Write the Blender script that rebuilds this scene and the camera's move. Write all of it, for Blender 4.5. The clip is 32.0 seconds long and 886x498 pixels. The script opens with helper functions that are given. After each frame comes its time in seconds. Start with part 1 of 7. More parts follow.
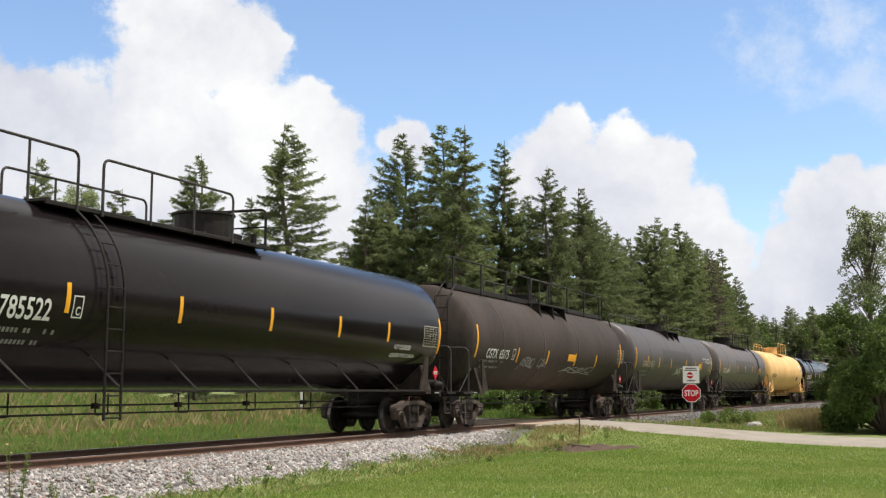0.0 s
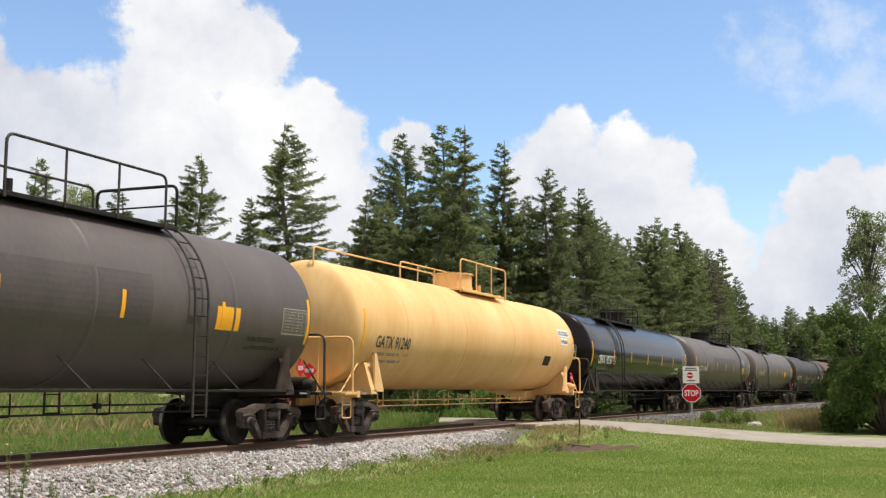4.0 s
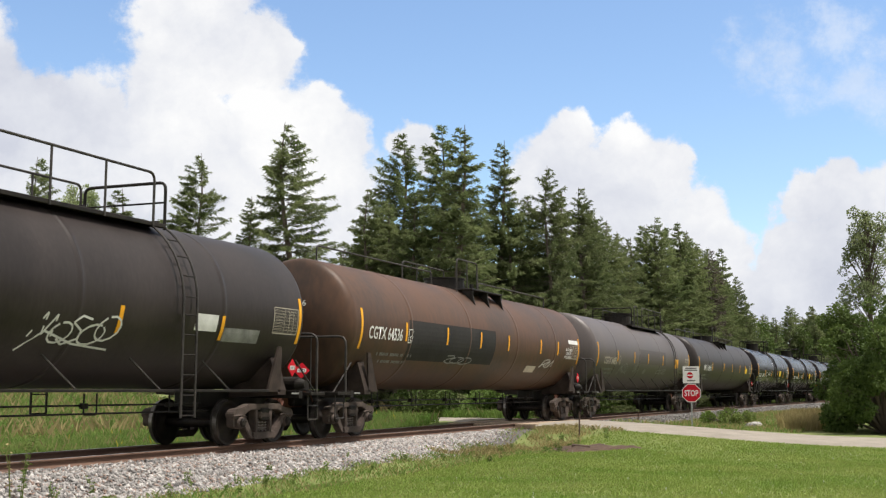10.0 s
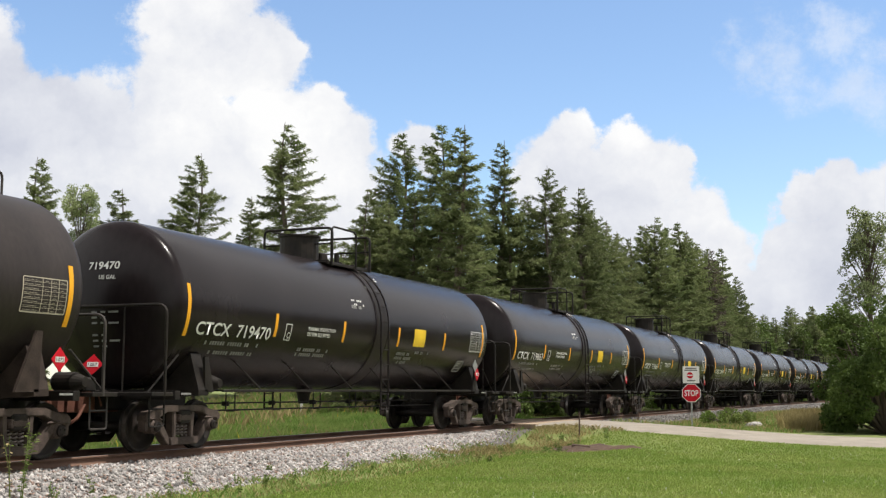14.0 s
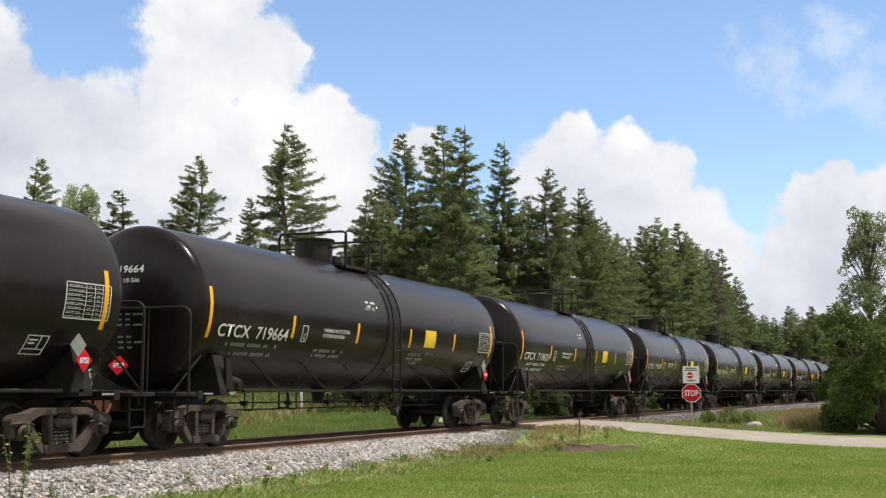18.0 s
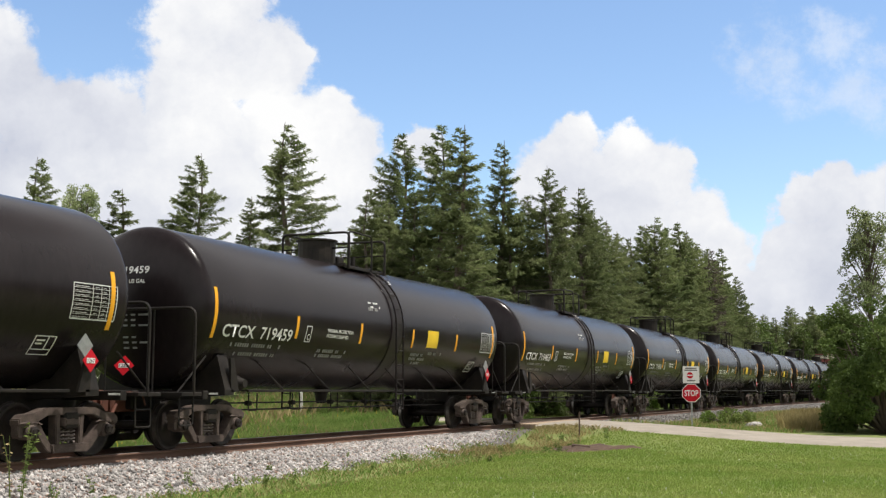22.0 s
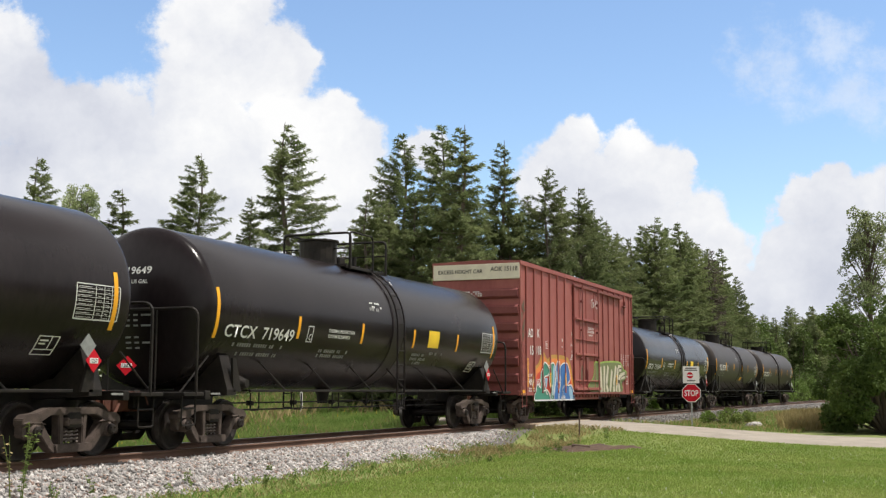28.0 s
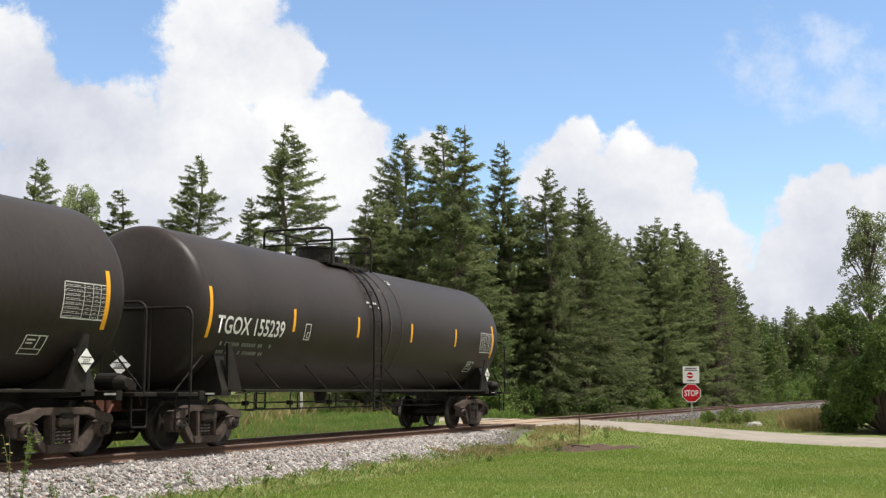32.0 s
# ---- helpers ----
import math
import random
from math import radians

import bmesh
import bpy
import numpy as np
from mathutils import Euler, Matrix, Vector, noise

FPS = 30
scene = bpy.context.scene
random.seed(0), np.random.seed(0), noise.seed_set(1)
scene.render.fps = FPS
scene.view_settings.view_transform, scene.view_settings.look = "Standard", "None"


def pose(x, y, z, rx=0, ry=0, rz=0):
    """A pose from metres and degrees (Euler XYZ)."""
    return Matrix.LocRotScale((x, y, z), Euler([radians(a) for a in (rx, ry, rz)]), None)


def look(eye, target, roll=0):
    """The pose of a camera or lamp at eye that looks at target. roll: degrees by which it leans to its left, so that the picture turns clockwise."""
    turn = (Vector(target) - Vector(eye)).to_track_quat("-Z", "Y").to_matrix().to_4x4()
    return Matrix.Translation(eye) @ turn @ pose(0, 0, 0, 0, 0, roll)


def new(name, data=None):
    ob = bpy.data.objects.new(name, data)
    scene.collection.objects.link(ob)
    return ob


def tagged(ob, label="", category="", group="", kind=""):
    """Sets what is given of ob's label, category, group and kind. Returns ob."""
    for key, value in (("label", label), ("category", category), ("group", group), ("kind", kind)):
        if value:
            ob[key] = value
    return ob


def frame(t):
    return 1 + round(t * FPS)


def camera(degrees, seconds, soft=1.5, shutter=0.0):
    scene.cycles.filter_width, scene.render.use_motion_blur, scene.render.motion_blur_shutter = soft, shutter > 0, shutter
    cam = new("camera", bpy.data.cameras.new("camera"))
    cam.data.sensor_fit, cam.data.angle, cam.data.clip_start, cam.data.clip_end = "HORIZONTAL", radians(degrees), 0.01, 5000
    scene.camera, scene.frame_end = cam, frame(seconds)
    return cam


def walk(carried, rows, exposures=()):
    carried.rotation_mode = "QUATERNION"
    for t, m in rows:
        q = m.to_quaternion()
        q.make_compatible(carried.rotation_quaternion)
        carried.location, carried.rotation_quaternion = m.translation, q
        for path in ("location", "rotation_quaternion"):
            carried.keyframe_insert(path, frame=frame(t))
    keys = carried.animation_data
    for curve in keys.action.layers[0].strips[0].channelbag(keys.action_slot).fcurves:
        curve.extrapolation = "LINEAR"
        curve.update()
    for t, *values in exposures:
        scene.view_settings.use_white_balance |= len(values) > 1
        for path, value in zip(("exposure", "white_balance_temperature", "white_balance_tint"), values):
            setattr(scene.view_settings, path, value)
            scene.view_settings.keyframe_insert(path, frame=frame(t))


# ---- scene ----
# World: x across the track (camera side positive), y along it, z up from the rail head. The train runs towards -y.
EYE, YAW, PITCH, ROLL = (14.089, 0.0, 1.142), 22.722, 6.808, 0.174
cam = camera(41.339, 32.0, soft=1.3)
CAM_POSE = pose(*EYE, 90 + PITCH, 0, YAW) @ pose(0, 0, 0, 0, 0, ROLL)
walk(cam, [(0.0, CAM_POSE), (32.0, CAM_POSE)])

# ---- light ----
SUN_DIR = Vector((0.36, 0.06, 0.93)).normalized()
sun_el = math.asin(SUN_DIR.z)
sun_az = math.atan2(SUN_DIR.x, SUN_DIR.y)
world = bpy.data.worlds.new("world")
scene.world = world
world.use_nodes = True
wn = world.node_tree.nodes
wn.clear()
sky_tex = wn.new("ShaderNodeTexSky")
sky_tex.sky_type, sky_tex.sun_disc = "NISHITA", False
sky_tex.sun_elevation, sky_tex.sun_rotation = sun_el, sun_az
sky_tex.air_density, sky_tex.dust_density, sky_tex.ozone_density = 1.0, 0.4, 3.0
bg = wn.new("ShaderNodeBackground")
bg.inputs["Strength"].default_value = 0.14
wout = wn.new("ShaderNodeOutputWorld")
# unseen broken cloud overhead, above the drifting banks, added for whiter light and reflections
wl = world.node_tree.links
wtc, wno, wsep = wn.new("ShaderNodeTexCoord"), wn.new("ShaderNodeTexNoise"), wn.new("ShaderNodeSeparateXYZ")
wno.inputs["Scale"].default_value, wno.inputs["Detail"].default_value = 2.6, 7
wl.new(wtc.outputs["Generated"], wno.inputs["Vector"])
wl.new(wtc.outputs["Generated"], wsep.inputs[0])
w_thick, w_high, w_mul, w_mix = wn.new("ShaderNodeMapRange"), wn.new("ShaderNodeMapRange"), wn.new("ShaderNodeMath"), wn.new("ShaderNodeMix")
w_thick.inputs["From Min"].default_value, w_thick.inputs["From Max"].default_value = 0.28, 0.45
w_high.inputs["From Min"].default_value, w_high.inputs["From Max"].default_value = 0.40, 0.47
wl.new(wno.outputs["Fac"], w_thick.inputs["Value"])
wl.new(wsep.outputs[2], w_high.inputs["Value"])
w_mul.operation = "MULTIPLY"
wl.new(w_thick.outputs[0], w_mul.inputs[0])
wl.new(w_high.outputs[0], w_mul.inputs[1])
w_mix.data_type = "RGBA"
wl.new(w_mul.outputs[0], w_mix.inputs["Factor"])
wl.new(sky_tex.outputs[0], w_mix.inputs["A"])
w_mix.inputs["B"].default_value = (2.2, 2.14, 2.12, 1)
wl.new(w_mix.outputs["Result"], bg.inputs["Color"])
world.node_tree.links.new(bg.outputs[0], wout.inputs["Surface"])
sun_data = bpy.data.lights.new("sun", "SUN")
sun_data.energy, sun_data.angle, sun_data.color = 4.0, radians(0.53), (1.0, 0.95, 0.87)
sun = new("sun", sun_data)
sun.matrix_world = look(SUN_DIR * 50, (0, 0, 0))
scene.view_settings.exposure = 0.45


# ---- materials ----
def mat(name, c1, c2=None, rough=0.6, metal=0.0, scale=6.0, fine=60.0, bump=0.15, stretch=(1, 1, 1), rough2=None, per=0.0, specular=None):
    """Two-scale noise between two base colours, with fine relief. per: how far single objects or pieces differ."""
    m = bpy.data.materials.new(name)
    m.use_nodes = True
    nt = m.node_tree
    n, l = nt.nodes, nt.links
    p = n["Principled BSDF"]
    c2 = c2 or tuple(v * 0.7 for v in c1)
    tc = n.new("ShaderNodeTexCoord")
    mp = n.new("ShaderNodeMapping")
    mp.inputs["Scale"].default_value = stretch
    l.new(tc.outputs["Object"], mp.inputs["Vector"])
    na, nb = n.new("ShaderNodeTexNoise"), n.new("ShaderNodeTexNoise")
    for node, s, d in ((na, scale, 5), (nb, fine, 3)):
        node.inputs["Scale"].default_value, node.inputs["Detail"].default_value = s, d
        l.new(mp.outputs[0], node.inputs["Vector"])
    add = n.new("ShaderNodeMath")
    add.operation = "MULTIPLY_ADD"
    l.new(nb.outputs["Fac"], add.inputs[0])
    add.inputs[1].default_value = 0.45
    l.new(na.outputs["Fac"], add.inputs[2])
    ramp = n.new("ShaderNodeValToRGB")
    ramp.color_ramp.elements[0].position, ramp.color_ramp.elements[1].position = 0.52, 0.92
    ramp.color_ramp.elements[0].color, ramp.color_ramp.elements[1].color = (*c1, 1), (*c2, 1)
    l.new(add.outputs[0], ramp.inputs[0])
    out = ramp.outputs[0]
    if per:
        oi = n.new("ShaderNodeObjectInfo")
        geo = n.new("ShaderNodeNewGeometry")
        sm = n.new("ShaderNodeMath")
        sm.operation = "ADD"
        l.new(oi.outputs["Random"], sm.inputs[0])
        l.new(geo.outputs["Random Per Island"], sm.inputs[1])
        mr = n.new("ShaderNodeMapRange")
        mr.inputs["From Max"].default_value = 2.0
        mr.inputs["To Min"].default_value, mr.inputs["To Max"].default_value = 1 - per, 1 + per
        l.new(sm.outputs[0], mr.inputs["Value"])
        hsv = n.new("ShaderNodeHueSaturation")
        l.new(mr.outputs[0], hsv.inputs["Value"])
        l.new(out, hsv.inputs["Color"])
        out = hsv.outputs[0]
    l.new(out, p.inputs["Base Color"])
    p.inputs["Metallic"].default_value = metal
    if specular is not None:
        p.inputs["Specular IOR Level"].default_value = specular
    mr2 = n.new("ShaderNodeMapRange")
    mr2.inputs["To Min"].default_value, mr2.inputs["To Max"].default_value = rough, min(1, rough2 if rough2 is not None else rough + 0.15)
    l.new(na.outputs["Fac"], mr2.inputs["Value"])
    l.new(mr2.outputs[0], p.inputs["Roughness"])
    if bump:
        b = n.new("ShaderNodeBump")
        b.inputs["Strength"].default_value, b.inputs["Distance"].default_value = bump, 0.02
        l.new(nb.outputs["Fac"], b.inputs["Height"])
        l.new(b.outputs[0], p.inputs["Normal"])
    return m


def leafy(name, c1, c2, rough=0.6, trans=0.25, scale=0.6, per=0.3):
    """Foliage: two greens, shaded leaf by leaf, a little light through."""
    m = mat(name, c1, c2, rough=rough, scale=scale, fine=4.0, bump=0.0, per=per, specular=0.25)
    nt = m.node_tree
    p = nt.nodes["Principled BSDF"]
    src = p.inputs["Base Color"].links[0].from_socket
    tr = nt.nodes.new("ShaderNodeBsdfTranslucent")
    nt.links.new(src, tr.inputs["Color"])
    mx = nt.nodes.new("ShaderNodeMixShader")
    mx.inputs[0].default_value = trans
    nt.links.new(p.outputs[0], mx.inputs[1])
    nt.links.new(tr.outputs[0], mx.inputs[2])
    nt.links.new(mx.outputs[0], nt.nodes["Material Output"].inputs["Surface"])
    return m


M = {
    "black_gloss": mat("black_gloss_paint", (0.0092, 0.0070, 0.0078), (0.0155, 0.0122, 0.0130), rough=0.13, rough2=0.22, scale=0.8, fine=9, bump=0.010, stretch=(1, 0.5, 1), specular=0.14),
    "black_satin": mat("black_satin_paint", (0.0112, 0.0083, 0.0092), (0.0190, 0.0145, 0.0157), rough=0.18, rough2=0.32, scale=0.9, fine=12, bump=0.012, stretch=(1, 1, 0.4), specular=0.18),
    "black_dull": mat("black_dull_paint", (0.0195, 0.0150, 0.0146), (0.038, 0.0295, 0.0280), rough=0.40, rough2=0.52, scale=0.8, fine=14, bump=0.02, stretch=(1, 1, 0.35), specular=0.26),
    "grey_dull": mat("grey_weathered_paint", (0.066, 0.053, 0.052), (0.098, 0.080, 0.077), rough=0.42, rough2=0.54, scale=0.7, fine=11, bump=0.02, stretch=(1, 1, 0.3), specular=0.50),
    "brown_dull": mat("brown_weathered_paint", (0.042, 0.027, 0.020), (0.104, 0.052, 0.031), rough=0.45, rough2=0.58, scale=0.55, fine=7, bump=0.02, stretch=(1, 1, 0.4), specular=0.30),
    "brown_black": mat("brown_black_paint", (0.037, 0.0295, 0.0265), (0.068, 0.0545, 0.049), rough=0.56, rough2=0.68, scale=0.7, fine=9, bump=0.02, stretch=(1, 1, 0.35), specular=0.08),
    "umber": mat("umber_weathered_paint", (0.066, 0.050, 0.047), (0.094, 0.073, 0.068), rough=0.46, rough2=0.58, scale=0.7, fine=9, bump=0.02, stretch=(1, 1, 0.35), specular=0.07),
    "slate_dull": mat("slate_weathered_paint", (0.047, 0.038, 0.037), (0.069, 0.057, 0.055), rough=0.42, rough2=0.54, scale=0.7, fine=9, bump=0.02, stretch=(1, 1, 0.35), specular=0.45),
    "stone_red": mat("reddish_ballast_stone", (0.20, 0.13, 0.10), (0.40, 0.29, 0.24), rough=0.85, scale=9, fine=80, bump=0.25, per=0.6),
    "plate_brown": mat("grimy_brown_steel", (0.026, 0.0195, 0.017), (0.055, 0.040, 0.034), rough=0.6, scale=4, fine=40, bump=0.15, specular=0.15),
    "rail_paint": mat("worn_dark_grey_rail_paint", (0.030, 0.027, 0.026), (0.062, 0.054, 0.049), rough=0.5, scale=5, fine=40, bump=0.1, specular=0.25),
    "cap_blue": mat("blue_grey_bearing_paint", (0.16, 0.19, 0.24), (0.09, 0.09, 0.10), rough=0.5, scale=9, fine=60, bump=0.1),
    "cap_orange": mat("rusty_orange_bearing_cap", (0.26, 0.10, 0.05), (0.14, 0.06, 0.035), rough=0.7, scale=9, fine=60, bump=0.2),
    "yellow_tank": mat("faded_yellow_paint", (0.76, 0.50, 0.23), (0.66, 0.38, 0.15), rough=0.5, rough2=0.66, scale=0.8, fine=7, bump=0.02, stretch=(1, 1, 0.3), specular=0.2),
    "patch_dark": mat("dark_repaint_patch", (0.026, 0.025, 0.0245), (0.040, 0.038, 0.037), rough=0.55, scale=1.5, fine=12, bump=0.02, specular=0.1),
    "patch_slate": mat("slate_repaint_patch", (0.036, 0.031, 0.030), (0.052, 0.044, 0.042), rough=0.45, scale=1.5, fine=12, bump=0.02, specular=0.4),
    "patch_grey": mat("grey_repaint_patch", (0.056, 0.046, 0.045), (0.080, 0.066, 0.064), rough=0.48, scale=1.5, fine=12, bump=0.02, specular=0.45),
    "frame": mat("dirty_black_steel", (0.009, 0.008, 0.0075), (0.024, 0.019, 0.016), rough=0.5, scale=4, fine=40, bump=0.2, specular=0.2),
    "rust": mat("brown_cast_steel", (0.048, 0.036, 0.031), (0.105, 0.079, 0.067), rough=0.66, scale=5, fine=45, bump=0.3, specular=0.25),
    "coupler_red": mat("red_brown_cast_steel", (0.085, 0.036, 0.026), (0.15, 0.062, 0.042), rough=0.66, scale=5, fine=45, bump=0.3, specular=0.2),
    "wheel": mat("oily_wheel_steel", (0.010, 0.008, 0.007), (0.026, 0.019, 0.016), rough=0.5, scale=5, fine=40, bump=0.2, specular=0.25),
    "tread": mat("worn_wheel_steel", (0.16, 0.145, 0.135), (0.09, 0.078, 0.07), rough=0.28, metal=0.7, scale=8, fine=60, bump=0.05),
    "spring": mat("dusty_spring_steel", (0.20, 0.17, 0.15), (0.12, 0.09, 0.08), rough=0.7, scale=8, fine=60, bump=0.2),
    "yellow_mark": mat("yellow_reflective_tape", (0.90, 0.42, 0.01), (0.80, 0.36, 0.01), rough=0.5, scale=3, fine=30, bump=0.0),
    "yellow_panel": mat("yellow_notice", (0.85, 0.58, 0.02), (0.75, 0.50, 0.02), rough=0.5, scale=3, fine=30, bump=0.0),
    "white_mark": mat("white_stencil_paint", (0.74, 0.74, 0.72), (0.58, 0.58, 0.56), rough=0.55, scale=4, fine=40, bump=0.0),
    "grey_mark": mat("faded_stencil_paint", (0.28, 0.28, 0.27), (0.16, 0.16, 0.155), rough=0.6, scale=4, fine=40, bump=0.0),
    "cream_mark": mat("cream_stencil_paint", (0.55, 0.50, 0.40), (0.40, 0.36, 0.30), rough=0.6, scale=4, fine=40, bump=0.0),
    "dark_mark": mat("dark_stencil_paint", (0.03, 0.03, 0.03), (0.06, 0.05, 0.045), rough=0.6, scale=4, fine=40, bump=0.0),
    "red_sign": mat("red_sign_sheet", (0.52, 0.010, 0.024), (0.45, 0.010, 0.02), rough=0.5, scale=3, fine=30, bump=0.0, specular=0.15),
    "white_sign": mat("white_sign_sheet", (0.78, 0.78, 0.77), (0.70, 0.70, 0.69), rough=0.4, scale=3, fine=30, bump=0.0),
    "galv": mat("galvanised_steel", (0.36, 0.37, 0.37), (0.26, 0.27, 0.27), rough=0.45, metal=0.6, scale=8, fine=50, bump=0.05),
    "box_red": mat("faded_red_boxcar_paint", (0.225, 0.053, 0.046), (0.31, 0.094, 0.079), rough=0.55, rough2=0.75, scale=0.7, fine=9, bump=0.03, stretch=(1, 1, 0.3)),
    "box_dark": mat("dark_red_boxcar_paint", (0.16, 0.036, 0.034), (0.21, 0.06, 0.05), rough=0.6, scale=1.2, fine=14, bump=0.05),
    "box_cream": mat("cream_band_paint", (0.72, 0.66, 0.52), (0.60, 0.53, 0.42), rough=0.6, scale=2, fine=20, bump=0.03),
    "rail_side": mat("rusty_rail", (0.095, 0.052, 0.036), (0.155, 0.088, 0.060), rough=0.75, scale=3, fine=40, bump=0.2, stretch=(1, 0.3, 1)),
    "rail_top": mat("polished_rail_head", (0.40, 0.36, 0.34), (0.28, 0.24, 0.22), rough=0.35, metal=0.8, scale=3, fine=30, bump=0.03),
    "tie": mat("creosoted_wood", (0.055, 0.040, 0.032), (0.11, 0.085, 0.07), rough=0.85, scale=4, fine=40, bump=0.4, stretch=(0.3, 1, 1), per=0.25),
    "stone": mat("crushed_limestone", (0.075, 0.070, 0.068), (0.45, 0.425, 0.405), rough=0.85, scale=9, fine=80, bump=0.25, per=0.8),
    "ballast_bed": mat("ballast_bed_gravel", (0.055, 0.048, 0.043), (0.16, 0.145, 0.135), rough=0.9, scale=16, fine=70, bump=0.9),
    "gravel": mat("packed_gravel_road", (0.225, 0.195, 0.160), (0.315, 0.28, 0.235), rough=0.9, scale=1.3, fine=40, bump=0.4),
    "plank": mat("sun_bleached_crossing_planks", (0.30, 0.22, 0.15), (0.42, 0.32, 0.23), rough=0.8, scale=3, fine=40, bump=0.3, stretch=(6, 0.4, 1), per=0.15),
    "soil": mat("dark_soil", (0.048, 0.028, 0.018), (0.105, 0.064, 0.040), rough=0.95, scale=3, fine=30, bump=0.8),
    "ground": mat("grassy_ground", (0.105, 0.145, 0.032), (0.185, 0.205, 0.062), rough=0.95, scale=0.25, fine=6, bump=0.5),
    "lawn": leafy("mown_grass", (0.182, 0.282, 0.049), (0.290, 0.350, 0.095), trans=0.3, scale=0.5, per=0.25),
    "tall_grass": leafy("tall_grass", (0.130, 0.235, 0.044), (0.26, 0.325, 0.10), trans=0.38, scale=0.6, per=0.3),
    "weed": leafy("weed_leaves", (0.12, 0.19, 0.040), (0.22, 0.27, 0.080), trans=0.35, scale=0.9, per=0.25),
    "lawn_dry": leafy("dry_mown_grass", (0.34, 0.33, 0.13), (0.27, 0.30, 0.09), trans=0.3, scale=0.8, per=0.25),
    "petal": mat("pale_flower_petals", (0.80, 0.80, 0.76), (0.70, 0.70, 0.62), rough=0.7, bump=0.0),
    "goldenrod": mat("yellow_flower_heads", (0.55, 0.42, 0.03), (0.45, 0.36, 0.04), rough=0.8, bump=0.0),
    "straw": leafy("dry_grass", (0.42, 0.35, 0.17), (0.32, 0.26, 0.12), trans=0.3, scale=0.7, per=0.3),
    "needle": leafy("spruce_needles", (0.128, 0.168, 0.066), (0.240, 0.272, 0.124), trans=0.40, scale=0.5, per=0.35),
    "needle_dead": leafy("dry_spruce_twigs", (0.13, 0.11, 0.085), (0.20, 0.17, 0.14), trans=0.1, scale=0.5, per=0.3),
    "leaf": leafy("broad_leaves", (0.060, 0.100, 0.024), (0.118, 0.165, 0.042), trans=0.3, scale=0.4, per=0.3),
    "leaf_pale": leafy("poplar_leaves", (0.19, 0.24, 0.105), (0.30, 0.34, 0.17), trans=0.35, scale=0.4, per=0.3),
    "leaf_bright": leafy("young_leaves", (0.105, 0.175, 0.036), (0.18, 0.245, 0.07), trans=0.35, scale=0.7, per=0.25),
    "bark": mat("grey_brown_bark", (0.085, 0.065, 0.05), (0.15, 0.12, 0.10), rough=0.9, scale=4, fine=30, bump=0.6, stretch=(1, 1, 0.3)),
    "post": mat("rusty_steel_post", (0.07, 0.045, 0.035), (0.12, 0.08, 0.06), rough=0.8, scale=6, fine=50, bump=0.2),
    "white_post": mat("weathered_white_post", (0.60, 0.60, 0.57), (0.45, 0.45, 0.42), rough=0.7, scale=6, fine=50, bump=0.1),
}
GRAFFITI = {k: mat("sprayed_" + k + "_paint", c, tuple(v * 0.8 for v in c), rough=0.5, scale=2.5, fine=30, bump=0.0) for k, c in {
    "teal": (0.045, 0.24, 0.17), "blue": (0.035, 0.15, 0.42), "pale_blue": (0.30, 0.48, 0.62), "orange": (0.72, 0.22, 0.05), "red": (0.55, 0.06, 0.03),
    "white": (0.72, 0.72, 0.70), "cream": (0.62, 0.57, 0.45), "olive": (0.16, 0.19, 0.07), "moss": (0.14, 0.10, 0.06), "lime": (0.28, 0.42, 0.08), "amber": (0.46, 0.26, 0.05), "silver": (0.26, 0.26, 0.26), "brown": (0.10, 0.07, 0.05)}.items()}


# ---- mesh helpers ----
def part(name, bm, material, parent=None, label="", smooth=False):
    """One mesh object from a bmesh, under a thing or a part."""
    me = bpy.data.meshes.new(name)
    if smooth:
        for f in bm.faces:
            f.smooth = True
    bm.to_mesh(me)
    bm.free()
    return piece(name, me, material, parent, label)


def piece(name, me, material, parent=None, label=""):
    if not me.materials:
        me.materials.append(material)
    ob = new(name, me)
    ob.parent = parent
    if label:
        ob["label"] = label
    return ob


def soup(name, V, F, material, smooth=False):
    """A mesh from vertex and triangle arrays."""
    V, F = np.asarray(V, dtype=np.float32).reshape(-1, 3), np.asarray(F, dtype=np.int32).reshape(-1, 3)
    me = bpy.data.meshes.new(name)
    me.vertices.add(len(V))
    me.vertices.foreach_set("co", V.ravel())
    me.loops.add(F.size)
    me.loops.foreach_set("vertex_index", F.ravel())
    me.polygons.add(len(F))
    me.polygons.foreach_set("loop_start", np.arange(0, F.size, 3, dtype=np.int32))
    me.polygons.foreach_set("loop_total", np.full(len(F), 3, dtype=np.int32))
    me.update(calc_edges=True)
    if smooth:
        me.polygons.foreach_set("use_smooth", np.ones(len(F), dtype=bool))
    me.materials.append(material)
    return me


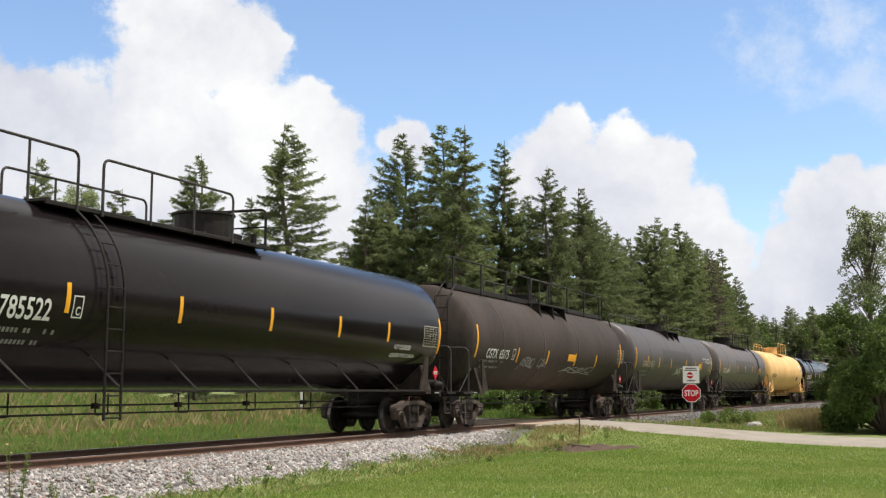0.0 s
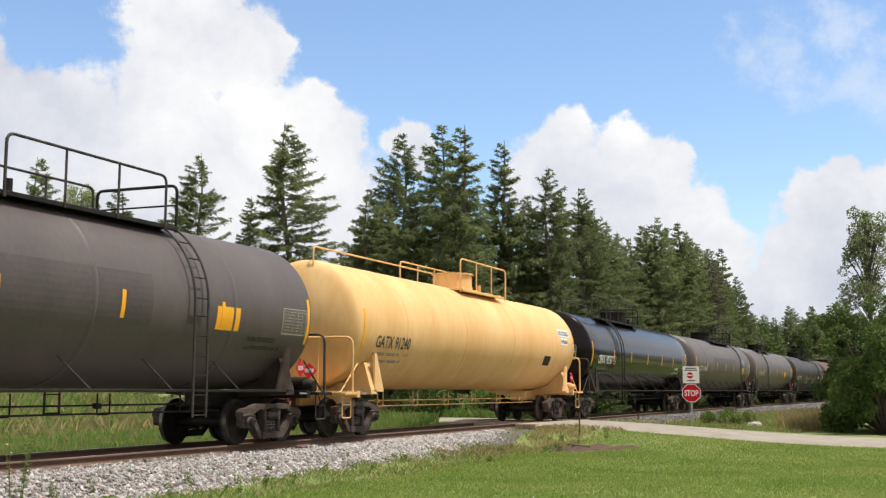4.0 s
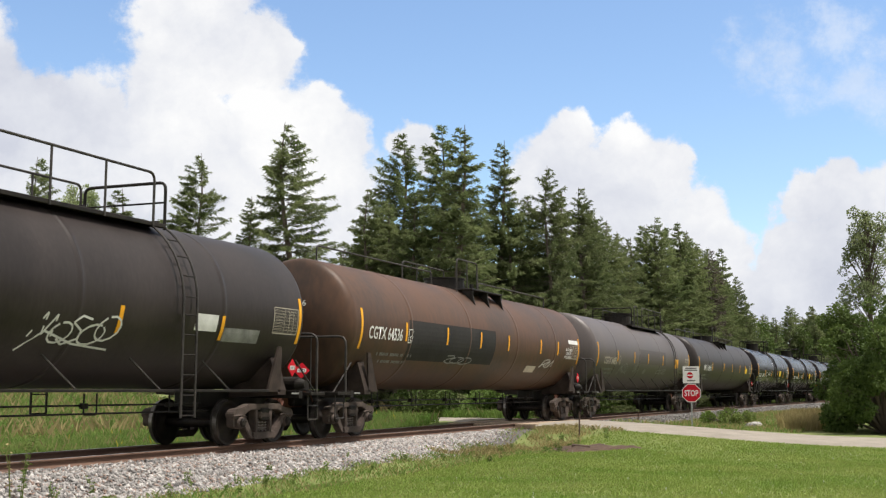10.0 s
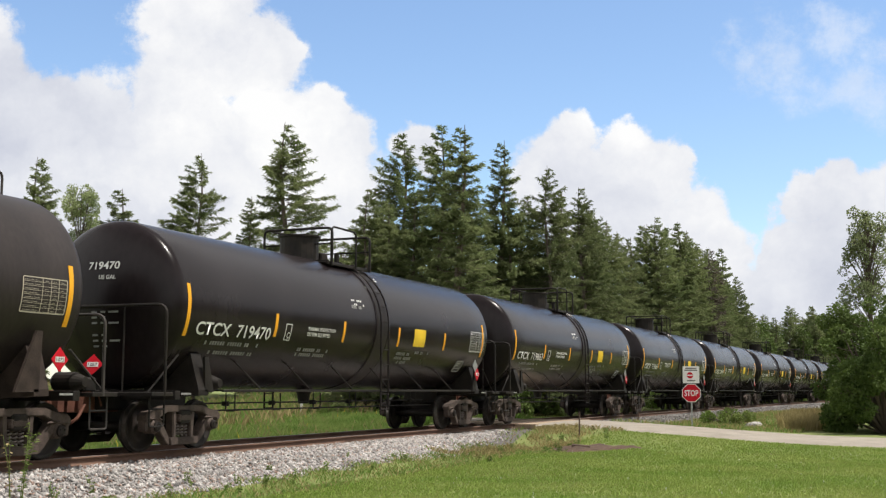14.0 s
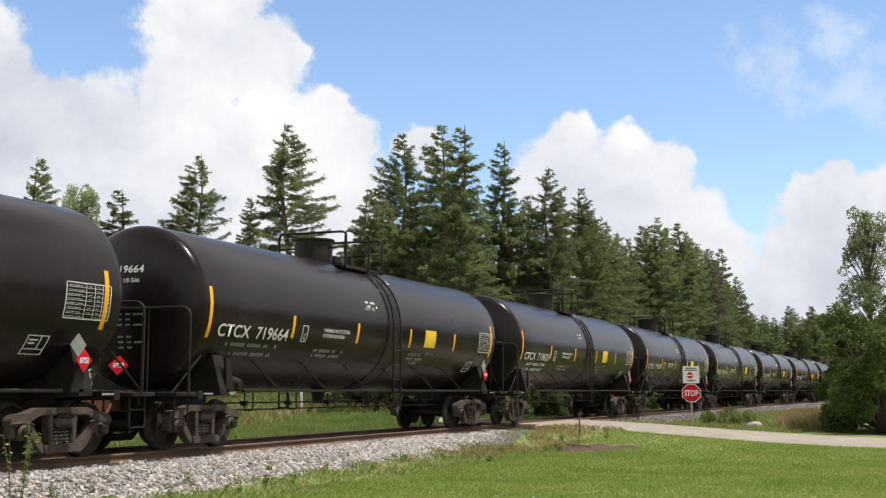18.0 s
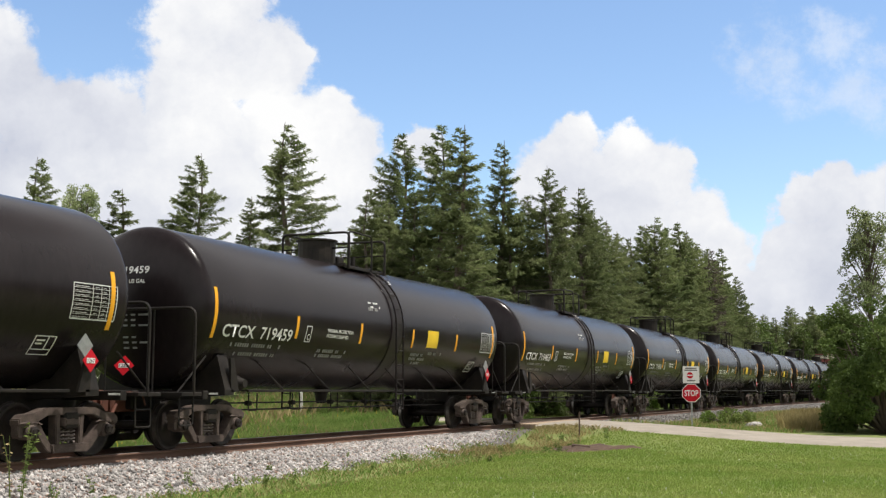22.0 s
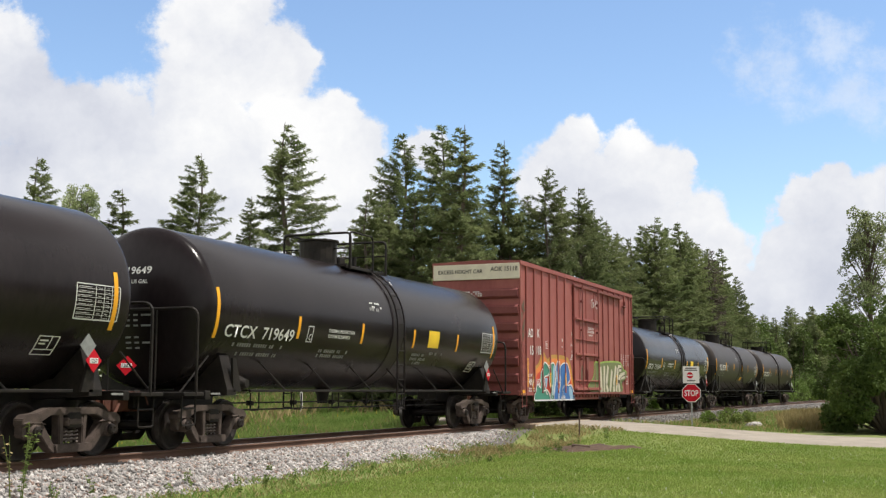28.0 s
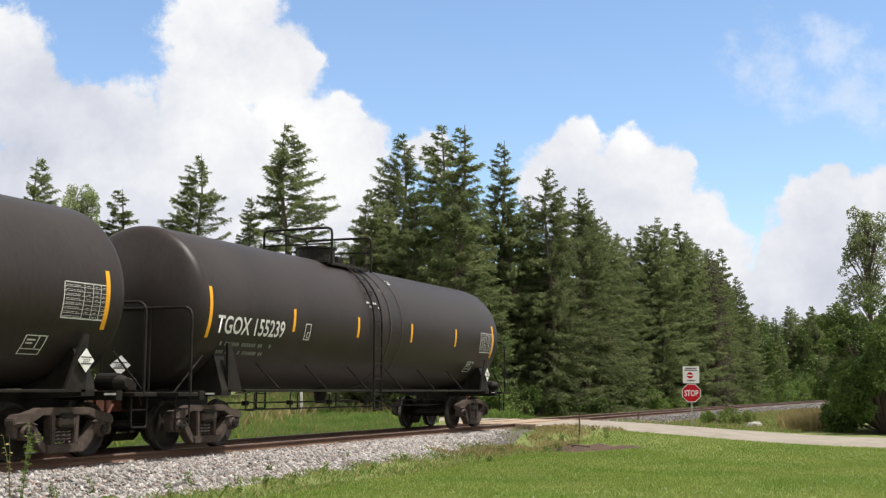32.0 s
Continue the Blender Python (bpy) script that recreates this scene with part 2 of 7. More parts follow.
def box(bm, c, s, bevel=0.0, m=None):
    """A box at c with sides s, its edges chamfered by bevel."""
    x, y, z = (v / 2 for v in s)
    b = min(bevel, x * 0.9, y * 0.9, z * 0.9)
    vs = []
    if b <= 0:
        co = [(sx * x, sy * y, sz * z) for sx in (-1, 1) for sy in (-1, 1) for sz in (-1, 1)]
    else:
        co = []
        for sx in (-1, 1):
            for sy in (-1, 1):
                for sz in (-1, 1):
                    co += [(sx * (x - b), sy * (y - b), sz * z), (sx * (x - b), sy * y, sz * (z - b)), (sx * x, sy * (y - b), sz * (z - b))]
    t = Matrix.Translation(c) @ m if m is not None else Matrix.Translation(c)
    vs = [bm.verts.new(t @ Vector(v)) for v in co]
    if b <= 0:
        for f in ((0, 1, 3, 2), (4, 6, 7, 5), (0, 4, 5, 1), (2, 3, 7, 6), (0, 2, 6, 4), (1, 5, 7, 3)):
            bm.faces.new([vs[i] for i in f])
    else:
        bmesh.ops.convex_hull(bm, input=vs)
    return bm


def prism(bm, outline, a, b, axis="x"):
    """A closed outline, in the plane across axis, drawn out from a to b."""
    def at(p, d):
        return {"x": (d, p[0], p[1]), "y": (p[0], d, p[1]), "z": (p[0], p[1], d)}[axis]
    lo, hi = [bm.verts.new(at(p, a)) for p in outline], [bm.verts.new(at(p, b)) for p in outline]
    n = len(outline)
    for i in range(n):
        bm.faces.new((lo[i], lo[(i + 1) % n], hi[(i + 1) % n], hi[i]))
    bm.faces.new(lo[::-1])
    bm.faces.new(hi)
    return bm


def tube(bm, pts, r, seg=8, caps=True):
    """A round bar along a line of points; r is one radius or one a point."""
    pts = [Vector(p) for p in pts]
    rs = r if isinstance(r, (list, tuple)) else [r] * len(pts)
    rings, ref = [], None
    for i, p in enumerate(pts):
        d = (pts[min(i + 1, len(pts) - 1)] - pts[max(i - 1, 0)]).normalized()
        if ref is None:
            ref = d.orthogonal().normalized()
        u = (ref - d * ref.dot(d)).normalized()
        w = d.cross(u)
        ref = u
        rings.append([bm.verts.new(p + (u * math.cos(a) + w * math.sin(a)) * rs[i]) for a in (2 * math.pi * k / seg for k in range(seg))])
    for a, b in zip(rings, rings[1:]):
        for k in range(seg):
            bm.faces.new((a[k], a[(k + 1) % seg], b[(k + 1) % seg], b[k]))
    if caps:
        bm.faces.new(rings[0][::-1])
        bm.faces.new(rings[-1])
    return bm


def lathe(bm, profile, seg=32, axis="y", centre=(0, 0, 0)):
    """Turned about an axis: profile is (along, radius), closed where the radius is 0."""
    rings = []
    for a, r in profile:
        if r <= 1e-6:
            rings.append([bm.verts.new(spin_at(a, 0, 0, axis, centre))])
        else:
            rings.append([bm.verts.new(spin_at(a, r * math.cos(t), r * math.sin(t), axis, centre)) for t in (2 * math.pi * k / seg for k in range(seg))])
    for a, b in zip(rings, rings[1:]):
        for k in range(seg):
            k2 = (k + 1) % seg
            if len(a) == 1 and len(b) > 1:
                bm.faces.new((a[0], b[k2], b[k]))
            elif len(b) == 1 and len(a) > 1:
                bm.faces.new((a[k], a[k2], b[0]))
            elif len(a) > 1:
                bm.faces.new((a[k], a[k2], b[k2], b[k]))
    return bm


def spin_at(a, u, v, axis, c):
    if axis == "y":
        return (c[0] + u, c[1] + a, c[2] + v)
    if axis == "x":
        return (c[0] + a, c[1] + u, c[2] + v)
    return (c[0] + u, c[1] + v, c[2] + a)


def bend(pts, r=0.08, n=4):
    """Round the corners of a line of points."""
    pts = [Vector(p) for p in pts]
    out = [pts[0]]
    for a, b, c in zip(pts, pts[1:], pts[2:]):
        d1, d2 = (a - b), (c - b)
        k = min(r, d1.length * 0.45, d2.length * 0.45)
        p, q = b + d1.normalized() * k, b + d2.normalized() * k
        out += [p.lerp(b, t).lerp(b.lerp(q, t), t) for t in (i / n for i in range(n + 1))]
    return out + [pts[-1]]


LETTERS = {}


def lettering(body, bold=0.022):
    """Flat triangles of a line of writing, in the built-in font: 0 to its width across, cap height 1."""
    if body not in LETTERS:
        cu = bpy.data.curves.new("writing", "FONT")
        cu.body, cu.size, cu.offset, cu.resolution_u = body, 1.4, bold, 3
        ob = new("writing", cu)
        dg = bpy.context.evaluated_depsgraph_get()
        me = ob.evaluated_get(dg).to_mesh()
        V = np.array([v.co[:2] for v in me.vertices])
        me.calc_loop_triangles()
        F = np.array([t.vertices[:] for t in me.loop_triangles])
        ob.evaluated_get(dg).to_mesh_clear()
        bpy.data.objects.remove(ob)
        bpy.data.curves.remove(cu)
        V[:, 0] -= V[:, 0].min()
        LETTERS[body] = (V, F)
    return LETTERS[body]


# ---- clouds: a far band of sky that drifts with the wind ----
def cloud_material():
    """Cumulus banks as a soft union of puffs, frayed by noise; clear between them. Glows as sky does."""
    m = bpy.data.materials.new("cloud_bank")
    m.use_nodes = True
    n, l = m.node_tree.nodes, m.node_tree.links
    n.clear()

    def math_node(op, a, b=0.0, c=0.0, clamp=False):
        k = n.new("ShaderNodeMath")
        k.operation, k.use_clamp = op, clamp
        for i, v in enumerate((a, b, c)):
            if isinstance(v, (int, float)):
                k.inputs[i].default_value = v
            else:
                l.new(v, k.inputs[i])
        return k.outputs[0]

    def smooth(v, a, b):
        k = n.new("ShaderNodeMapRange")
        k.interpolation_type = "SMOOTHSTEP"
        k.inputs["From Min"].default_value, k.inputs["From Max"].default_value = a, b
        l.new(v, k.inputs["Value"])
        return k.outputs[0]
    tc = n.new("ShaderNodeTexCoord")
    sep = n.new("ShaderNodeSeparateXYZ")
    l.new(tc.outputs["Object"], sep.inputs[0])
    depth = math_node("MULTIPLY", sep.outputs[2], -1.0)
    safe = math_node("MAXIMUM", depth, 60.0)
    u, v = math_node("DIVIDE", sep.outputs[0], safe), math_node("DIVIDE", sep.outputs[1], safe)
    uv = n.new("ShaderNodeCombineXYZ")
    l.new(u, uv.inputs[0])
    l.new(v, uv.inputs[1])

    def noise_node(scale, detail, vec, rough=0.55):
        k = n.new("ShaderNodeTexNoise")
        k.inputs["Scale"].default_value, k.inputs["Detail"].default_value, k.inputs["Roughness"].default_value = scale, detail, rough
        l.new(vec, k.inputs["Vector"])
        return k
    warp = noise_node(13.0, 6, uv.outputs[0], 0.6)
    shift = n.new("ShaderNodeVectorMath")
    shift.operation = "MULTIPLY_ADD"
    l.new(warp.outputs["Color"], shift.inputs[0])
    shift.inputs[1].default_value = (0.075, 0.075, 0)
    shift.inputs[2].default_value = (-0.0375, -0.0375, 0)
    moved = n.new("ShaderNodeVectorMath")
    moved.operation = "ADD"
    l.new(uv.outputs[0], moved.inputs[0])
    l.new(shift.outputs[0], moved.inputs[1])

    def puffs(rows):
        field = None
        for x, y, r in rows:
            d = n.new("ShaderNodeVectorMath")
            d.operation = "DISTANCE"
            l.new(moved.outputs[0], d.inputs[0])
            d.inputs[1].default_value = (x, y, 0)
            f = math_node("MULTIPLY_ADD", d.outputs["Value"], -1 / r, 1.0)
            if field is None:
                field = f
            else:
                k = math_node("SMOOTH_MAX", field, f, 0.12)
                field = k
        return field
    left = [(-0.210, 0.185, 0.066), (-0.160, 0.162, 0.053), (-0.222, 0.140, 0.056), (-0.197, 0.222, 0.049), (-0.134, 0.170, 0.022), (-0.405, 0.185, 0.050), (-0.395, 0.140, 0.060), (-0.360, 0.115, 0.046), (-0.315, 0.115, 0.042), (-0.29, 0.09, 0.07),
            (-0.215, 0.085, 0.080), (-0.130, 0.085, 0.070), (-0.085, 0.085, 0.035), (-0.105, 0.115, 0.028), (-0.33, 0.04, 0.12), (-0.20, 0.02, 0.11), (-0.10, 0.04, 0.07), (-0.020, 0.085, 0.026)]
    mid = [(0.110, 0.095, 0.030), (0.155, 0.088, 0.030), (0.100, 0.070, 0.044), (0.165, 0.060, 0.050), (0.198, 0.066, 0.022), (0.140, 0.035, 0.075), (0.215, 0.025, 0.042), (0.240, -0.005, 0.040), (0.262, -0.035, 0.038), (0.085, 0.05, 0.035)]
    right = [(0.338, 0.046, 0.028), (0.306, 0.036, 0.028), (0.366, 0.036, 0.036), (0.350, 0.0, 0.062), (0.300, -0.005, 0.038), (0.385, 0.0, 0.065), (0.290, -0.04, 0.032), (0.40, 0.04, 0.05), (0.34, -0.05, 0.06)]
    field = math_node("MAXIMUM", math_node("MAXIMUM", puffs(left), puffs(mid)), puffs(right))
    lump = noise_node(30.0, 8, uv.outputs[0], 0.66)
    ragged = math_node("MULTIPLY_ADD", lump.outputs["Fac"], 0.80, math_node("ADD", field, -0.475))
    inside = smooth(ragged, -0.04, 0.26)
    # thin wisps high on the right; unseen broken cloud added all round beyond them
    wisp_noise = noise_node(14.0, 8, uv.outputs[0], 0.68)
    wisp = puffs([(0.285, 0.162, 0.055), (0.352, 0.148, 0.060), (0.318, 0.178, 0.04)])
    wisp = math_node("MULTIPLY", smooth(math_node("MULTIPLY_ADD", wisp_noise.outputs["Fac"], 3.4, math_node("ADD", wisp, -1.8)), 0.0, 1.0), 0.42)
    nrm = n.new("ShaderNodeVectorMath")
    nrm.operation = "NORMALIZE"
    l.new(tc.outputs["Object"], nrm.inputs[0])
    broken = noise_node(3.2, 7, nrm.outputs[0], 0.58)
    sepn = n.new("ShaderNodeSeparateXYZ")
    l.new(nrm.outputs[0], sepn.inputs[0])
    around = smooth(math_node("MULTIPLY", sepn.outputs[2], -1.0), 0.915, 0.87)
    ahead = smooth(math_node("MULTIPLY", sepn.outputs[2], -1.0), 0.70, 0.82)
    rest = math_node("MULTIPLY", smooth(broken.outputs["Fac"], 0.28, 0.44), around)
    cover = math_node("MAXIMUM", math_node("MAXIMUM", math_node("MULTIPLY", inside, ahead), wisp), rest, clamp=True)
    # sunlit crests, greyer bases
    soft_n = noise_node(7.0, 5, moved.outputs[0], 0.55)
    low = math_node("MULTIPLY_ADD", v, 3.0, 0.12)
    tone = math_node("ADD", math_node("MULTIPLY_ADD", soft_n.outputs["Fac"], 1.9, -0.80), math_node("MULTIPLY", low, 0.55))
    tone = math_node("ADD", tone, math_node("MULTIPLY", smooth(u, -0.16, -0.34), -0.26))
    tone = math_node("ADD", tone, math_node("MULTIPLY", lump.outputs["Fac"], 0.5))
    ramp = n.new("ShaderNodeValToRGB")
    e = ramp.color_ramp.elements
    e[0].position, e[0].color = 0.0, (0.60, 0.63, 0.73, 1)
    e[1].position, e[1].color = 0.86, (1.0, 1.0, 1.0, 1)
    mid_e = ramp.color_ramp.elements.new(0.46)
    mid_e.color = (0.79, 0.81, 0.87, 1)
    l.new(tone, ramp.inputs[0])
    em = n.new("ShaderNodeEmission")
    em.inputs["Strength"].default_value = CLOUD_GLOW
    l.new(ramp.outputs[0], em.inputs["Color"])
    clear = n.new("ShaderNodeBsdfTransparent")
    mix = n.new("ShaderNodeMixShader")
    l.new(cover, mix.inputs[0])
    l.new(clear.outputs[0], mix.inputs[1])
    l.new(em.outputs[0], mix.inputs[2])
    out = n.new("ShaderNodeOutputMaterial")
    l.new(mix.outputs[0], out.inputs["Surface"])
    return m


CLOUD_GLOW = 0.73
CLOUD_R = 3000.0
turn = CAM_POSE.to_quaternion().to_matrix()
V, F = [], []
NA, NE = 96, 14
for i in range(NA):
    for j in range(NE + 1):
        a, e = 2 * math.pi * i / NA, radians(-1.5 + 41.5 * j / NE)
        V.append(turn.transposed() @ (Vector((math.cos(a) * math.cos(e), math.sin(a) * math.cos(e), math.sin(e))) * CLOUD_R))
for i in range(NA):
    for j in range(NE):
        a, b = i * (NE + 1) + j, ((i + 1) % NA) * (NE + 1) + j
        F += [(a, b, b + 1), (a, b + 1, a + 1)]
clouds = tagged(new("cloud_backdrop", soup("cloud_backdrop", [tuple(v) for v in V], F, cloud_material())), "white cumulus clouds drifting over a blue sky", "sky", kind="structure")
# the wind carries them away, a little to the right of the view's middle
WIND = (turn @ Vector(((1265 - 784) / 2078, (441 - 480) / 2078, -1))) * 235.0


def drift(t):
    return Matrix.Translation(Vector(EYE) + WIND * (t - 16) / 32) @ turn.to_4x4()


# ---- the lie of the land ----
BEND_FROM, BEND_R = 45.0, 2000.0


def along(s):
    """The track's centre and heading (radians to the right of +y) at s metres along it."""
    if s <= BEND_FROM:
        return 0.0, s, 0.0
    a = (s - BEND_FROM) / BEND_R
    return BEND_R * (1 - math.cos(a)), BEND_FROM + BEND_R * math.sin(a), a


def track_x(y):
    d = np.maximum(np.asarray(y, dtype=float) - BEND_FROM, 0)
    return BEND_R - np.sqrt(np.maximum(BEND_R ** 2 - np.minimum(d, 1500) ** 2, 0))


def step(a, b, v):
    t = np.clip((v - a) / (b - a), 0, 1)
    return t * t * (3 - 2 * t)


def road_y(x):
    x = np.asarray(x, dtype=float)
    return np.where(x > 0.7, 41.4 - 0.36 * (x - 0.7), 41.4 - 0.56 * (x - 0.7))


def road_z(x):
    x = np.asarray(x, dtype=float)
    return -0.02 - 0.33 * step(1.4, 12.0, np.abs(x)) * (1 - 0.6 * (x < 0))


ROAD_HALF = 3.3


def ground_z(x, y):
    x, y = np.asarray(x, dtype=float), np.asarray(y, dtype=float)
    u = x - track_x(y)
    z = np.where(u > 0, -0.45 - 0.08 * np.exp(-((u - 4.0) / 1.0) ** 2), -0.50 - 0.12 * np.exp(-((u + 4.5) / 1.5) ** 2))
    z = z + 0.22 * step(44, 60, y) * step(2, 5, u) * (1 - step(70, 120, y))
    z = z + 1.25 * step(-11, -24, u) * step(20, 50, y) * (1 - step(75, 110, y))
    z = z + 0.03 * np.sin(x * 0.7 + 1.3) * np.sin(y * 0.43) + 0.02 * np.sin(x * 1.9 + y * 1.1)
    w = (1 - step(ROAD_HALF - 0.4, ROAD_HALF + 5.0, np.abs(y - road_y(x)) * 0.92))
    z = z * (1 - w) + (road_z(x) - 0.035) * w
    return z - 0.25 * np.exp(-(u / 1.9) ** 4)


def grid_mesh(name, xs, ys, zfun, material):
    X, Y = np.meshgrid(xs, ys, indexing="ij")
    Z = zfun(X, Y)
    V = np.stack([X, Y, Z], -1).reshape(-1, 3)
    n = len(ys)
    i = (np.arange(len(xs) - 1)[:, None] * n + np.arange(n - 1)[None]).ravel()
    F = np.concatenate([np.stack([i, i + n, i + n + 1], 1), np.stack([i, i + n + 1, i + 1], 1)])
    return soup(name, V, F, material, smooth=True)


def spaced(*runs):
    return np.unique(np.concatenate([np.arange(a, b, d) for a, b, d in runs]).round(4))


gx = spaced((-2400, -200, 200), (-200, -40, 20), (-40, -14, 2), (-14, 20, 0.4), (20, 60, 4), (60, 200, 20), (200, 2401, 200))
gy = spaced((-1200, -100, 150), (-100, 0, 10), (0, 70, 0.5), (70, 140, 2), (140, 400, 20), (400, 3001, 200))
ground = tagged(new("ground", grid_mesh("ground", gx, gy, ground_z, M["ground"])), "grassy level ground with a mown lawn and rough verges", "ground", kind="structure")

# gravel road, and the stretch of it beyond the track
for xs in (np.linspace(-24, -1.62, 40), np.linspace(1.62, 60, 90)):
    V, F = [], []
    lat = np.linspace(-1, 1, 13)
    for x in xs:
        for k in lat:
            edge = 0.14 * math.sin(x * 1.7 + k * 2) + 0.1 * math.sin(x * 4.1 + k)
            y = float(road_y(x)) + k * (ROAD_HALF * (1.0 if x > -2 else 0.62) + (edge if abs(k) > 0.9 else 0))
            V.append((x, y, float(road_z(x)) + 0.03 * (1 - k * k) - (0.045 if abs(k) > 0.95 else 0)))
    n = len(lat)
    for i in range(len(xs) - 1):
        for j in range(n - 1):
            a = i * n + j
            F += [(a, a + n, a + n + 1), (a, a + n + 1, a + 1)]
    tagged(new("road", soup("road", V, F, M["gravel"], smooth=True)), "pale packed gravel lane crossing the railway", "road", kind="structure")

# ---- track ----
def sweep(profile, s0, s1, ds, closed=True):
    """A cross-section (u, z) drawn along the track."""
    n, ss = len(profile), np.arange(s0, s1 + ds * 0.5, ds)
    V, F = [], []
    for s in ss:
        x, y, a = along(s)
        V += [(x + u * math.cos(a), y - u * math.sin(a), z) for u, z in profile]
    for i in range(len(ss) - 1):
        for j in range(n if closed else n - 1):
            a, b = i * n + j, i * n + (j + 1) % n
            F += [(a, a + n, b + n), (a, b + n, b)]
    return V, F


railway = tagged(new("railway_track"), "single railway track with rusty rails on dark timber ties", "track", kind="structure")
bed = [(-3.3, -0.75), (-1.85, -0.215), (-0.9, -0.175), (0.9, -0.175), (1.72, -0.215), (3.25, -0.62)]
tagged(new("ballast", soup("ballast", *sweep(bed, -80, 760, 1.0, closed=False), M["ballast_bed"])), "pale crushed stone ballast under the track", "ballast", kind="structure")
for side in (-1, 1):
    web = [(0.037, -0.004), (0.037, -0.038), (0.010, -0.052), (0.010, -0.135), (0.068, -0.152), (0.068, -0.172)]
    outline = [(side * 0.755 + u, z) for u, z in web] + [(side * 0.755 - u, z) for u, z in reversed(web)]
    rail = piece("rail", soup("rail", *sweep(outline, -80, 760, 4.0), M["rail_side"]), None, railway, "rust-brown steel rail with a worn head")
    crown = [(side * 0.755 + u, z) for u, z in ((0.034, -0.003), (0.022, 0.0), (-0.022, 0.0), (-0.034, -0.003))]
    piece("rail_head", soup("rail_head", *sweep(crown, -80, 760, 4.0, closed=False), M["rail_top"]), None, rail, "polished running surface")
tie_bm = bmesh.new()
box(tie_bm, (0, 0, -0.09), (2.6, 0.23, 0.18), 0.012)
tie_me = bpy.data.meshes.new("tie")
tie_bm.to_mesh(tie_me)
tie_bm.free()
plate_bm = bmesh.new()
for side in (-1, 1):
    box(plate_bm, (side * 0.755, 0, 0.006), (0.36, 0.19, 0.014), 0.003)
    for sx in (-0.1, 0.1):
        box(plate_bm, (side * 0.755 + sx, 0.05, 0.03), (0.03, 0.03, 0.04), 0.004)
plate_me = bpy.data.meshes.new("tie_plate")
plate_bm.to_mesh(plate_me)
plate_bm.free()
for k in range(150):
    s = 6 + k * 0.52
    if abs(s - 41.4) < 3.3:
        continue
    x, y, a = along(s)
    t = piece("tie", tie_me, M["tie"], railway)
    t.matrix_basis = pose(x, y, -0.182, 0, 0, -math.degrees(a) + random.uniform(-0.7, 0.7))
    p = piece("tie_plate", plate_me, M["rail_side"], t)
far_ties = bmesh.new()
for k in range(150, 420):
    x, y, a = along(6 + k * 0.52)
    box(far_ties, (x, y, -0.272), (2.6, 0.23, 0.18))
tagged(part("far_ties", far_ties, M["tie"], railway), kind="stuff")

# crossing planks between and beside the rails
crossing = tagged(new("crossing_deck"), "sun-bleached timber deck of the level crossing", "crossing", kind="structure")
for a, b in ((-1.60, -0.85), (-0.66, 0.66), (0.85, 1.60)):
    n = max(3, round((b - a) / 0.25))
    for k in range(n):
        w = (b - a) / n
        bm = bmesh.new()
        box(bm, (0, 0, 0), (w - 0.012, 6.7, 0.16), 0.01)
        pl = part("plank", bm, M["plank"], crossing)
        pl.matrix_basis = pose(a + w * (k + 0.5), 41.3, -0.095 + random.uniform(-0.004, 0.004))


# ---- loose stones ----
def stones(name, count, place, size, material):
    """Angular stones: squashed random octahedra with broken corners, in one mesh."""
    base = np.array([(1, 0, 0), (-1, 0, 0), (0, 1, 0), (0, -1, 0), (0, 0, 1), (0, 0, -1)], dtype=float)
    tri = np.array([(0, 2, 4), (2, 1, 4), (1, 3, 4), (3, 0, 4), (2, 0, 5), (1, 2, 5), (3, 1, 5), (0, 3, 5)])
    rng = np.random.default_rng(7)
    P = place(rng, count)
    B = base[None] * rng.uniform(0.55, 1.25, (count, 6, 1)) + rng.normal(0, 0.22, (count, 6, 3))
    B *= (rng.uniform(*size, count)[:, None, None] * np.array([1.0, 1.0, 0.75]))
    a = rng.uniform(0, 6.28, count)
    c, s = np.cos(a)[:, None], np.sin(a)[:, None]
    B = np.stack([B[..., 0] * c - B[..., 1] * s, B[..., 0] * s + B[..., 1] * c, B[..., 2]], -1)
    V = (B + P[:, None]).reshape(-1, 3)
    F = (tri[None] + (np.arange(count) * 6)[:, None, None]).reshape(-1, 3)
    return new(name, soup(name, V, F, material))


def ballast_edge(y):
    """How far from the track's middle the clean ballast reaches."""
    return np.interp(y, [9, 15, 20, 25.5, 32, 34.5, 36.5], [3.2, 3.15, 2.95, 2.55, 2.2, 1.7, 0.9]) + 0.13 * np.sin(y * 2.7) + 0.09 * np.sin(y * 6.1 + 1)


def on_shoulder(rng, n):
    y = rng.uniform(9, 37.2, n)
    u = rng.uniform(0.85, 3.15, n)
    keep = u < ballast_edge(y) + rng.normal(0, 0.12, n)
    u = np.where(keep | (y > 31), u, rng.uniform(0.85, 2.5, n))
    keep = u < ballast_edge(y) + rng.normal(0, 0.12, n)
    y = np.where(keep, y, 9 + (y - 9) * 0.7)
    z = np.interp(u, [0.9, 1.72, 3.25], [-0.175, -0.215, -0.62])
    z = np.maximum(z, ground_z(u, y) - 0.01)
    return np.stack([u, y, z + rng.uniform(-0.012, 0.02, n)], 1)


tagged(stones("ballast_stones", 40000, on_shoulder, (0.019, 0.060), M["stone"]), "grey and white crushed ballast stones beside the rail", "stones", kind="stuff")


def among(rng, n):
    return on_shoulder(np.random.default_rng(70), n) + np.array([0, 0, 0.012])


tagged(stones("reddish_stones", 7000, among, (0.016, 0.036), M["stone_red"]), "reddish stones strewn among the ballast", "stones", kind="stuff")


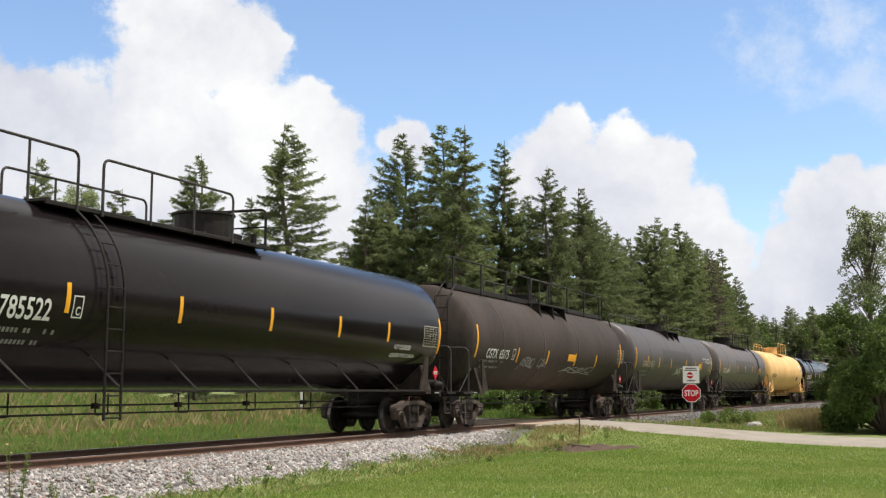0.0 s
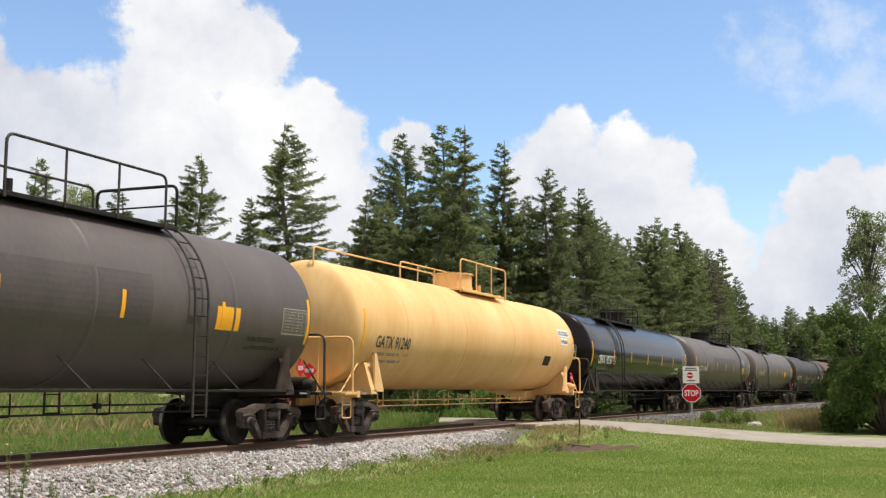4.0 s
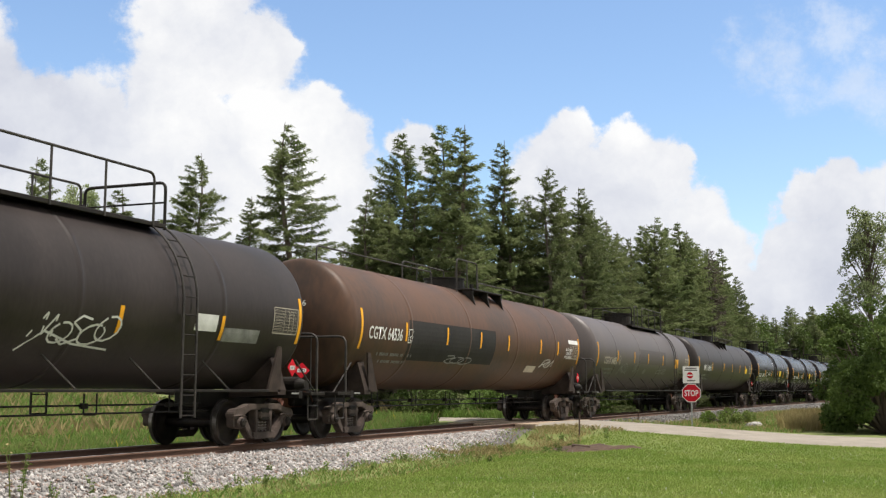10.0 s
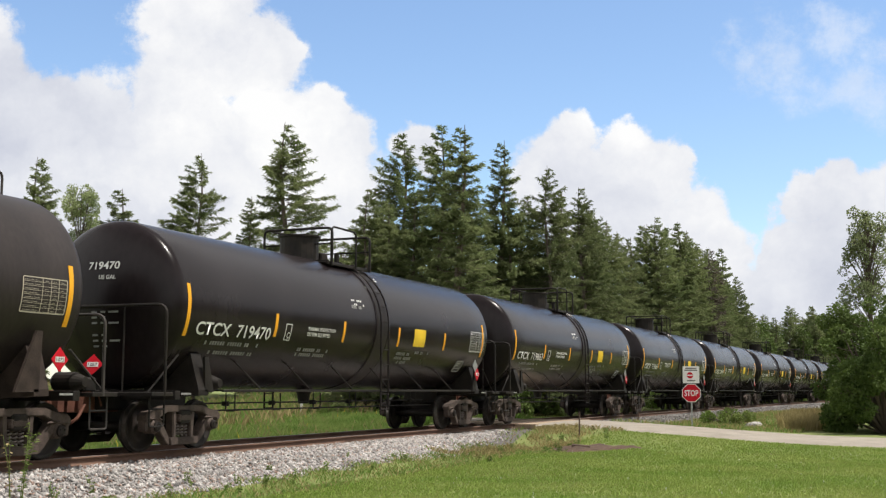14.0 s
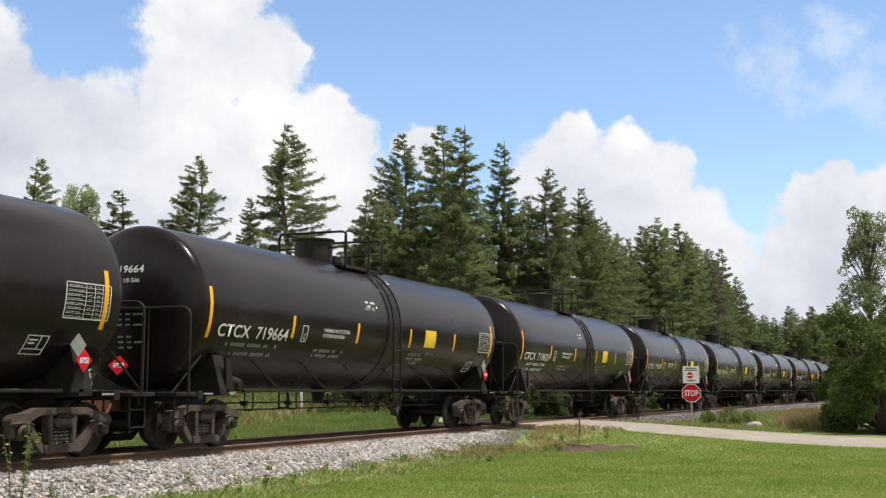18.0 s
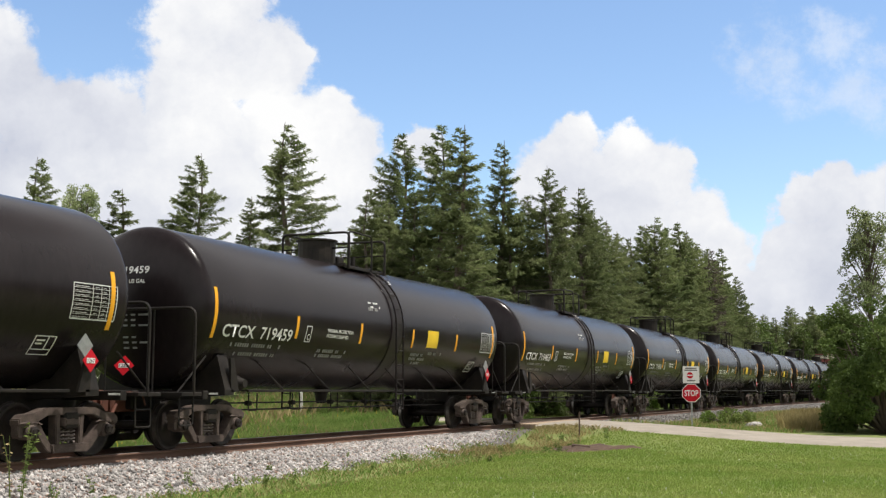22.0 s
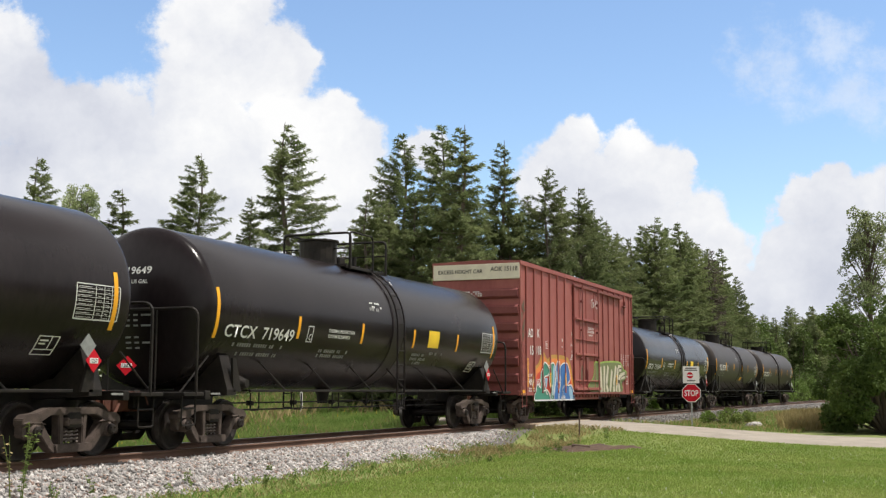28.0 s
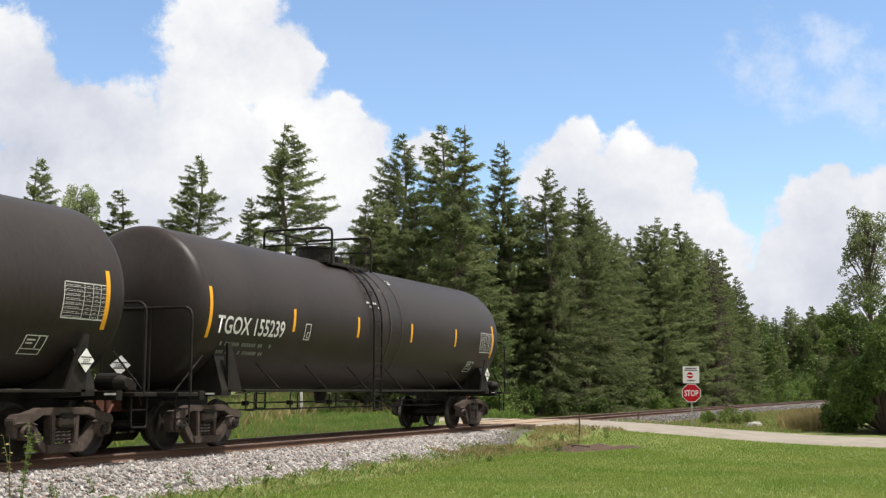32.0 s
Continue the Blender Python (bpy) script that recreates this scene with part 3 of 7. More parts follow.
def far_shoulder(rng, n):
    y = rng.uniform(45.5, 130, n)
    u = rng.uniform(0.9, 2.9, n)
    return np.stack([u + track_x(y), y, np.interp(u, [0.9, 1.72, 3.25], [-0.17, -0.2, -0.55]) + 0.02], 1)


tagged(stones("far_ballast_stones", 9000, far_shoulder, (0.03, 0.06), M["stone"]), "pale ballast stones beyond the crossing", "stones", kind="stuff")


# ---- grass ----
def blades(name, P, height, width, material, lean=0.5, seed=3, bent=True):
    """Grass blades standing at P: two joined triangles each, bent over."""
    rng = np.random.default_rng(seed)
    n = len(P)
    h = rng.uniform(0.55, 1.15, n) * height
    a, b = rng.uniform(0, 6.283, n), rng.uniform(0, 6.283, n)
    w = rng.uniform(0.6, 1.3, n) * width / 2
    side = np.stack([np.cos(a) * w, np.sin(a) * w, np.zeros(n)], 1)
    tip = np.stack([np.cos(b) * lean * h * rng.uniform(0.2, 1, n), np.sin(b) * lean * h * rng.uniform(0.2, 1, n), h], 1)
    V = np.stack([P - side, P + side, P + tip * np.array([0.35, 0.35, 0.62]) + side * 0.8, P + tip], 1).reshape(-1, 3)
    k = np.arange(n)[:, None] * 4
    F = np.concatenate([k + np.array([[0, 1, 2]]), k + np.array([[0, 2, 3]])])
    return new(name, soup(name, V, F, material))


def scatter(n, x0, x1, y0, y1, keep, seed):
    rng = np.random.default_rng(seed)
    x, y = rng.uniform(x0, x1, n), rng.uniform(y0, y1, n)
    m = keep(x, y, rng)
    x, y = x[m], y[m]
    z = ground_z(x, y)
    bank = np.interp(x - track_x(y), [1.3, 1.72, 3.25, 3.26], [-0.20, -0.215, -0.62, -9])
    return np.stack([x, y, np.where(x > track_x(y) + 0.85, np.maximum(z, bank), z) - 0.01], 1)


def off_road(x, y, gap=0.0):
    return np.abs(y - road_y(x)) > ROAD_HALF - 0.05 + gap


def on_soil(x, y):
    return ((x - 5.55) / 0.85) ** 2 + ((y - 31.3) / 1.15) ** 2 < 1 + 0.3 * np.sin(x * 9) * np.sin(y * 7)


def in_view(x, y):
    b = np.degrees(np.arctan2(EYE[0] - x, y))
    return (b > YAW - 22.5) & (b < YAW + 22.5)


def mown(x, y, rng):
    edge = 4.2 + 0.25 * np.sin(y * 0.9) + 0.035 * np.maximum(y - 26, 0)
    return (x > edge) & ~on_soil(x, y) & off_road(x, y, 0.1) & in_view(x, y) & (rng.uniform(0, 1, len(x)) < np.clip(24 / np.maximum(y, 8), 0.3, 1) ** 1.3)


lawn = tagged(blades("lawn_grass", scatter(330000, 3.6, 16, 12, 39, mown, 11), 0.055, 0.016, M["lawn"], 0.7), "short mown green lawn grass", "grass", kind="stuff")


def rough(x, y, rng):
    u = x - track_x(y)
    return (u > ballast_edge(y) - 0.1 + rng.normal(0, 0.1, len(x))) & ~on_soil(x, y) & (u < 4.6 + 0.25 * np.sin(y * 0.9) + 0.035 * np.maximum(y - 26, 0)) & off_road(x, y) & (rng.uniform(0, 1, len(x)) < (0.35 + 0.65 * (np.sin(y * 2.1) * np.sin(x * 3 + y) > -0.3)) * (1 - 0.78 * step(29, 32, y)))


def dry_patch(x, y, rng):
    f = np.sin(x * 0.9 + 1.7 * np.sin(y * 0.35)) * np.sin(y * 0.55 + x * 0.3)
    return mown(x, y, rng) & (rng.uniform(0, 1, len(x)) < np.clip(0.35 + 0.65 * f, 0.05, 1))


tagged(blades("lawn_dry_grass", scatter(42000, 3.6, 16, 12, 39, dry_patch, 17), 0.060, 0.014, M["lawn_dry"], 0.8), "paler dry blades in the mown lawn", "grass", kind="stuff")


def speck(x, y, rng):
    return mown(x, y, rng) & (rng.uniform(0, 1, len(x)) < 0.5)


tagged(blades("clover_flowers", scatter(230, 5, 14, 14, 36, speck, 18), 0.065, 0.03, M["petal"], 0.4), "small white clover flowers in the lawn", "flowers", kind="stuff")
tagged(blades("verge_grass", scatter(32000, 0.95, 7, 10, 38.5, rough, 12), 0.11, 0.015, M["tall_grass"], 0.9), "rough yellow-green verge grass between ballast and lawn", "grass", kind="stuff")
tagged(blades("verge_straw", scatter(20000, 0.95, 7, 10, 38.5, rough, 13), 0.10, 0.010, M["straw"], 1.0), "dry straw in the verge beside the ballast", "grass", kind="stuff")


def beyond(x, y, rng):
    u = x - track_x(y)
    return (u < -2.7) & (u > -16) & off_road(x, y) & in_view(x, y) & (rng.uniform(0, 1, len(x)) < np.where(u > -9, 1.0, 0.25))


tagged(blades("trackside_grass", scatter(230000, -16, -2.5, 14, 75, beyond, 14), 0.38, 0.012, M["tall_grass"], 0.7), "tall seeding meadow grass behind the track", "grass", kind="stuff")


def seeding(x, y, rng):
    return beyond(x, y, rng) & (rng.uniform(0, 1, len(x)) < 0.4 + 0.4 * np.sin(x * 0.8) * np.sin(y * 0.6))


tagged(blades("seeding_grass", scatter(9000, -16, -2.7, 14, 60, seeding, 19), 0.50, 0.006, M["straw"], 0.5), "straw-coloured seeding stalks behind the track", "grass", kind="stuff")
tagged(blades("goldenrod_heads", scatter(260, -9, -3, 24, 50, seeding, 20), 0.50, 0.03, M["goldenrod"], 0.3), "yellow flower heads in the meadow", "flowers", kind="stuff")


def far_meadow(x, y, rng):
    return off_road(x, y) & in_view(x, y) & (rng.uniform(0, 1, len(x)) < 0.8)


tagged(blades("meadow_grass", scatter(90000, -62, -12, 18, 62, far_meadow, 24), 0.62, 0.045, M["tall_grass"], 0.8), "pale high grass of the field behind the line", "grass", kind="stuff")
tagged(blades("meadow_straw", scatter(30000, -62, -10, 18, 62, far_meadow, 25), 0.72, 0.03, M["straw"], 0.7), "dry stalks in the field behind the line", "grass", kind="stuff")


def dry_verge(x, y, rng):
    u = x - 0.12 * np.maximum(y - 27, 0)
    return (u > ballast_edge(y) + 0.1) & (u < 3.6 + 0.3 * np.sin(y * 1.4)) & off_road(x, y) & (rng.uniform(0, 1, len(x)) < 0.45 + 0.5 * np.sin(x * 2.3 + y) * np.sin(y * 1.7))


tagged(blades("verge_dry_grass", scatter(34000, 0.95, 6, 27, 38.3, dry_verge, 26), 0.15, 0.012, M["straw"], 0.8), "dry brown grass at the end of the ballast", "grass", kind="stuff")


def beside_sign(x, y, rng):
    u = x - track_x(y)
    return (u > 2.4) & (u < 9.5) & off_road(x, y, 0.2) & (rng.uniform(0, 1, len(x)) < 0.8)


tagged(blades("far_verge_straw", scatter(16000, 2, 16, 43, 90, beside_sign, 27), 0.20, 0.016, M["straw"], 0.8), "dry grass between the lane and the far ballast", "grass", kind="stuff")
tagged(blades("far_verge_grass", scatter(36000, 2, 16, 43, 90, beside_sign, 15), 0.17, 0.022, M["tall_grass"], 0.7), "rough grass between the lane and the far ballast", "grass", kind="stuff")


def reddish(x, y, rng):
    return ((x - 9.3) / 1.5) ** 2 + ((y - 53) / 6.5) ** 2 < 1


tagged(blades("dry_tall_grass", scatter(12000, 7, 11.5, 45.5, 61, reddish, 16), 0.62, 0.022, M["straw"], 0.4), "tall reddish dry grass before the bushes", "grass", kind="stuff")


# ---- trees ----
def taper(bm, h, r, lean=0.0, seg=8):
    pts = [(lean * h * 0.1 * math.sin(k * 0.9), lean * h * 0.06 * math.cos(k * 1.3), h * k / 6) for k in range(7)]
    return tube(bm, pts, [max(0.012, r * (1 - k / 6) ** 0.8) for k in range(7)], seg)


def sprays(P, D, L, W, rng, droop=0.25):
    """Rhombic sprays of foliage from P along D: two triangles each."""
    n = len(P)
    D = D / np.linalg.norm(D, axis=1)[:, None]
    S = np.cross(D, rng.normal(0, 1, (n, 3)))
    S = S / np.linalg.norm(S, axis=1)[:, None]
    L, W = L[:, None], W[:, None]
    tip = P + D * L - np.array([0, 0, 1]) * L * droop
    mid = P + D * L * 0.45
    V = np.stack([P, mid + S * W, tip, mid - S * W], 1).reshape(-1, 3)
    k = np.arange(n)[:, None] * 4
    return V, np.concatenate([k + np.array([[0, 1, 2]]), k + np.array([[0, 2, 3]])])


def spruce_meshes(h, spread, seed, bare=0.0, thin=1.0):
    """Trunk and crown of a spruce: whorls of drooping boughs, uneven in length, with gaps."""
    rng = np.random.default_rng(seed)
    bm = bmesh.new()
    taper(bm, h, h * 0.013 + 0.04, 0.2)
    P, D, L, W = [], [], [], []
    z = h * 0.06
    lop = rng.uniform(0.82, 1.15, 8)
    while z < h * 0.985:
        f = 1 - z / h
        reach = spread * (1 - math.exp(-(h - z) * 0.17)) * rng.uniform(0.70, 1.14) + 0.05
        for b in range(rng.integers(6, 9) if f > 0.12 else 5):
            if rng.uniform() < 0.10 + bare * f:
                continue
            a = rng.uniform(0, 6.283)
            r = reach * rng.uniform(0.55, 1.18) * lop[int(a / 6.284 * 8)]
            rise = rng.uniform(-0.36, 0.10) + 0.6 * (1 - f) ** 3
            out = np.array([math.cos(a), math.sin(a), rise])
            zb = z + rng.uniform(-0.14, 0.14) * min(1, f * 4)
            hook = rng.uniform(0.04, 0.16)
            tube(bm, [(0, 0, zb), tuple(out * r * 0.6 + np.array([0, 0, zb + r * hook * 0.2])), tuple(out * r + np.array([0, 0, zb + r * hook]))], [0.03 * f + 0.008, 0.016 * f + 0.006, 0.004], 4, False)
            n = max(8, int(r * 88 * thin))
            t = rng.uniform(0.10, 1.0, n) ** 0.8
            base = out[None] * (r * t)[:, None] + np.array([0, 0, zb])[None] + np.array([0, 0, 1.0])[None] * (r * hook * t ** 3)[:, None]
            base = base + rng.normal(0, 0.022, (n, 3)) - np.array([0, 0, 1.0])[None] * rng.uniform(0, 0.10, (n, 1)) * min(1, r)
            across = np.array([-math.sin(a), math.cos(a), 0])
            s = rng.choice([-1, 1], n)[:, None]
            d = out[None] * rng.uniform(0.35, 1.0, (n, 1)) + across[None] * s * rng.uniform(0.1, 0.9, (n, 1)) + rng.normal(0, 0.32, (n, 3))
            P.append(base)
            D.append(d)
            L.append(rng.uniform(0.10, 0.32, n) * (0.6 + 0.4 * min(1, r)))
            W.append(rng.uniform(0.012, 0.029, n))
        z += rng.uniform(0.20, 0.42) * (0.6 + 0.5 * f) * (h / 13)
    tip = np.array([[0, 0, h * 0.97]] * 8)
    P.append(tip)
    D.append(np.concatenate([rng.normal(0, 0.3, (8, 2)), np.ones((8, 1))], 1))
    L.append(np.full(8, 0.4))
    W.append(np.full(8, 0.03))
    V, F = sprays(np.concatenate(P), np.concatenate(D), np.concatenate(L), np.concatenate(W), rng)
    trunk = bpy.data.meshes.new("trunk")
    bm.to_mesh(trunk)
    bm.free()
    return trunk, V, F


def make_tree(name, trunk, crown, label, category="tree", group="", at=None):
    t = tagged(new(name), label, category, group)
    piece("trunk", trunk, M["bark"], t)
    piece("crown", crown, None, t)
    t.matrix_basis = at
    return t


SPRUCE_KINDS = []
for k, (h, sp, thin) in enumerate(((14.0, 3.2, 1.0), (13.5, 2.7, 1.1), (14.0, 3.6, 0.95), (13.0, 2.3, 1.2), (12.5, 3.0, 1.0))):
    tr, V, F = spruce_meshes(h, sp, 100 + k, bare=0.05, thin=thin)
    SPRUCE_KINDS.append((h, tr, soup("crown", V, F, M["needle"])))
tr, V, F = spruce_meshes(13.0, 2.2, 140, bare=0.3, thin=0.45)
DEAD = (13.0, tr, soup("crown", V, F, M["needle_dead"]))


def put_spruce(x, y, top, kind, turn, group="line of spruces behind the track", label="tall dark green spruce with drooping uneven boughs", wide=1.0):
    h, tr, cr = kind
    z = float(ground_z(x, y)) - 0.05
    s = (top - z) / h
    t = make_tree("spruce_tree", tr, cr, label, "tree", group, pose(x, y, z, 0, 0, turn) @ Matrix.Diagonal((s * wide, s * wide, s, 1)))
    return t


random.seed(21)
for x, y, top, k, wide in ((-39.3, 59.5, 16.1, 1, 1.0), (-34.0, 60.7, 13.9, 3, 1.3), (-31.5, 65.8, 17.0, 2, 0.95), (-31.0, 71.6, 14.9, 3, 1.0), (-24.8, 66.3, 18.6, 0, 1.12), (-14.4, 61.8, 16.2, 4, 1.0),
                           (-9.2, 55.3, 14.9, 1, 0.95), (-7.3, 53.2, 14.2, 3, 1.15), (-7.0, 58.3, 14.4, 3, 0.95), (-4.6, 59.2, 13.0, 2, 0.85), (-5.1, 67.3, 13.2, 0, 0.9), (-5.3, 73.5, 12.0, 4, 1.0),
                           (-5.3, 83.8, 13.1, 1, 1.0), (-4.2, 84.1, 13.7, 0, 0.85), (-4.0, 90.3, 14.1, 3, 1.2), (-4.3, 95.4, 13.7, 4, 1.0), (-3.9, 102.6, 13.5, 2, 0.75), (-3.6, 107.5, 11.9, 1, 0.9), (-3.4, 112.0, 10.3, 4, 0.8),
                           (-4.0, 110.0, 14.3, 1, 0.85), (-3.4, 115.0, 12.1, 4, 0.9), (-3.1, 118.0, 10.1, 2, 0.9)):
    put_spruce(x, y, top, SPRUCE_KINDS[k], random.uniform(0, 360), wide=wide)
for x, y, top, k in ((-5.6, 71.4, 12.3, 0), (-5.6, 77.5, 11.8, 2), (-5.8, 81.6, 11.9, 4), (-5.2, 85.9, 13.4, 3), (-4.6, 89.2, 13.6, 1), (-4.2, 94.3, 13.9, 0), (-4.2, 99.5, 13.6, 2), (-6.3, 60.7, 11.8, 4), (-6.4, 58.6, 11.4, 2), (-7.8, 56.1, 11.6, 0),
                     (-10.6, 54.9, 11.0, 2), (-12.6, 55.8, 11.0, 3), (-14.7, 57.2, 9.0, 1), (-5.3, 63.2, 12.4, 3), (-5.5, 69.4, 12.5, 1), (-3.9, 105.5, 12.6, 4)):
    put_spruce(x, y, top, SPRUCE_KINDS[k], random.uniform(0, 360))
put_spruce(-2.6, 97.0, 12.7, DEAD, 40, label="dead grey-brown spruce among green ones")
put_spruce(-22.5, 70.0, 11.0, DEAD, 140, label="thin half-bare young spruce")
# the wood behind the front row
random.seed(22)
for k in range(60):
    y = 54 + k * 1.35 + random.uniform(-0.8, 0.8)
    x = float(track_x(y)) - random.uniform(9.5, 24)
    if (EYE[0] - x) / y > 0.515:
        x = EYE[0] - 0.515 * y + random.uniform(0, 3)
    put_spruce(x, y, random.uniform(8.5, 11.8), random.choice(SPRUCE_KINDS), random.uniform(0, 360), "wood behind the front spruces", "dark green spruce standing in the wood", 1.1)
for k in range(14):
    y = 56 + k * 4.4 + random.uniform(-1, 1)
    x = float(track_x(y)) - random.uniform(5.6, 7.2)
    put_spruce(x, y, random.uniform(5.0, 8.5), random.choice(SPRUCE_KINDS), random.uniform(0, 360), "young spruces at the wood's edge", "young bushy spruce at the wood's edge", 1.25)
for x, y, top, k in ((-4.6, 169.0, 12.9, 1), (-1.7, 174.3, 11.6, 0), (3.0, 166, 12.8, 3), (-8.2, 178.6, 10.7, 2), (-4.8, 189.1, 12.5, 4), (-6.0, 150, 8.5, 0), (-6.6, 140, 8.8, 2), (-6.5, 130, 9.0, 4), (-5.6, 121, 8.2, 1), (-10, 160, 9.5, 0), (0.5, 182, 11.0, 1), (6.0, 190, 12.5, 0), (-12, 170, 10.5, 2)):
    put_spruce(x, y, top, SPRUCE_KINDS[k], random.uniform(0, 360), "far spruces along the line", "distant spruce beside the curving track")


# the wood across the lawn, behind the viewer, that the paint of the tanks mirrors
random.seed(41)
for k in range(78):
    put_spruce(random.uniform(46, 56), -70 + k * 4.0 + random.uniform(-1, 1), random.uniform(9.5, 13.5), random.choice(SPRUCE_KINDS), random.uniform(0, 360), "wood across the lawn", "dark green spruce in the wood across the lawn", 1.5)


def leaf_cloud(blobs, n, size, rng, flat=0.4):
    """Leaves scattered through the shells of uneven clumps; blobs are (x, y, z, r)."""
    B = np.array(blobs, dtype=float)
    w = B[:, 3] ** 2.2
    pick = rng.choice(len(B), n, p=w / w.sum())
    d = rng.normal(0, 1, (n, 3))
    d /= np.linalg.norm(d, axis=1)[:, None]
    r = B[pick, 3] * rng.uniform(0.35, 1.0, n) ** 0.45 * (1 + 0.18 * np.sin(d[:, 0] * 5 + pick) * np.sin(d[:, 2] * 6 + pick * 2))
    P = B[pick, :3] + d * r[:, None]
    D = d * 0.5 + rng.normal(0, 0.7, (n, 3)) + np.array([0, 0, 0.15])
    return sprays(P, D, rng.uniform(0.7, 1.4, n) * size, rng.uniform(0.25, 0.45, n) * size, rng, 0.15)


def broadleaf(name, x, y, blobs, n, size, material, label, category, seed, stems=0):
    rng = np.random.default_rng(seed)
    z = float(ground_z(x, y)) - 0.03
    t = tagged(new(name), label, category)
    t.matrix_basis = pose(x, y, z)
    bm = bmesh.new()
    if category == "tree":
        h = max(b[2] + b[3] for b in blobs)
        tube(bm, [(0.05 * math.sin(q * 4), 0.05 * math.cos(q * 3), h * q * 0.96) for q in (0, 0.2, 0.4, 0.6, 0.8, 1)], [0.13, 0.11, 0.085, 0.06, 0.035, 0.008], 8)
    for bx, by, bz, br in blobs:
        if category == "tree":
            tube(bm, [(0, 0, bz * 0.75), (bx * 0.5, by * 0.5, bz * 0.9), (bx, by, bz)], [0.03, 0.02, 0.008], 5)
            continue
        r = 0.02 + 0.012 * bz
        tube(bm, [(bx * 0.08, by * 0.08, 0), (bx * 0.45, by * 0.45, bz * 0.5), (bx, by, bz + br * 0.5)], [r, r * 0.7, 0.01], 6)
    for k, (bx, by, bz, br) in enumerate(blobs):
        for j in range(5):
            a = rng.normal(0, 1, 3)
            a = a / np.linalg.norm(a)
            e = (bx + a[0] * br * 0.9, by + a[1] * br * 0.9, max(0.05, bz + abs(a[2]) * br * 0.8))
            tube(bm, [(bx * 0.6, by * 0.6, max(0.05, bz - br * 0.5)), (bx * 0.9, by * 0.9, bz), e], [0.018, 0.012, 0.004], 4, False)
    part("trunk", bm, M["bark"], t)
    V, F = leaf_cloud(blobs, n, size, rng)
    V[:, 2] = np.maximum(V[:, 2], 0.02)
    piece("crown", soup("crown", V, F, material), None, t)
    return t


def clumps(rng, n, rx, ry, z0, z1, r0, r1, top=0.5):
    out = []
    for k in range(n):
        f = rng.uniform()
        s = 1 - top * f
        a = rng.uniform(0, 6.283)
        q = math.sqrt(rng.uniform())
        out.append((rx * s * q * math.cos(a), ry * s * q * math.sin(a), z0 + (z1 - z0) * f, rng.uniform(r0, r1) * (1 - 0.3 * f)))
    return out


rng = np.random.default_rng(5)
broadleaf("roadside_bush", 12.3, 47.0, clumps(rng, 100, 2.5, 3.3, 0.5, 4.7, 0.30, 0.72, 0.15), 62000, 0.115, M["leaf"], "dense dark green roadside bush reaching the ground", "bush", 31)
broadleaf("roadside_bush", 13.6, 52.0, clumps(rng, 40, 2.6, 3.0, 0.5, 5.4, 0.6, 1.1, 0.4), 40000, 0.10, M["leaf"], "dense dark green bush behind the lane's bend", "bush", 32)
broadleaf("poplar_tree", 11.35, 57.9, clumps(rng, 120, 1.9, 1.9, 1.5, 9.7, 0.22, 0.50, 0.55), 17000, 0.110, M["leaf_pale"], "slender poplar with loose pale green leaves", "tree", 33)
broadleaf("poplar_tree", 13.6, 62.0, clumps(rng, 36, 1.9, 1.9, 2.0, 8.0, 0.4, 0.8, 0.6), 12000, 0.13, M["leaf_pale"], "poplar with pale leaves behind the bushes", "tree", 34)
broadleaf("poplar_tree", -34.9, 58.4, clumps(rng, 60, 1.9, 1.9, 6.0, 13.8, 0.4, 0.7, 0.5), 15000, 0.14, M["leaf_pale"], "pale-leaved poplar between the spruces", "tree", 35)
broadleaf("poplar_tree", -37.0, 62.5, clumps(rng, 26, 2.4, 2.4, 5.5, 11.6, 0.5, 0.9, 0.4), 6000, 0.15, M["leaf"], "leafy young tree below the spruces", "tree", 36)
broadleaf("leafy_shrub", -4.4, 50.0, clumps(rng, 22, 1.6, 1.4, 0.3, 1.3, 0.3, 0.55, 0.4), 6500, 0.12, M["leaf_bright"], "bright green leafy shrub beside the crossing", "shrub", 37)
broadleaf("leafy_shrub", -6.0, 53.0, clumps(rng, 30, 1.7, 1.5, 0.6, 4.6, 0.45, 0.8, 0.4), 9000, 0.13, M["leaf"], "tall leafy shrub before the spruces", "shrub", 38)
broadleaf("leafy_shrub", -7.8, 49.5, clumps(rng, 24, 1.8, 1.4, 0.4, 2.4, 0.4, 0.7, 0.3), 7000, 0.12, M["leaf"], "green shrub at the wood's foot", "shrub", 39)
broadleaf("leafy_shrub", 5.5, 53.0, clumps(rng, 18, 1.3, 1.2, 0.1, 0.55, 0.15, 0.32, 0.3), 3000, 0.09, M["weed"], "low bright green shrub beside the far ballast", "shrub", 40)
random.seed(23)
for k in range(16):
    y = 56 + k * 4.6 + random.uniform(-1.2, 1.2)
    x = float(track_x(y)) - random.uniform(4.0, 5.2)
    broadleaf("leafy_shrub", x, y, clumps(rng, 14, 1.3, 1.6, 0.3, random.uniform(0.9, 1.9), 0.3, 0.6, 0.3), 2600, 0.14, random.choice((M["leaf"], M["leaf"], M["leaf_bright"])), "leafy shrub along the wood's edge", "shrub", 50 + k)
for k in range(9):
    broadleaf("leafy_shrub", -27 - k * 3.2 + random.uniform(-0.6, 0.6), 82 + random.uniform(-3, 6), clumps(rng, 14, 1.9, 1.6, 0.3, random.uniform(1.2, 2.6), 0.4, 0.8, 0.3), 2400, 0.16, M["leaf"], "leafy shrub at the far edge of the meadow", "shrub", 80 + k)
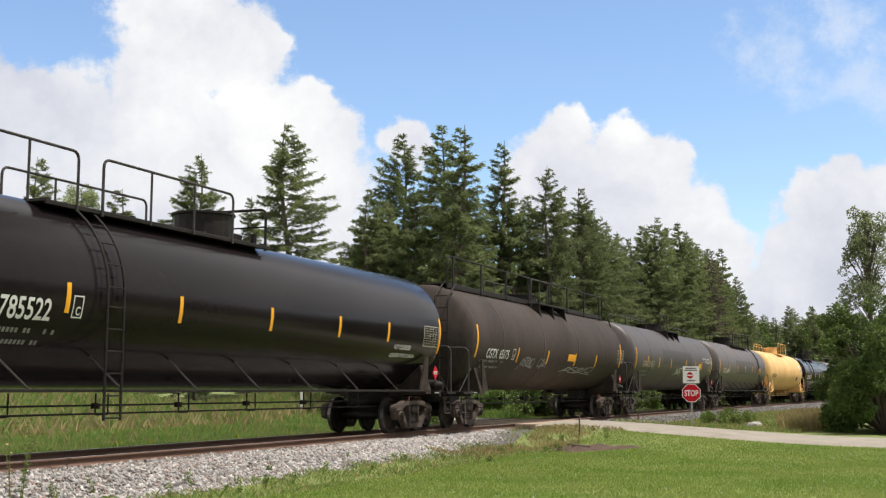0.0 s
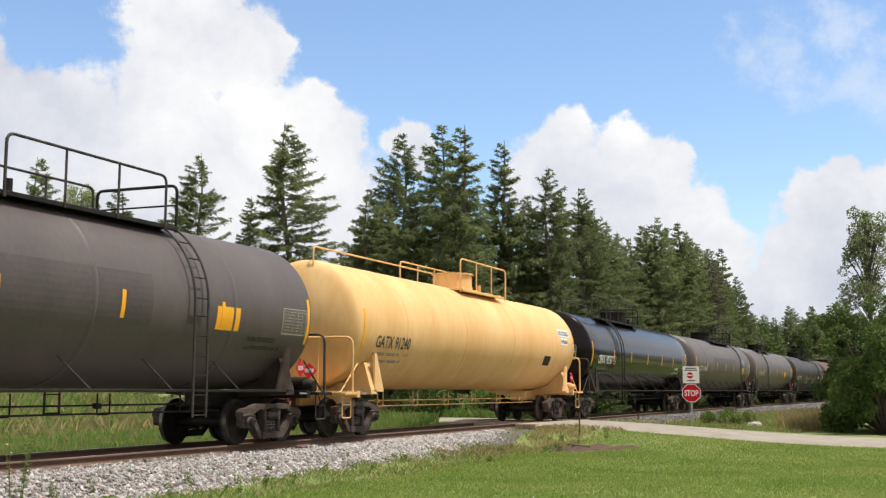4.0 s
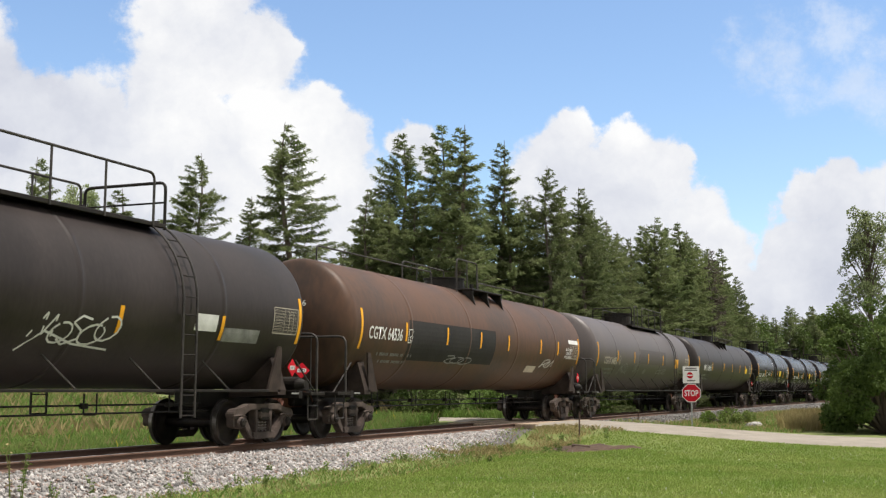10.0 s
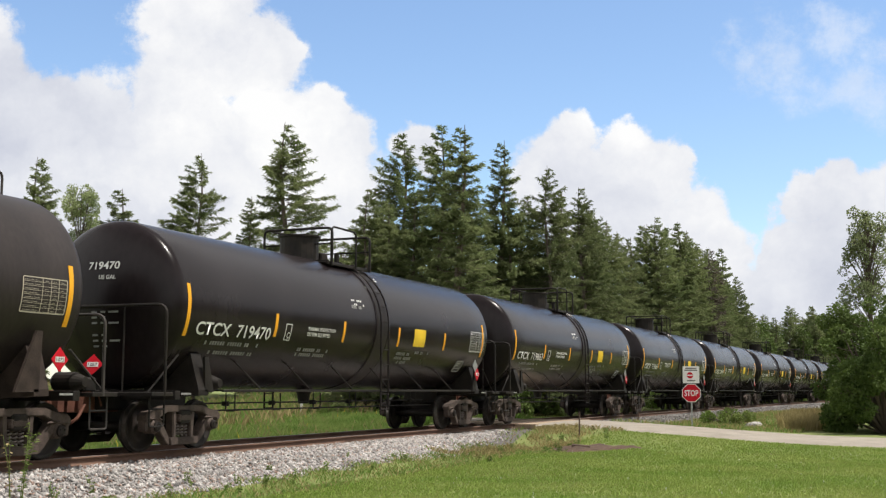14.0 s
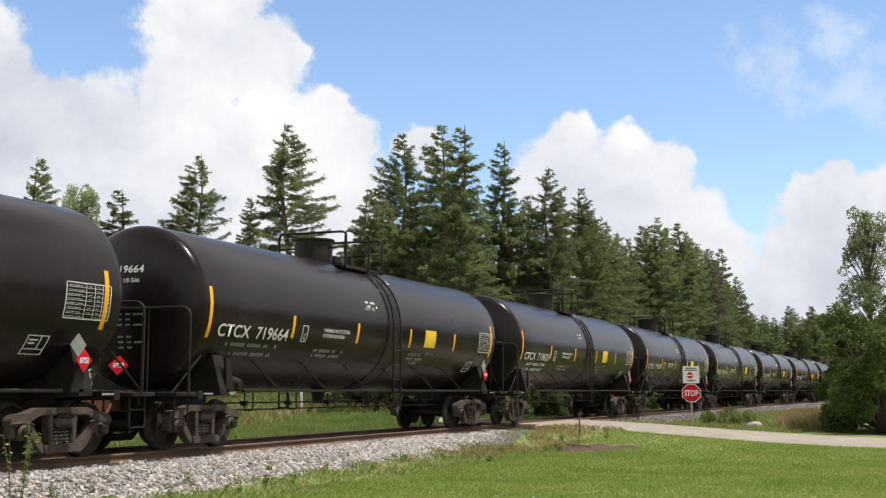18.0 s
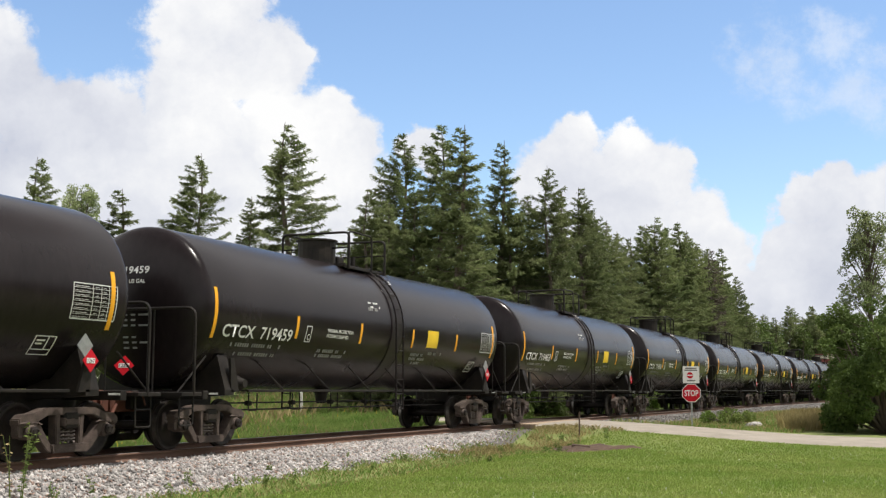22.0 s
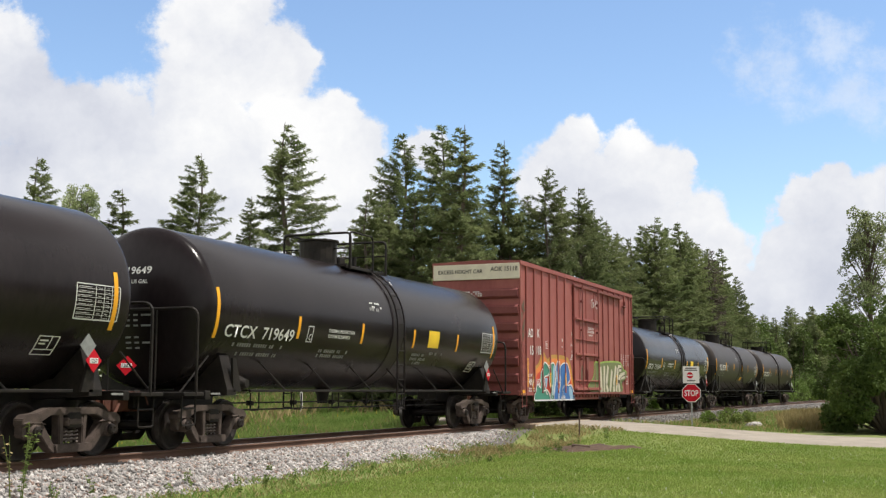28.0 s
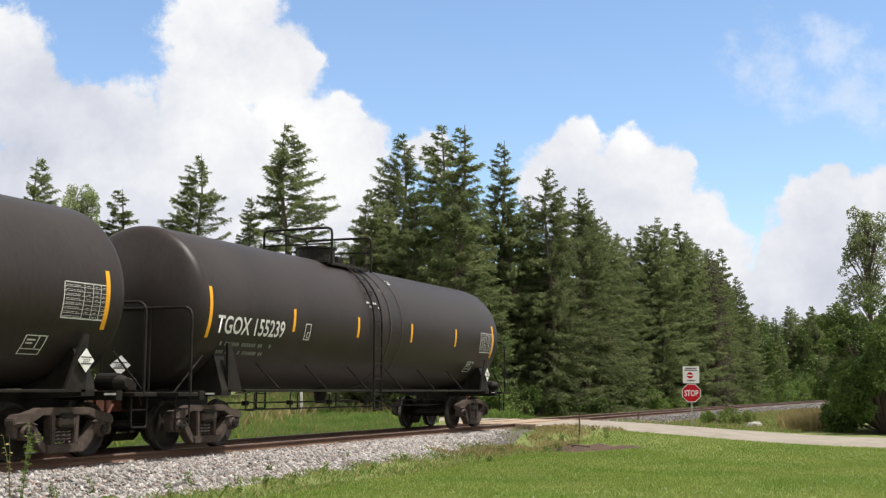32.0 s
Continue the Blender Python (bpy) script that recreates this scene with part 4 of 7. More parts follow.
for k in range(7):
    y = 118 + k * 9
    broadleaf("leafy_shrub", float(track_x(y)) + random.uniform(4.5, 7), y, clumps(rng, 14, 2.2, 3.5, 0.4, random.uniform(1.5, 3.5), 0.6, 1.2, 0.3), 2200, 0.22, M["leaf"], "distant bush beside the curving track", "shrub", 100 + k)
random.seed(24)
for k in range(34):
    y = 125 + k * 3.2 + random.uniform(-2, 2)
    side = -1 if k % 3 else 1
    x = float(track_x(y)) + (-random.uniform(6.5, 20) if side < 0 else random.uniform(7, 22))
    put_spruce(x, y, random.uniform(6.5, 9.5), random.choice(SPRUCE_KINDS), random.uniform(0, 360), "far spruces along the line", "distant spruce beside the curving track", 1.2)
for k in range(10):
    y = 116 + k * 6
    broadleaf("leafy_shrub", float(track_x(y)) - random.uniform(4.5, 6.5), y, clumps(rng, 14, 2.0, 3.2, 0.4, random.uniform(2.0, 4.5), 0.6, 1.2, 0.3), 2600, 0.2, random.choice((M["leaf"], M["leaf_bright"], M["leaf"])), "distant leafy shrub along the curving track", "shrub", 120 + k)
for k in range(34):
    y = 205 + k * 3.4 + random.uniform(-2, 2)
    put_spruce(float(track_x(y)) + random.uniform(-46, 14), y, random.uniform(10, 14.5), random.choice(SPRUCE_KINDS), random.uniform(0, 360), "far spruces along the line", "distant spruce beside the curving track", 1.2)

# mixed wood closing the view where the line curves away
random.seed(23)
for k in range(34):
    y = random.uniform(128, 205)
    x = float(track_x(y)) - random.uniform(6.5, 17) * (1 if y < 165 else 0.8)
    tall = random.uniform(0.050, 0.068) * y + 0.6
    rng = np.random.default_rng(300 + k)
    if k % 2:
        broadleaf("wood_tree", x, y, clumps(rng, 16, 2.6, 2.6, 0.8, tall - 0.6, 0.8, 1.4, 0.65), 2600, 0.34, M["leaf"], "young leafy tree of the mixed wood beside the curve", "tree", 400 + k)
    else:
        put_spruce(x, y, tall + 0.8, random.choice(SPRUCE_KINDS), random.uniform(0, 360), "far spruces along the line", "distant spruce beside the curving track", 1.15)


# ---- signs, posts and small plants ----
def stop_sign(x, y):
    """Octagonal stop sign under a white notice, on one steel post."""
    z0 = float(ground_z(x, y)) - 0.1
    s = tagged(new("stop_sign"), "red octagonal stop sign below a white notice plate", "sign")
    face = math.degrees(math.atan2(EYE[0] - x, y - EYE[1]))
    s.matrix_basis = pose(x, y, z0, 0, 0, face)
    up = Matrix(((1, 0, 0, 0), (0, 0, -1, 0), (0, 1, 0, 0), (0, 0, 0, 1)))
    bm = bmesh.new()
    box(bm, (0, 0.03, 1.03), (0.06, 0.035, 2.06), 0.006)
    part("post", bm, M["galv"], s)
    c, r = 1.03 - z0, 0.335 / math.cos(math.pi / 8)
    ring = [(r * math.cos(a), c + r * math.sin(a)) for a in (math.pi / 8 + k * math.pi / 4 for k in range(8))]
    bm = bmesh.new()
    prism(bm, ring, -0.004, 0.004, "y")
    disc = part("octagon_plate", bm, M["white_sign"], s, "white-edged octagonal plate")
    bm = bmesh.new()
    prism(bm, [(p * 0.93, c + (q - c) * 0.93) for p, q in ring], -0.007, -0.0042, "y")
    part("red_field", bm, M["red_sign"], disc)
    plate_text("STOP", Matrix.Translation((0, -0.010, c)) @ up, 0.50, 0.22, M["white_sign"], disc)
    c2 = 1.70 - z0
    bm = bmesh.new()
    box(bm, (0, 0, c2), (0.60, 0.008, 0.62), 0.003)
    plate = part("notice_plate", bm, M["white_sign"], s, "white notice plate with a no-entry symbol")
    bm = bmesh.new()
    lathe(bm, [(-0.007, 0), (-0.007, 0.115), (-0.0045, 0.115)], 28, "y", (-0.04, 0, c2 - 0.02))
    part("no_entry_disc", bm, M["red_sign"], plate)
    bm = bmesh.new()
    box(bm, (-0.04, -0.009, c2 - 0.02), (0.19, 0.003, 0.045))
    part("white_bar", bm, M["white_sign"], plate)
    bm = bmesh.new()
    for k, (w, z) in enumerate(((0.40, 0.24), (0.46, 0.17), (0.30, -0.22))):
        box(bm, (0, -0.006, c2 + z), (w, 0.003, 0.04))
    part("text_bars", bm, M["dark_mark"], plate)
    return s


def plate_text(body, M4, width, h, material, parent, name="lettering"):
    """Writing on a flat plate; M4 sets x to the reader's right and y up, at its middle."""
    Vt, Ft = lettering(body)
    U = np.stack([(Vt[:, 0] / Vt[:, 0].max() - 0.5) * width, (Vt[:, 1] - 0.5) * h, np.zeros(len(Vt))], 1)
    R4 = np.array(M4)
    return piece(name, soup(name, U @ R4[:3, :3].T + R4[:3, 3], Ft, material), None, parent)


stop_sign(5.68, 43.9)
for x, y, h, m, label in ((4.07, 34.6, 0.86, "post", "thin rusty steel post beside the lane"), (3.25, 45.7, 0.60, "post", "short rusty steel post beyond the lane"), (-13.0, 47.9, 1.30, "white_post", "white marker post in the meadow")):
    z = float(ground_z(x, y)) - 0.12
    bm = bmesh.new()
    w = 0.045 if m == "post" else 0.11
    box(bm, (0, 0, h / 2), (w, w * 0.8, h), 0.008)
    p = tagged(part("marker_post", bm, M[m]), label, "post")
    p.matrix_basis = pose(x, y, z, random.uniform(-2, 2), random.uniform(-2, 2), 20)

# bare soil round an old timber
zt = float(ground_z(5.4, 31.4))
bm = bmesh.new()
random.seed(8)
ringv = [bm.verts.new((math.cos(a) * (1.25 + 0.25 * math.sin(a * 3)) * 1.05, math.sin(a) * (1.5 + 0.25 * math.cos(a * 4)), -0.03)) for a in (k * 0.3142 for k in range(20))]
inner = [bm.verts.new((v.co.x * 0.6, v.co.y * 0.6, 0.08 + random.uniform(-0.03, 0.04))) for v in ringv]
top = bm.verts.new((0, 0, 0.03))
for k in range(20):
    bm.faces.new((ringv[k], ringv[(k + 1) % 20], inner[(k + 1) % 20], inner[k]))
    bm.faces.new((inner[k], inner[(k + 1) % 20], top))
soil = tagged(part("soil_patch", bm, M["soil"], smooth=True), "patch of bare brown soil in the grass", "soil", kind="structure")
soil.matrix_basis = pose(5.55, 31.3, zt)
bm = bmesh.new()
box(bm, (0, 0, 0.05), (0.50, 0.16, 0.11), 0.02)
tim = tagged(part("old_timber", bm, M["post"]), "dark rotten timber block lying in the soil", "timber")
tim.matrix_basis = pose(5.15, 31.0, zt + 0.02, 0, 4, 12)
bm = bmesh.new()
bmesh.ops.create_icosphere(bm, subdivisions=2, radius=0.5)
for v in bm.verts:
    v.co = Vector((v.co.x * 1.1, v.co.y * 0.7, v.co.z * 0.5)) * (1 + 0.18 * math.sin(v.co.x * 9) * math.sin(v.co.y * 7 + 1))
rock = tagged(part("pale_boulder", bm, M["stone"]), "pale boulder half hidden in low shrubs", "rock")
rock.matrix_basis = pose(7.0, 50.6, float(ground_z(7.0, 50.6)) + 0.04, 0, 0, 30) @ Matrix.Diagonal((0.7, 0.7, 0.7, 1))


def weed(x, y, h, leaves, size, material, label, seed, stalks=1, z=None):
    """A weed: thin stalks with leaves set along them."""
    rng = np.random.default_rng(seed)
    t = tagged(new("weed"), label, "plant", "weeds beside the track")
    t.matrix_basis = pose(x, y, float(ground_z(x, y)) if z is None else z)
    bm = bmesh.new()
    P, D = [], []
    for s in range(stalks):
        lean = rng.normal(0, 0.16, 2)
        hh = h * rng.uniform(0.65, 1.0)
        pts = [(lean[0] * hh * q ** 1.6 + 0.02 * s, lean[1] * hh * q ** 1.6, hh * q - 0.03) for q in (0, 0.25, 0.5, 0.75, 1)]
        tube(bm, pts, [0.007, 0.006, 0.005, 0.004, 0.002], 5)
        for k in range(leaves):
            q = rng.uniform(0.15, 1.0)
            P.append((lean[0] * hh * q ** 1.6 + 0.02 * s, lean[1] * hh * q ** 1.6, hh * q - 0.03))
            a = rng.uniform(0, 6.283)
            D.append((math.cos(a), math.sin(a), rng.uniform(-0.1, 0.8)))
    part("stalk", bm, M["weed"], t)
    n = len(P)
    V, F = sprays(np.array(P), np.array(D), rng.uniform(0.7, 1.3, n) * size, rng.uniform(0.16, 0.26, n) * size, rng, 0.3)
    piece("leaves", soup("leaves", V, F, material), None, t)
    return t


random.seed(31)
shoulder = lambda u: float(np.interp(u, [0.9, 1.72, 3.25], [-0.175, -0.215, -0.62]))
weed(2.45, 12.85, 1.30, 34, 0.07, M["weed"], "tall leafy weed growing out of the ballast", 1, 3, z=shoulder(2.45) + 0.02)
weed(2.35, 12.75, 0.95, 16, 0.06, M["straw"], "dry reddish weed stalk in the ballast", 2, 2, z=shoulder(2.35) + 0.02)
for k in range(40):
    u, y = random.uniform(2.1, 3.6), random.uniform(12.2, 34)
    weed(u, y, random.uniform(0.10, 0.30), random.randint(7, 14), random.uniform(0.04, 0.075), random.choice((M["weed"], M["weed"], M["tall_grass"])), "green weed between ballast and lawn", 10 + k, random.randint(2, 5), z=max(shoulder(u), float(ground_z(u, y))))
for k in range(16):
    u, y = random.uniform(3.2, 5.2), random.uniform(24, 36.5)
    weed(u, y, random.uniform(0.2, 0.4), random.randint(10, 18), random.uniform(0.05, 0.085), random.choice((M["weed"], M["leaf_bright"], M["straw"])), "leafy weed in the rough verge", 60 + k, random.randint(3, 6))


# ---- rolling stock ----
SPEED_T, SPEED_V = [0, 8, 14, 19, 32], [17.42, 17.62, 17.83, 18.06, 18.12]


def travelled(t):
    """How far the train has come at t seconds."""
    d, n = 0.0, 200
    for i in range(n):
        d += float(np.interp((i + 0.5) * t / n, SPEED_T, SPEED_V)) * t / n
    return d


def on_tank(V, R, zc, off):
    """Wrap flat points (y along the car, s up round the shell from mid height) on the shell's camera side."""
    a = V[:, 1] / R
    return np.stack([(R + off) * np.cos(a), V[:, 0], zc + (R + off) * np.sin(a)], 1)


def wrapped(name, shapes, R, zc, material, parent, label="", off=0.006):
    """Strips (y0, y1, s0, s1) painted or stuck on the shell: thin curved plates."""
    bm = bmesh.new()
    for y0, y1, s0, s1 in shapes:
        n = max(1, int(abs(s1 - s0) / 0.12) + 1)
        rows = []
        for k in range(n + 1):
            a = (s0 + (s1 - s0) * k / n) / R
            rows.append([bm.verts.new(((R + o) * math.cos(a), y, zc + (R + o) * math.sin(a))) for o, y in ((0.001, y0), (off, y0), (off, y1), (0.001, y1))])
        for p, q in zip(rows, rows[1:]):
            for j in range(3):
                bm.faces.new((p[j], p[j + 1], q[j + 1], q[j]))
    return part(name, bm, material, parent, label)


def stencil(body, y0, width, s, h, R, zc, material, parent, name="lettering", off=0.014, label=""):
    """Writing on the shell: starts at y0, width along the car, centred at height s round the shell, cap height h."""
    V, F = lettering(body)
    U = np.stack([y0 + V[:, 0] / max(V[:, 0].max(), 1e-6) * width, s + (V[:, 1] - 0.5) * h], 1)
    return piece(name, soup(name, on_tank(U, R, zc, off), F, material), None, parent, label)


MESHES = {}


def shared(key, build):
    """The mesh that build makes, made once."""
    if key not in MESHES:
        bm = bmesh.new()
        smooth = build(bm)
        me = bpy.data.meshes.new(key.split(":")[0])
        if smooth:
            for f in bm.faces:
                f.smooth = True
        bm.to_mesh(me)
        bm.free()
        MESHES[key] = me
    return MESHES[key]


WHEEL_R, AXLE = 0.457, 0.889


def wheel_build(bm):
    """One wheelset: two flanged wheels with dished plates, their axle and end caps."""
    for s in (-1, 1):
        prof = [(0.675, 0), (0.675, 0.11), (0.69, 0.12), (0.72, 0.30), (0.70, 0.385), (0.688, 0.40), (0.688, WHEEL_R + 0.026), (0.712, WHEEL_R + 0.024), (0.722, WHEEL_R + 0.002)]
        lathe(bm, [(s * a, r) for a, r in prof], 28, "x")
        prof = [(0.815, WHEEL_R - 0.004), (0.818, WHEEL_R - 0.02), (0.818, 0.395), (0.785, 0.375), (0.765, 0.30), (0.80, 0.15), (0.83, 0.125), (0.83, 0.085), (1.0, 0.08), (1.0, 0.0)]
        lathe(bm, [(s * a, r) for a, r in prof], 28, "x")
        for k in range(3):
            a = k * 2.094
            tube(bm, [(s * 1.0, 0.05 * math.cos(a), 0.05 * math.sin(a)), (s * 1.13, 0.05 * math.cos(a), 0.05 * math.sin(a))], 0.016, 6)
    tube(bm, [(-0.7, 0, 0), (0.7, 0, 0)], 0.085, 10)
    return True


def tread_build(bm):
    lathe(bm, [(0.722, WHEEL_R + 0.002), (0.815, WHEEL_R - 0.004)], 28, "x")
    return True


def side_frame_build(bm):
    """Cast side frame: arched top chord, sloping legs, spring seat, pedestal jaws with round bearings."""
    x0, x1 = 0.92, 1.12
    top = [(-1.10, 0.52), (-1.18, 0.57), (-1.18, 0.66), (-1.08, 0.73), (-0.86, 0.75), (-0.58, 0.83), (0.58, 0.83), (0.86, 0.75), (1.08, 0.73), (1.18, 0.66), (1.18, 0.57), (1.10, 0.52), (0.92, 0.60), (0.76, 0.61), (0.54, 0.71), (-0.54, 0.71), (-0.76, 0.61), (-0.92, 0.60)]
    prism(bm, top, x0, x1)
    for s in (-1, 1):
        prism(bm, [(s * 0.92, 0.61), (s * 0.74, 0.63), (s * 0.70, 0.56), (s * 0.44, 0.25), (s * 0.32, 0.12), (s * 0.47, 0.12), (s * 0.58, 0.20), (s * 0.84, 0.50)][::s], x0 + 0.005, x1 - 0.01)
        prism(bm, [(s * 0.34, 0.72), (s * 0.23, 0.72), (s * 0.22, 0.24), (s * 0.32, 0.24)][::s], x0 + 0.012, x1 - 0.018)
        prism(bm, [(s * 1.165, 0.60), (s * 1.05, 0.60), (s * 1.05, 0.42), (s * 1.10, 0.36), (s * 1.165, 0.42)][::s], x0 + 0.02, x1 - 0.03)
        lathe(bm, [(0.90, 0.0), (0.90, 0.125), (1.10, 0.125), (1.14, 0.10), (1.15, 0.0)], 14, "x", (0, s * AXLE, WHEEL_R))
        box(bm, (1.02, s * AXLE, 0.60), (0.20, 0.26, 0.08), 0.02)
    box(bm, (1.03, 0, 0.60), (0.26, 0.40, 0.16), 0.03)
    prism(bm, [(-0.46, 0.25), (0.46, 0.25), (0.42, 0.11), (-0.42, 0.11)], x0 - 0.03, x1 + 0.02)
    bmesh.ops.bevel(bm, geom=[e for e in bm.edges if e.calc_length() > 0.09], offset=0.014, segments=2, affect="EDGES")
    return False


def spring_build(bm):
    tube(bm, [(1.0 + 0.062 * math.cos(a), 0.062 * math.sin(a), 0.27 + 0.058 * a / 6.283) for a in (j * 0.785 for j in range(46))], 0.017, 5)
    return True


def bolster_build(bm):
    box(bm, (0, 0, 0.62), (2.3, 0.34, 0.26), 0.03)
    box(bm, (0, 0, 0.79), (0.5, 0.45, 0.12), 0.03)
    for s in (-1, 1):
        box(bm, (0, s * 0.46, 0.40), (1.5, 0.10, 0.12), 0.02)
        for x in (-0.55, 0.55):
            box(bm, (x, s * 0.40, 0.47), (0.09, 0.14, 0.3), 0.02)
    return False


def cap_build(bm):
    lathe(bm, [(1.15, 0.0), (1.15, 0.095), (1.185, 0.09), (1.20, 0.06), (1.20, 0.0)], 14, "x")
    for k in range(3):
        a = k * 2.094 + 0.5
        box(bm, (1.205, 0.055 * math.cos(a), 0.055 * math.sin(a)), (0.02, 0.03, 0.03), 0.004)
    return False


CAP_DRAW = random.Random(77)


def bogie(parent, y, flip=False):
    b = piece("bogie", shared("bogie", bolster_build), M["frame"], parent, "three-piece freight bogie with a dusty cast frame")
    b.matrix_basis = pose(0, y, 0, 0, 0, 180 if flip else 0)
    for s in (0, 180):
        f = piece("side_frame", shared("side_frame", side_frame_build), M["rust"], b)
        f.matrix_basis = pose(0, 0, 0, 0, 0, s)
        for d in (-0.13, 0.0, 0.13):
            q = piece("coil_spring", shared("coil_spring", spring_build), M["spring"], b)
            q.matrix_basis = pose(0, 0, 0, 0, 0, s) @ pose(0, d, 0)
    for s in (-1, 1):
        w = piece("wheelset", shared("wheelset", wheel_build), M["wheel"], b)
        w.matrix_basis = pose(0, s * AXLE, WHEEL_R)
        for e in (0, 180):
            q = piece("bearing_cap", shared("bearing_cap", cap_build), M[CAP_DRAW.choice(("rust", "rust", "wheel", "cap_blue", "cap_orange"))], b)
            q.matrix_basis = pose(0, s * AXLE, WHEEL_R, 0, 0, e)
            q = piece("wheel_tread", shared("wheel_tread", tread_build), M["tread"], b)
            q.matrix_basis = pose(0, s * AXLE, WHEEL_R, 0, 0, e)
    return b


def coupler_build(bm):
    """Knuckle coupler with shank, draft box and uncoupling rod, pointing to +y."""
    box(bm, (0, -0.75, 0.87), (0.34, 1.1, 0.32), 0.03)
    box(bm, (0, -0.20, 0.87), (0.14, 0.5, 0.17), 0.03)
    prism(bm, [(-0.16, -0.08), (0.0, -0.12), (0.16, -0.05), (0.17, 0.10), (0.08, 0.14), (0.05, 0.03), (-0.05, 0.02), (-0.15, 0.09)], 0.73, 1.01, "z")
    box(bm, (0, -0.35, 1.05), (0.5, 0.08, 0.08), 0.02)
    tube(bm, bend([(0.12, -0.1, 1.02), (0.12, -0.35, 1.1), (1.30, -0.42, 1.06), (1.38, -0.42, 0.85)], 0.1), 0.014, 6)
    tube(bm, bend([(-0.2, -0.3, 0.85), (-0.25, -0.05, 0.6), (-0.1, 0.05, 0.5)], 0.12), 0.03, 6)
    return False


def head_depth(r, R, head):
    """How far the dished end lies behind its middle at radius r: a shallow crown, then a tight knuckle."""
    k = 0.26
    crown = 2.1 * R
    r1 = R - k * 0.95
    d1 = crown - math.sqrt(crown ** 2 - min(r, r1) ** 2)
    if r <= r1:
        return d1
    q = min(1.0, (r - r1) / (R - r1))
    slope = r1 / math.sqrt(crown ** 2 - r1 ** 2)
    return d1 + slope * (r - r1) * (1 - q) + (head - d1) * (1 - math.sqrt(max(0.0, 1 - q * q)))


def shell_build(R, half, zc, head=0.75, seams=()):
    def build(bm):
        prof = [(-half, 0.0)]
        r1 = R - 0.26 * 0.95
        for r in [r1 * k / 5 for k in range(1, 6)] + [r1 + (R - r1) * math.sin(math.pi / 2 * k / 7) for k in range(1, 8)]:
            prof.append((-half + head_depth(r, R, head), r))
        n = max(4, int((2 * half - 2 * head) / 1.2))
        body = [(-half + head + (2 * half - 2 * head) * k / n, R) for k in range(1, n)]
        for s in seams:
            body += [(s - 0.12, R), (s - 0.045, R), (s - 0.035, R + 0.006), (s + 0.035, R + 0.006), (s + 0.045, R), (s + 0.12, R)]
        prof += sorted(body)
        prof += [(-a, r) for a, r in reversed(prof[:13])]
        lathe(bm, prof, 72, "y", (0, 0, zc))
        return True
    return build


def hoop(x, y0, y1, z0, z1, r=0.18):
    return bend([(x, y0, z0), (x, y0, z1), (x, y1, z1), (x, y1, z0)], r)


def placard(parent, m, number, white=False):
    """Diamond hazard placard on a flat holder; m faces +z to the reader."""
    bm = bmesh.new()
    h = 0.19
    prism(bm, [(0, -h), (h, 0), (0, h), (-h, 0)], -0.012, 0.0, "z")
    d = part("placard", bm, M["white_sign" if white else "red_sign"], parent, ("white" if white else "red") + " diamond hazard placard")
    d.matrix_basis = m
    bm = bmesh.new()
    box(bm, (0, 0, 0.002), (0.20, 0.085, 0.004))
    part("number_panel", bm, M["white_sign"], d, "white number panel")
    plate_text(number, pose(0, 0, 0.008), 0.17, 0.06, M["dark_mark"], d)
    if white:
        bm = bmesh.new()
        for s in (-1, 1):
            box(bm, (0, s * 0.052, 0.003), (0.26, 0.02, 0.003))
        part("band", bm, M["dark_mark"], d)
    return d


FACE_X = Matrix(((0, 0, 1, 0), (1, 0, 0, 0), (0, 1, 0, 0), (0, 0, 0, 1)))   # reader stands on +x
FACE_END = Matrix(((1, 0, 0, 0), (0, 0, -1, 0), (0, 1, 0, 0), (0, 0, 0, 1)))  # reader stands on -y


def rung_build(bm):
    tube(bm, [(0, -0.21, 0), (0, 0.21, 0)], 0.014, 6)
    return False


def ladder_round(R, zc, y, s_low, s_top, w=0.42, off=0.12):
    """Ladder that follows the shell, from s_low up over the shoulder, with its rungs; ends straight down at the rail."""
    def build(bm):
        arc = [s_low / R + (s_top - s_low) / R * k / 10 for k in range(11)]
        for yy in (y - w / 2, y + w / 2):
            pts = [((R + off) * math.cos(a), yy, zc + (R + off) * math.sin(a)) for a in arc]
            tube(bm, [(R + off, yy, 0.62)] + [(R + off, yy, zc - 0.2)] + [p for p in pts if p[2] > zc - 0.1], 0.024, 6)
        return False
    return build


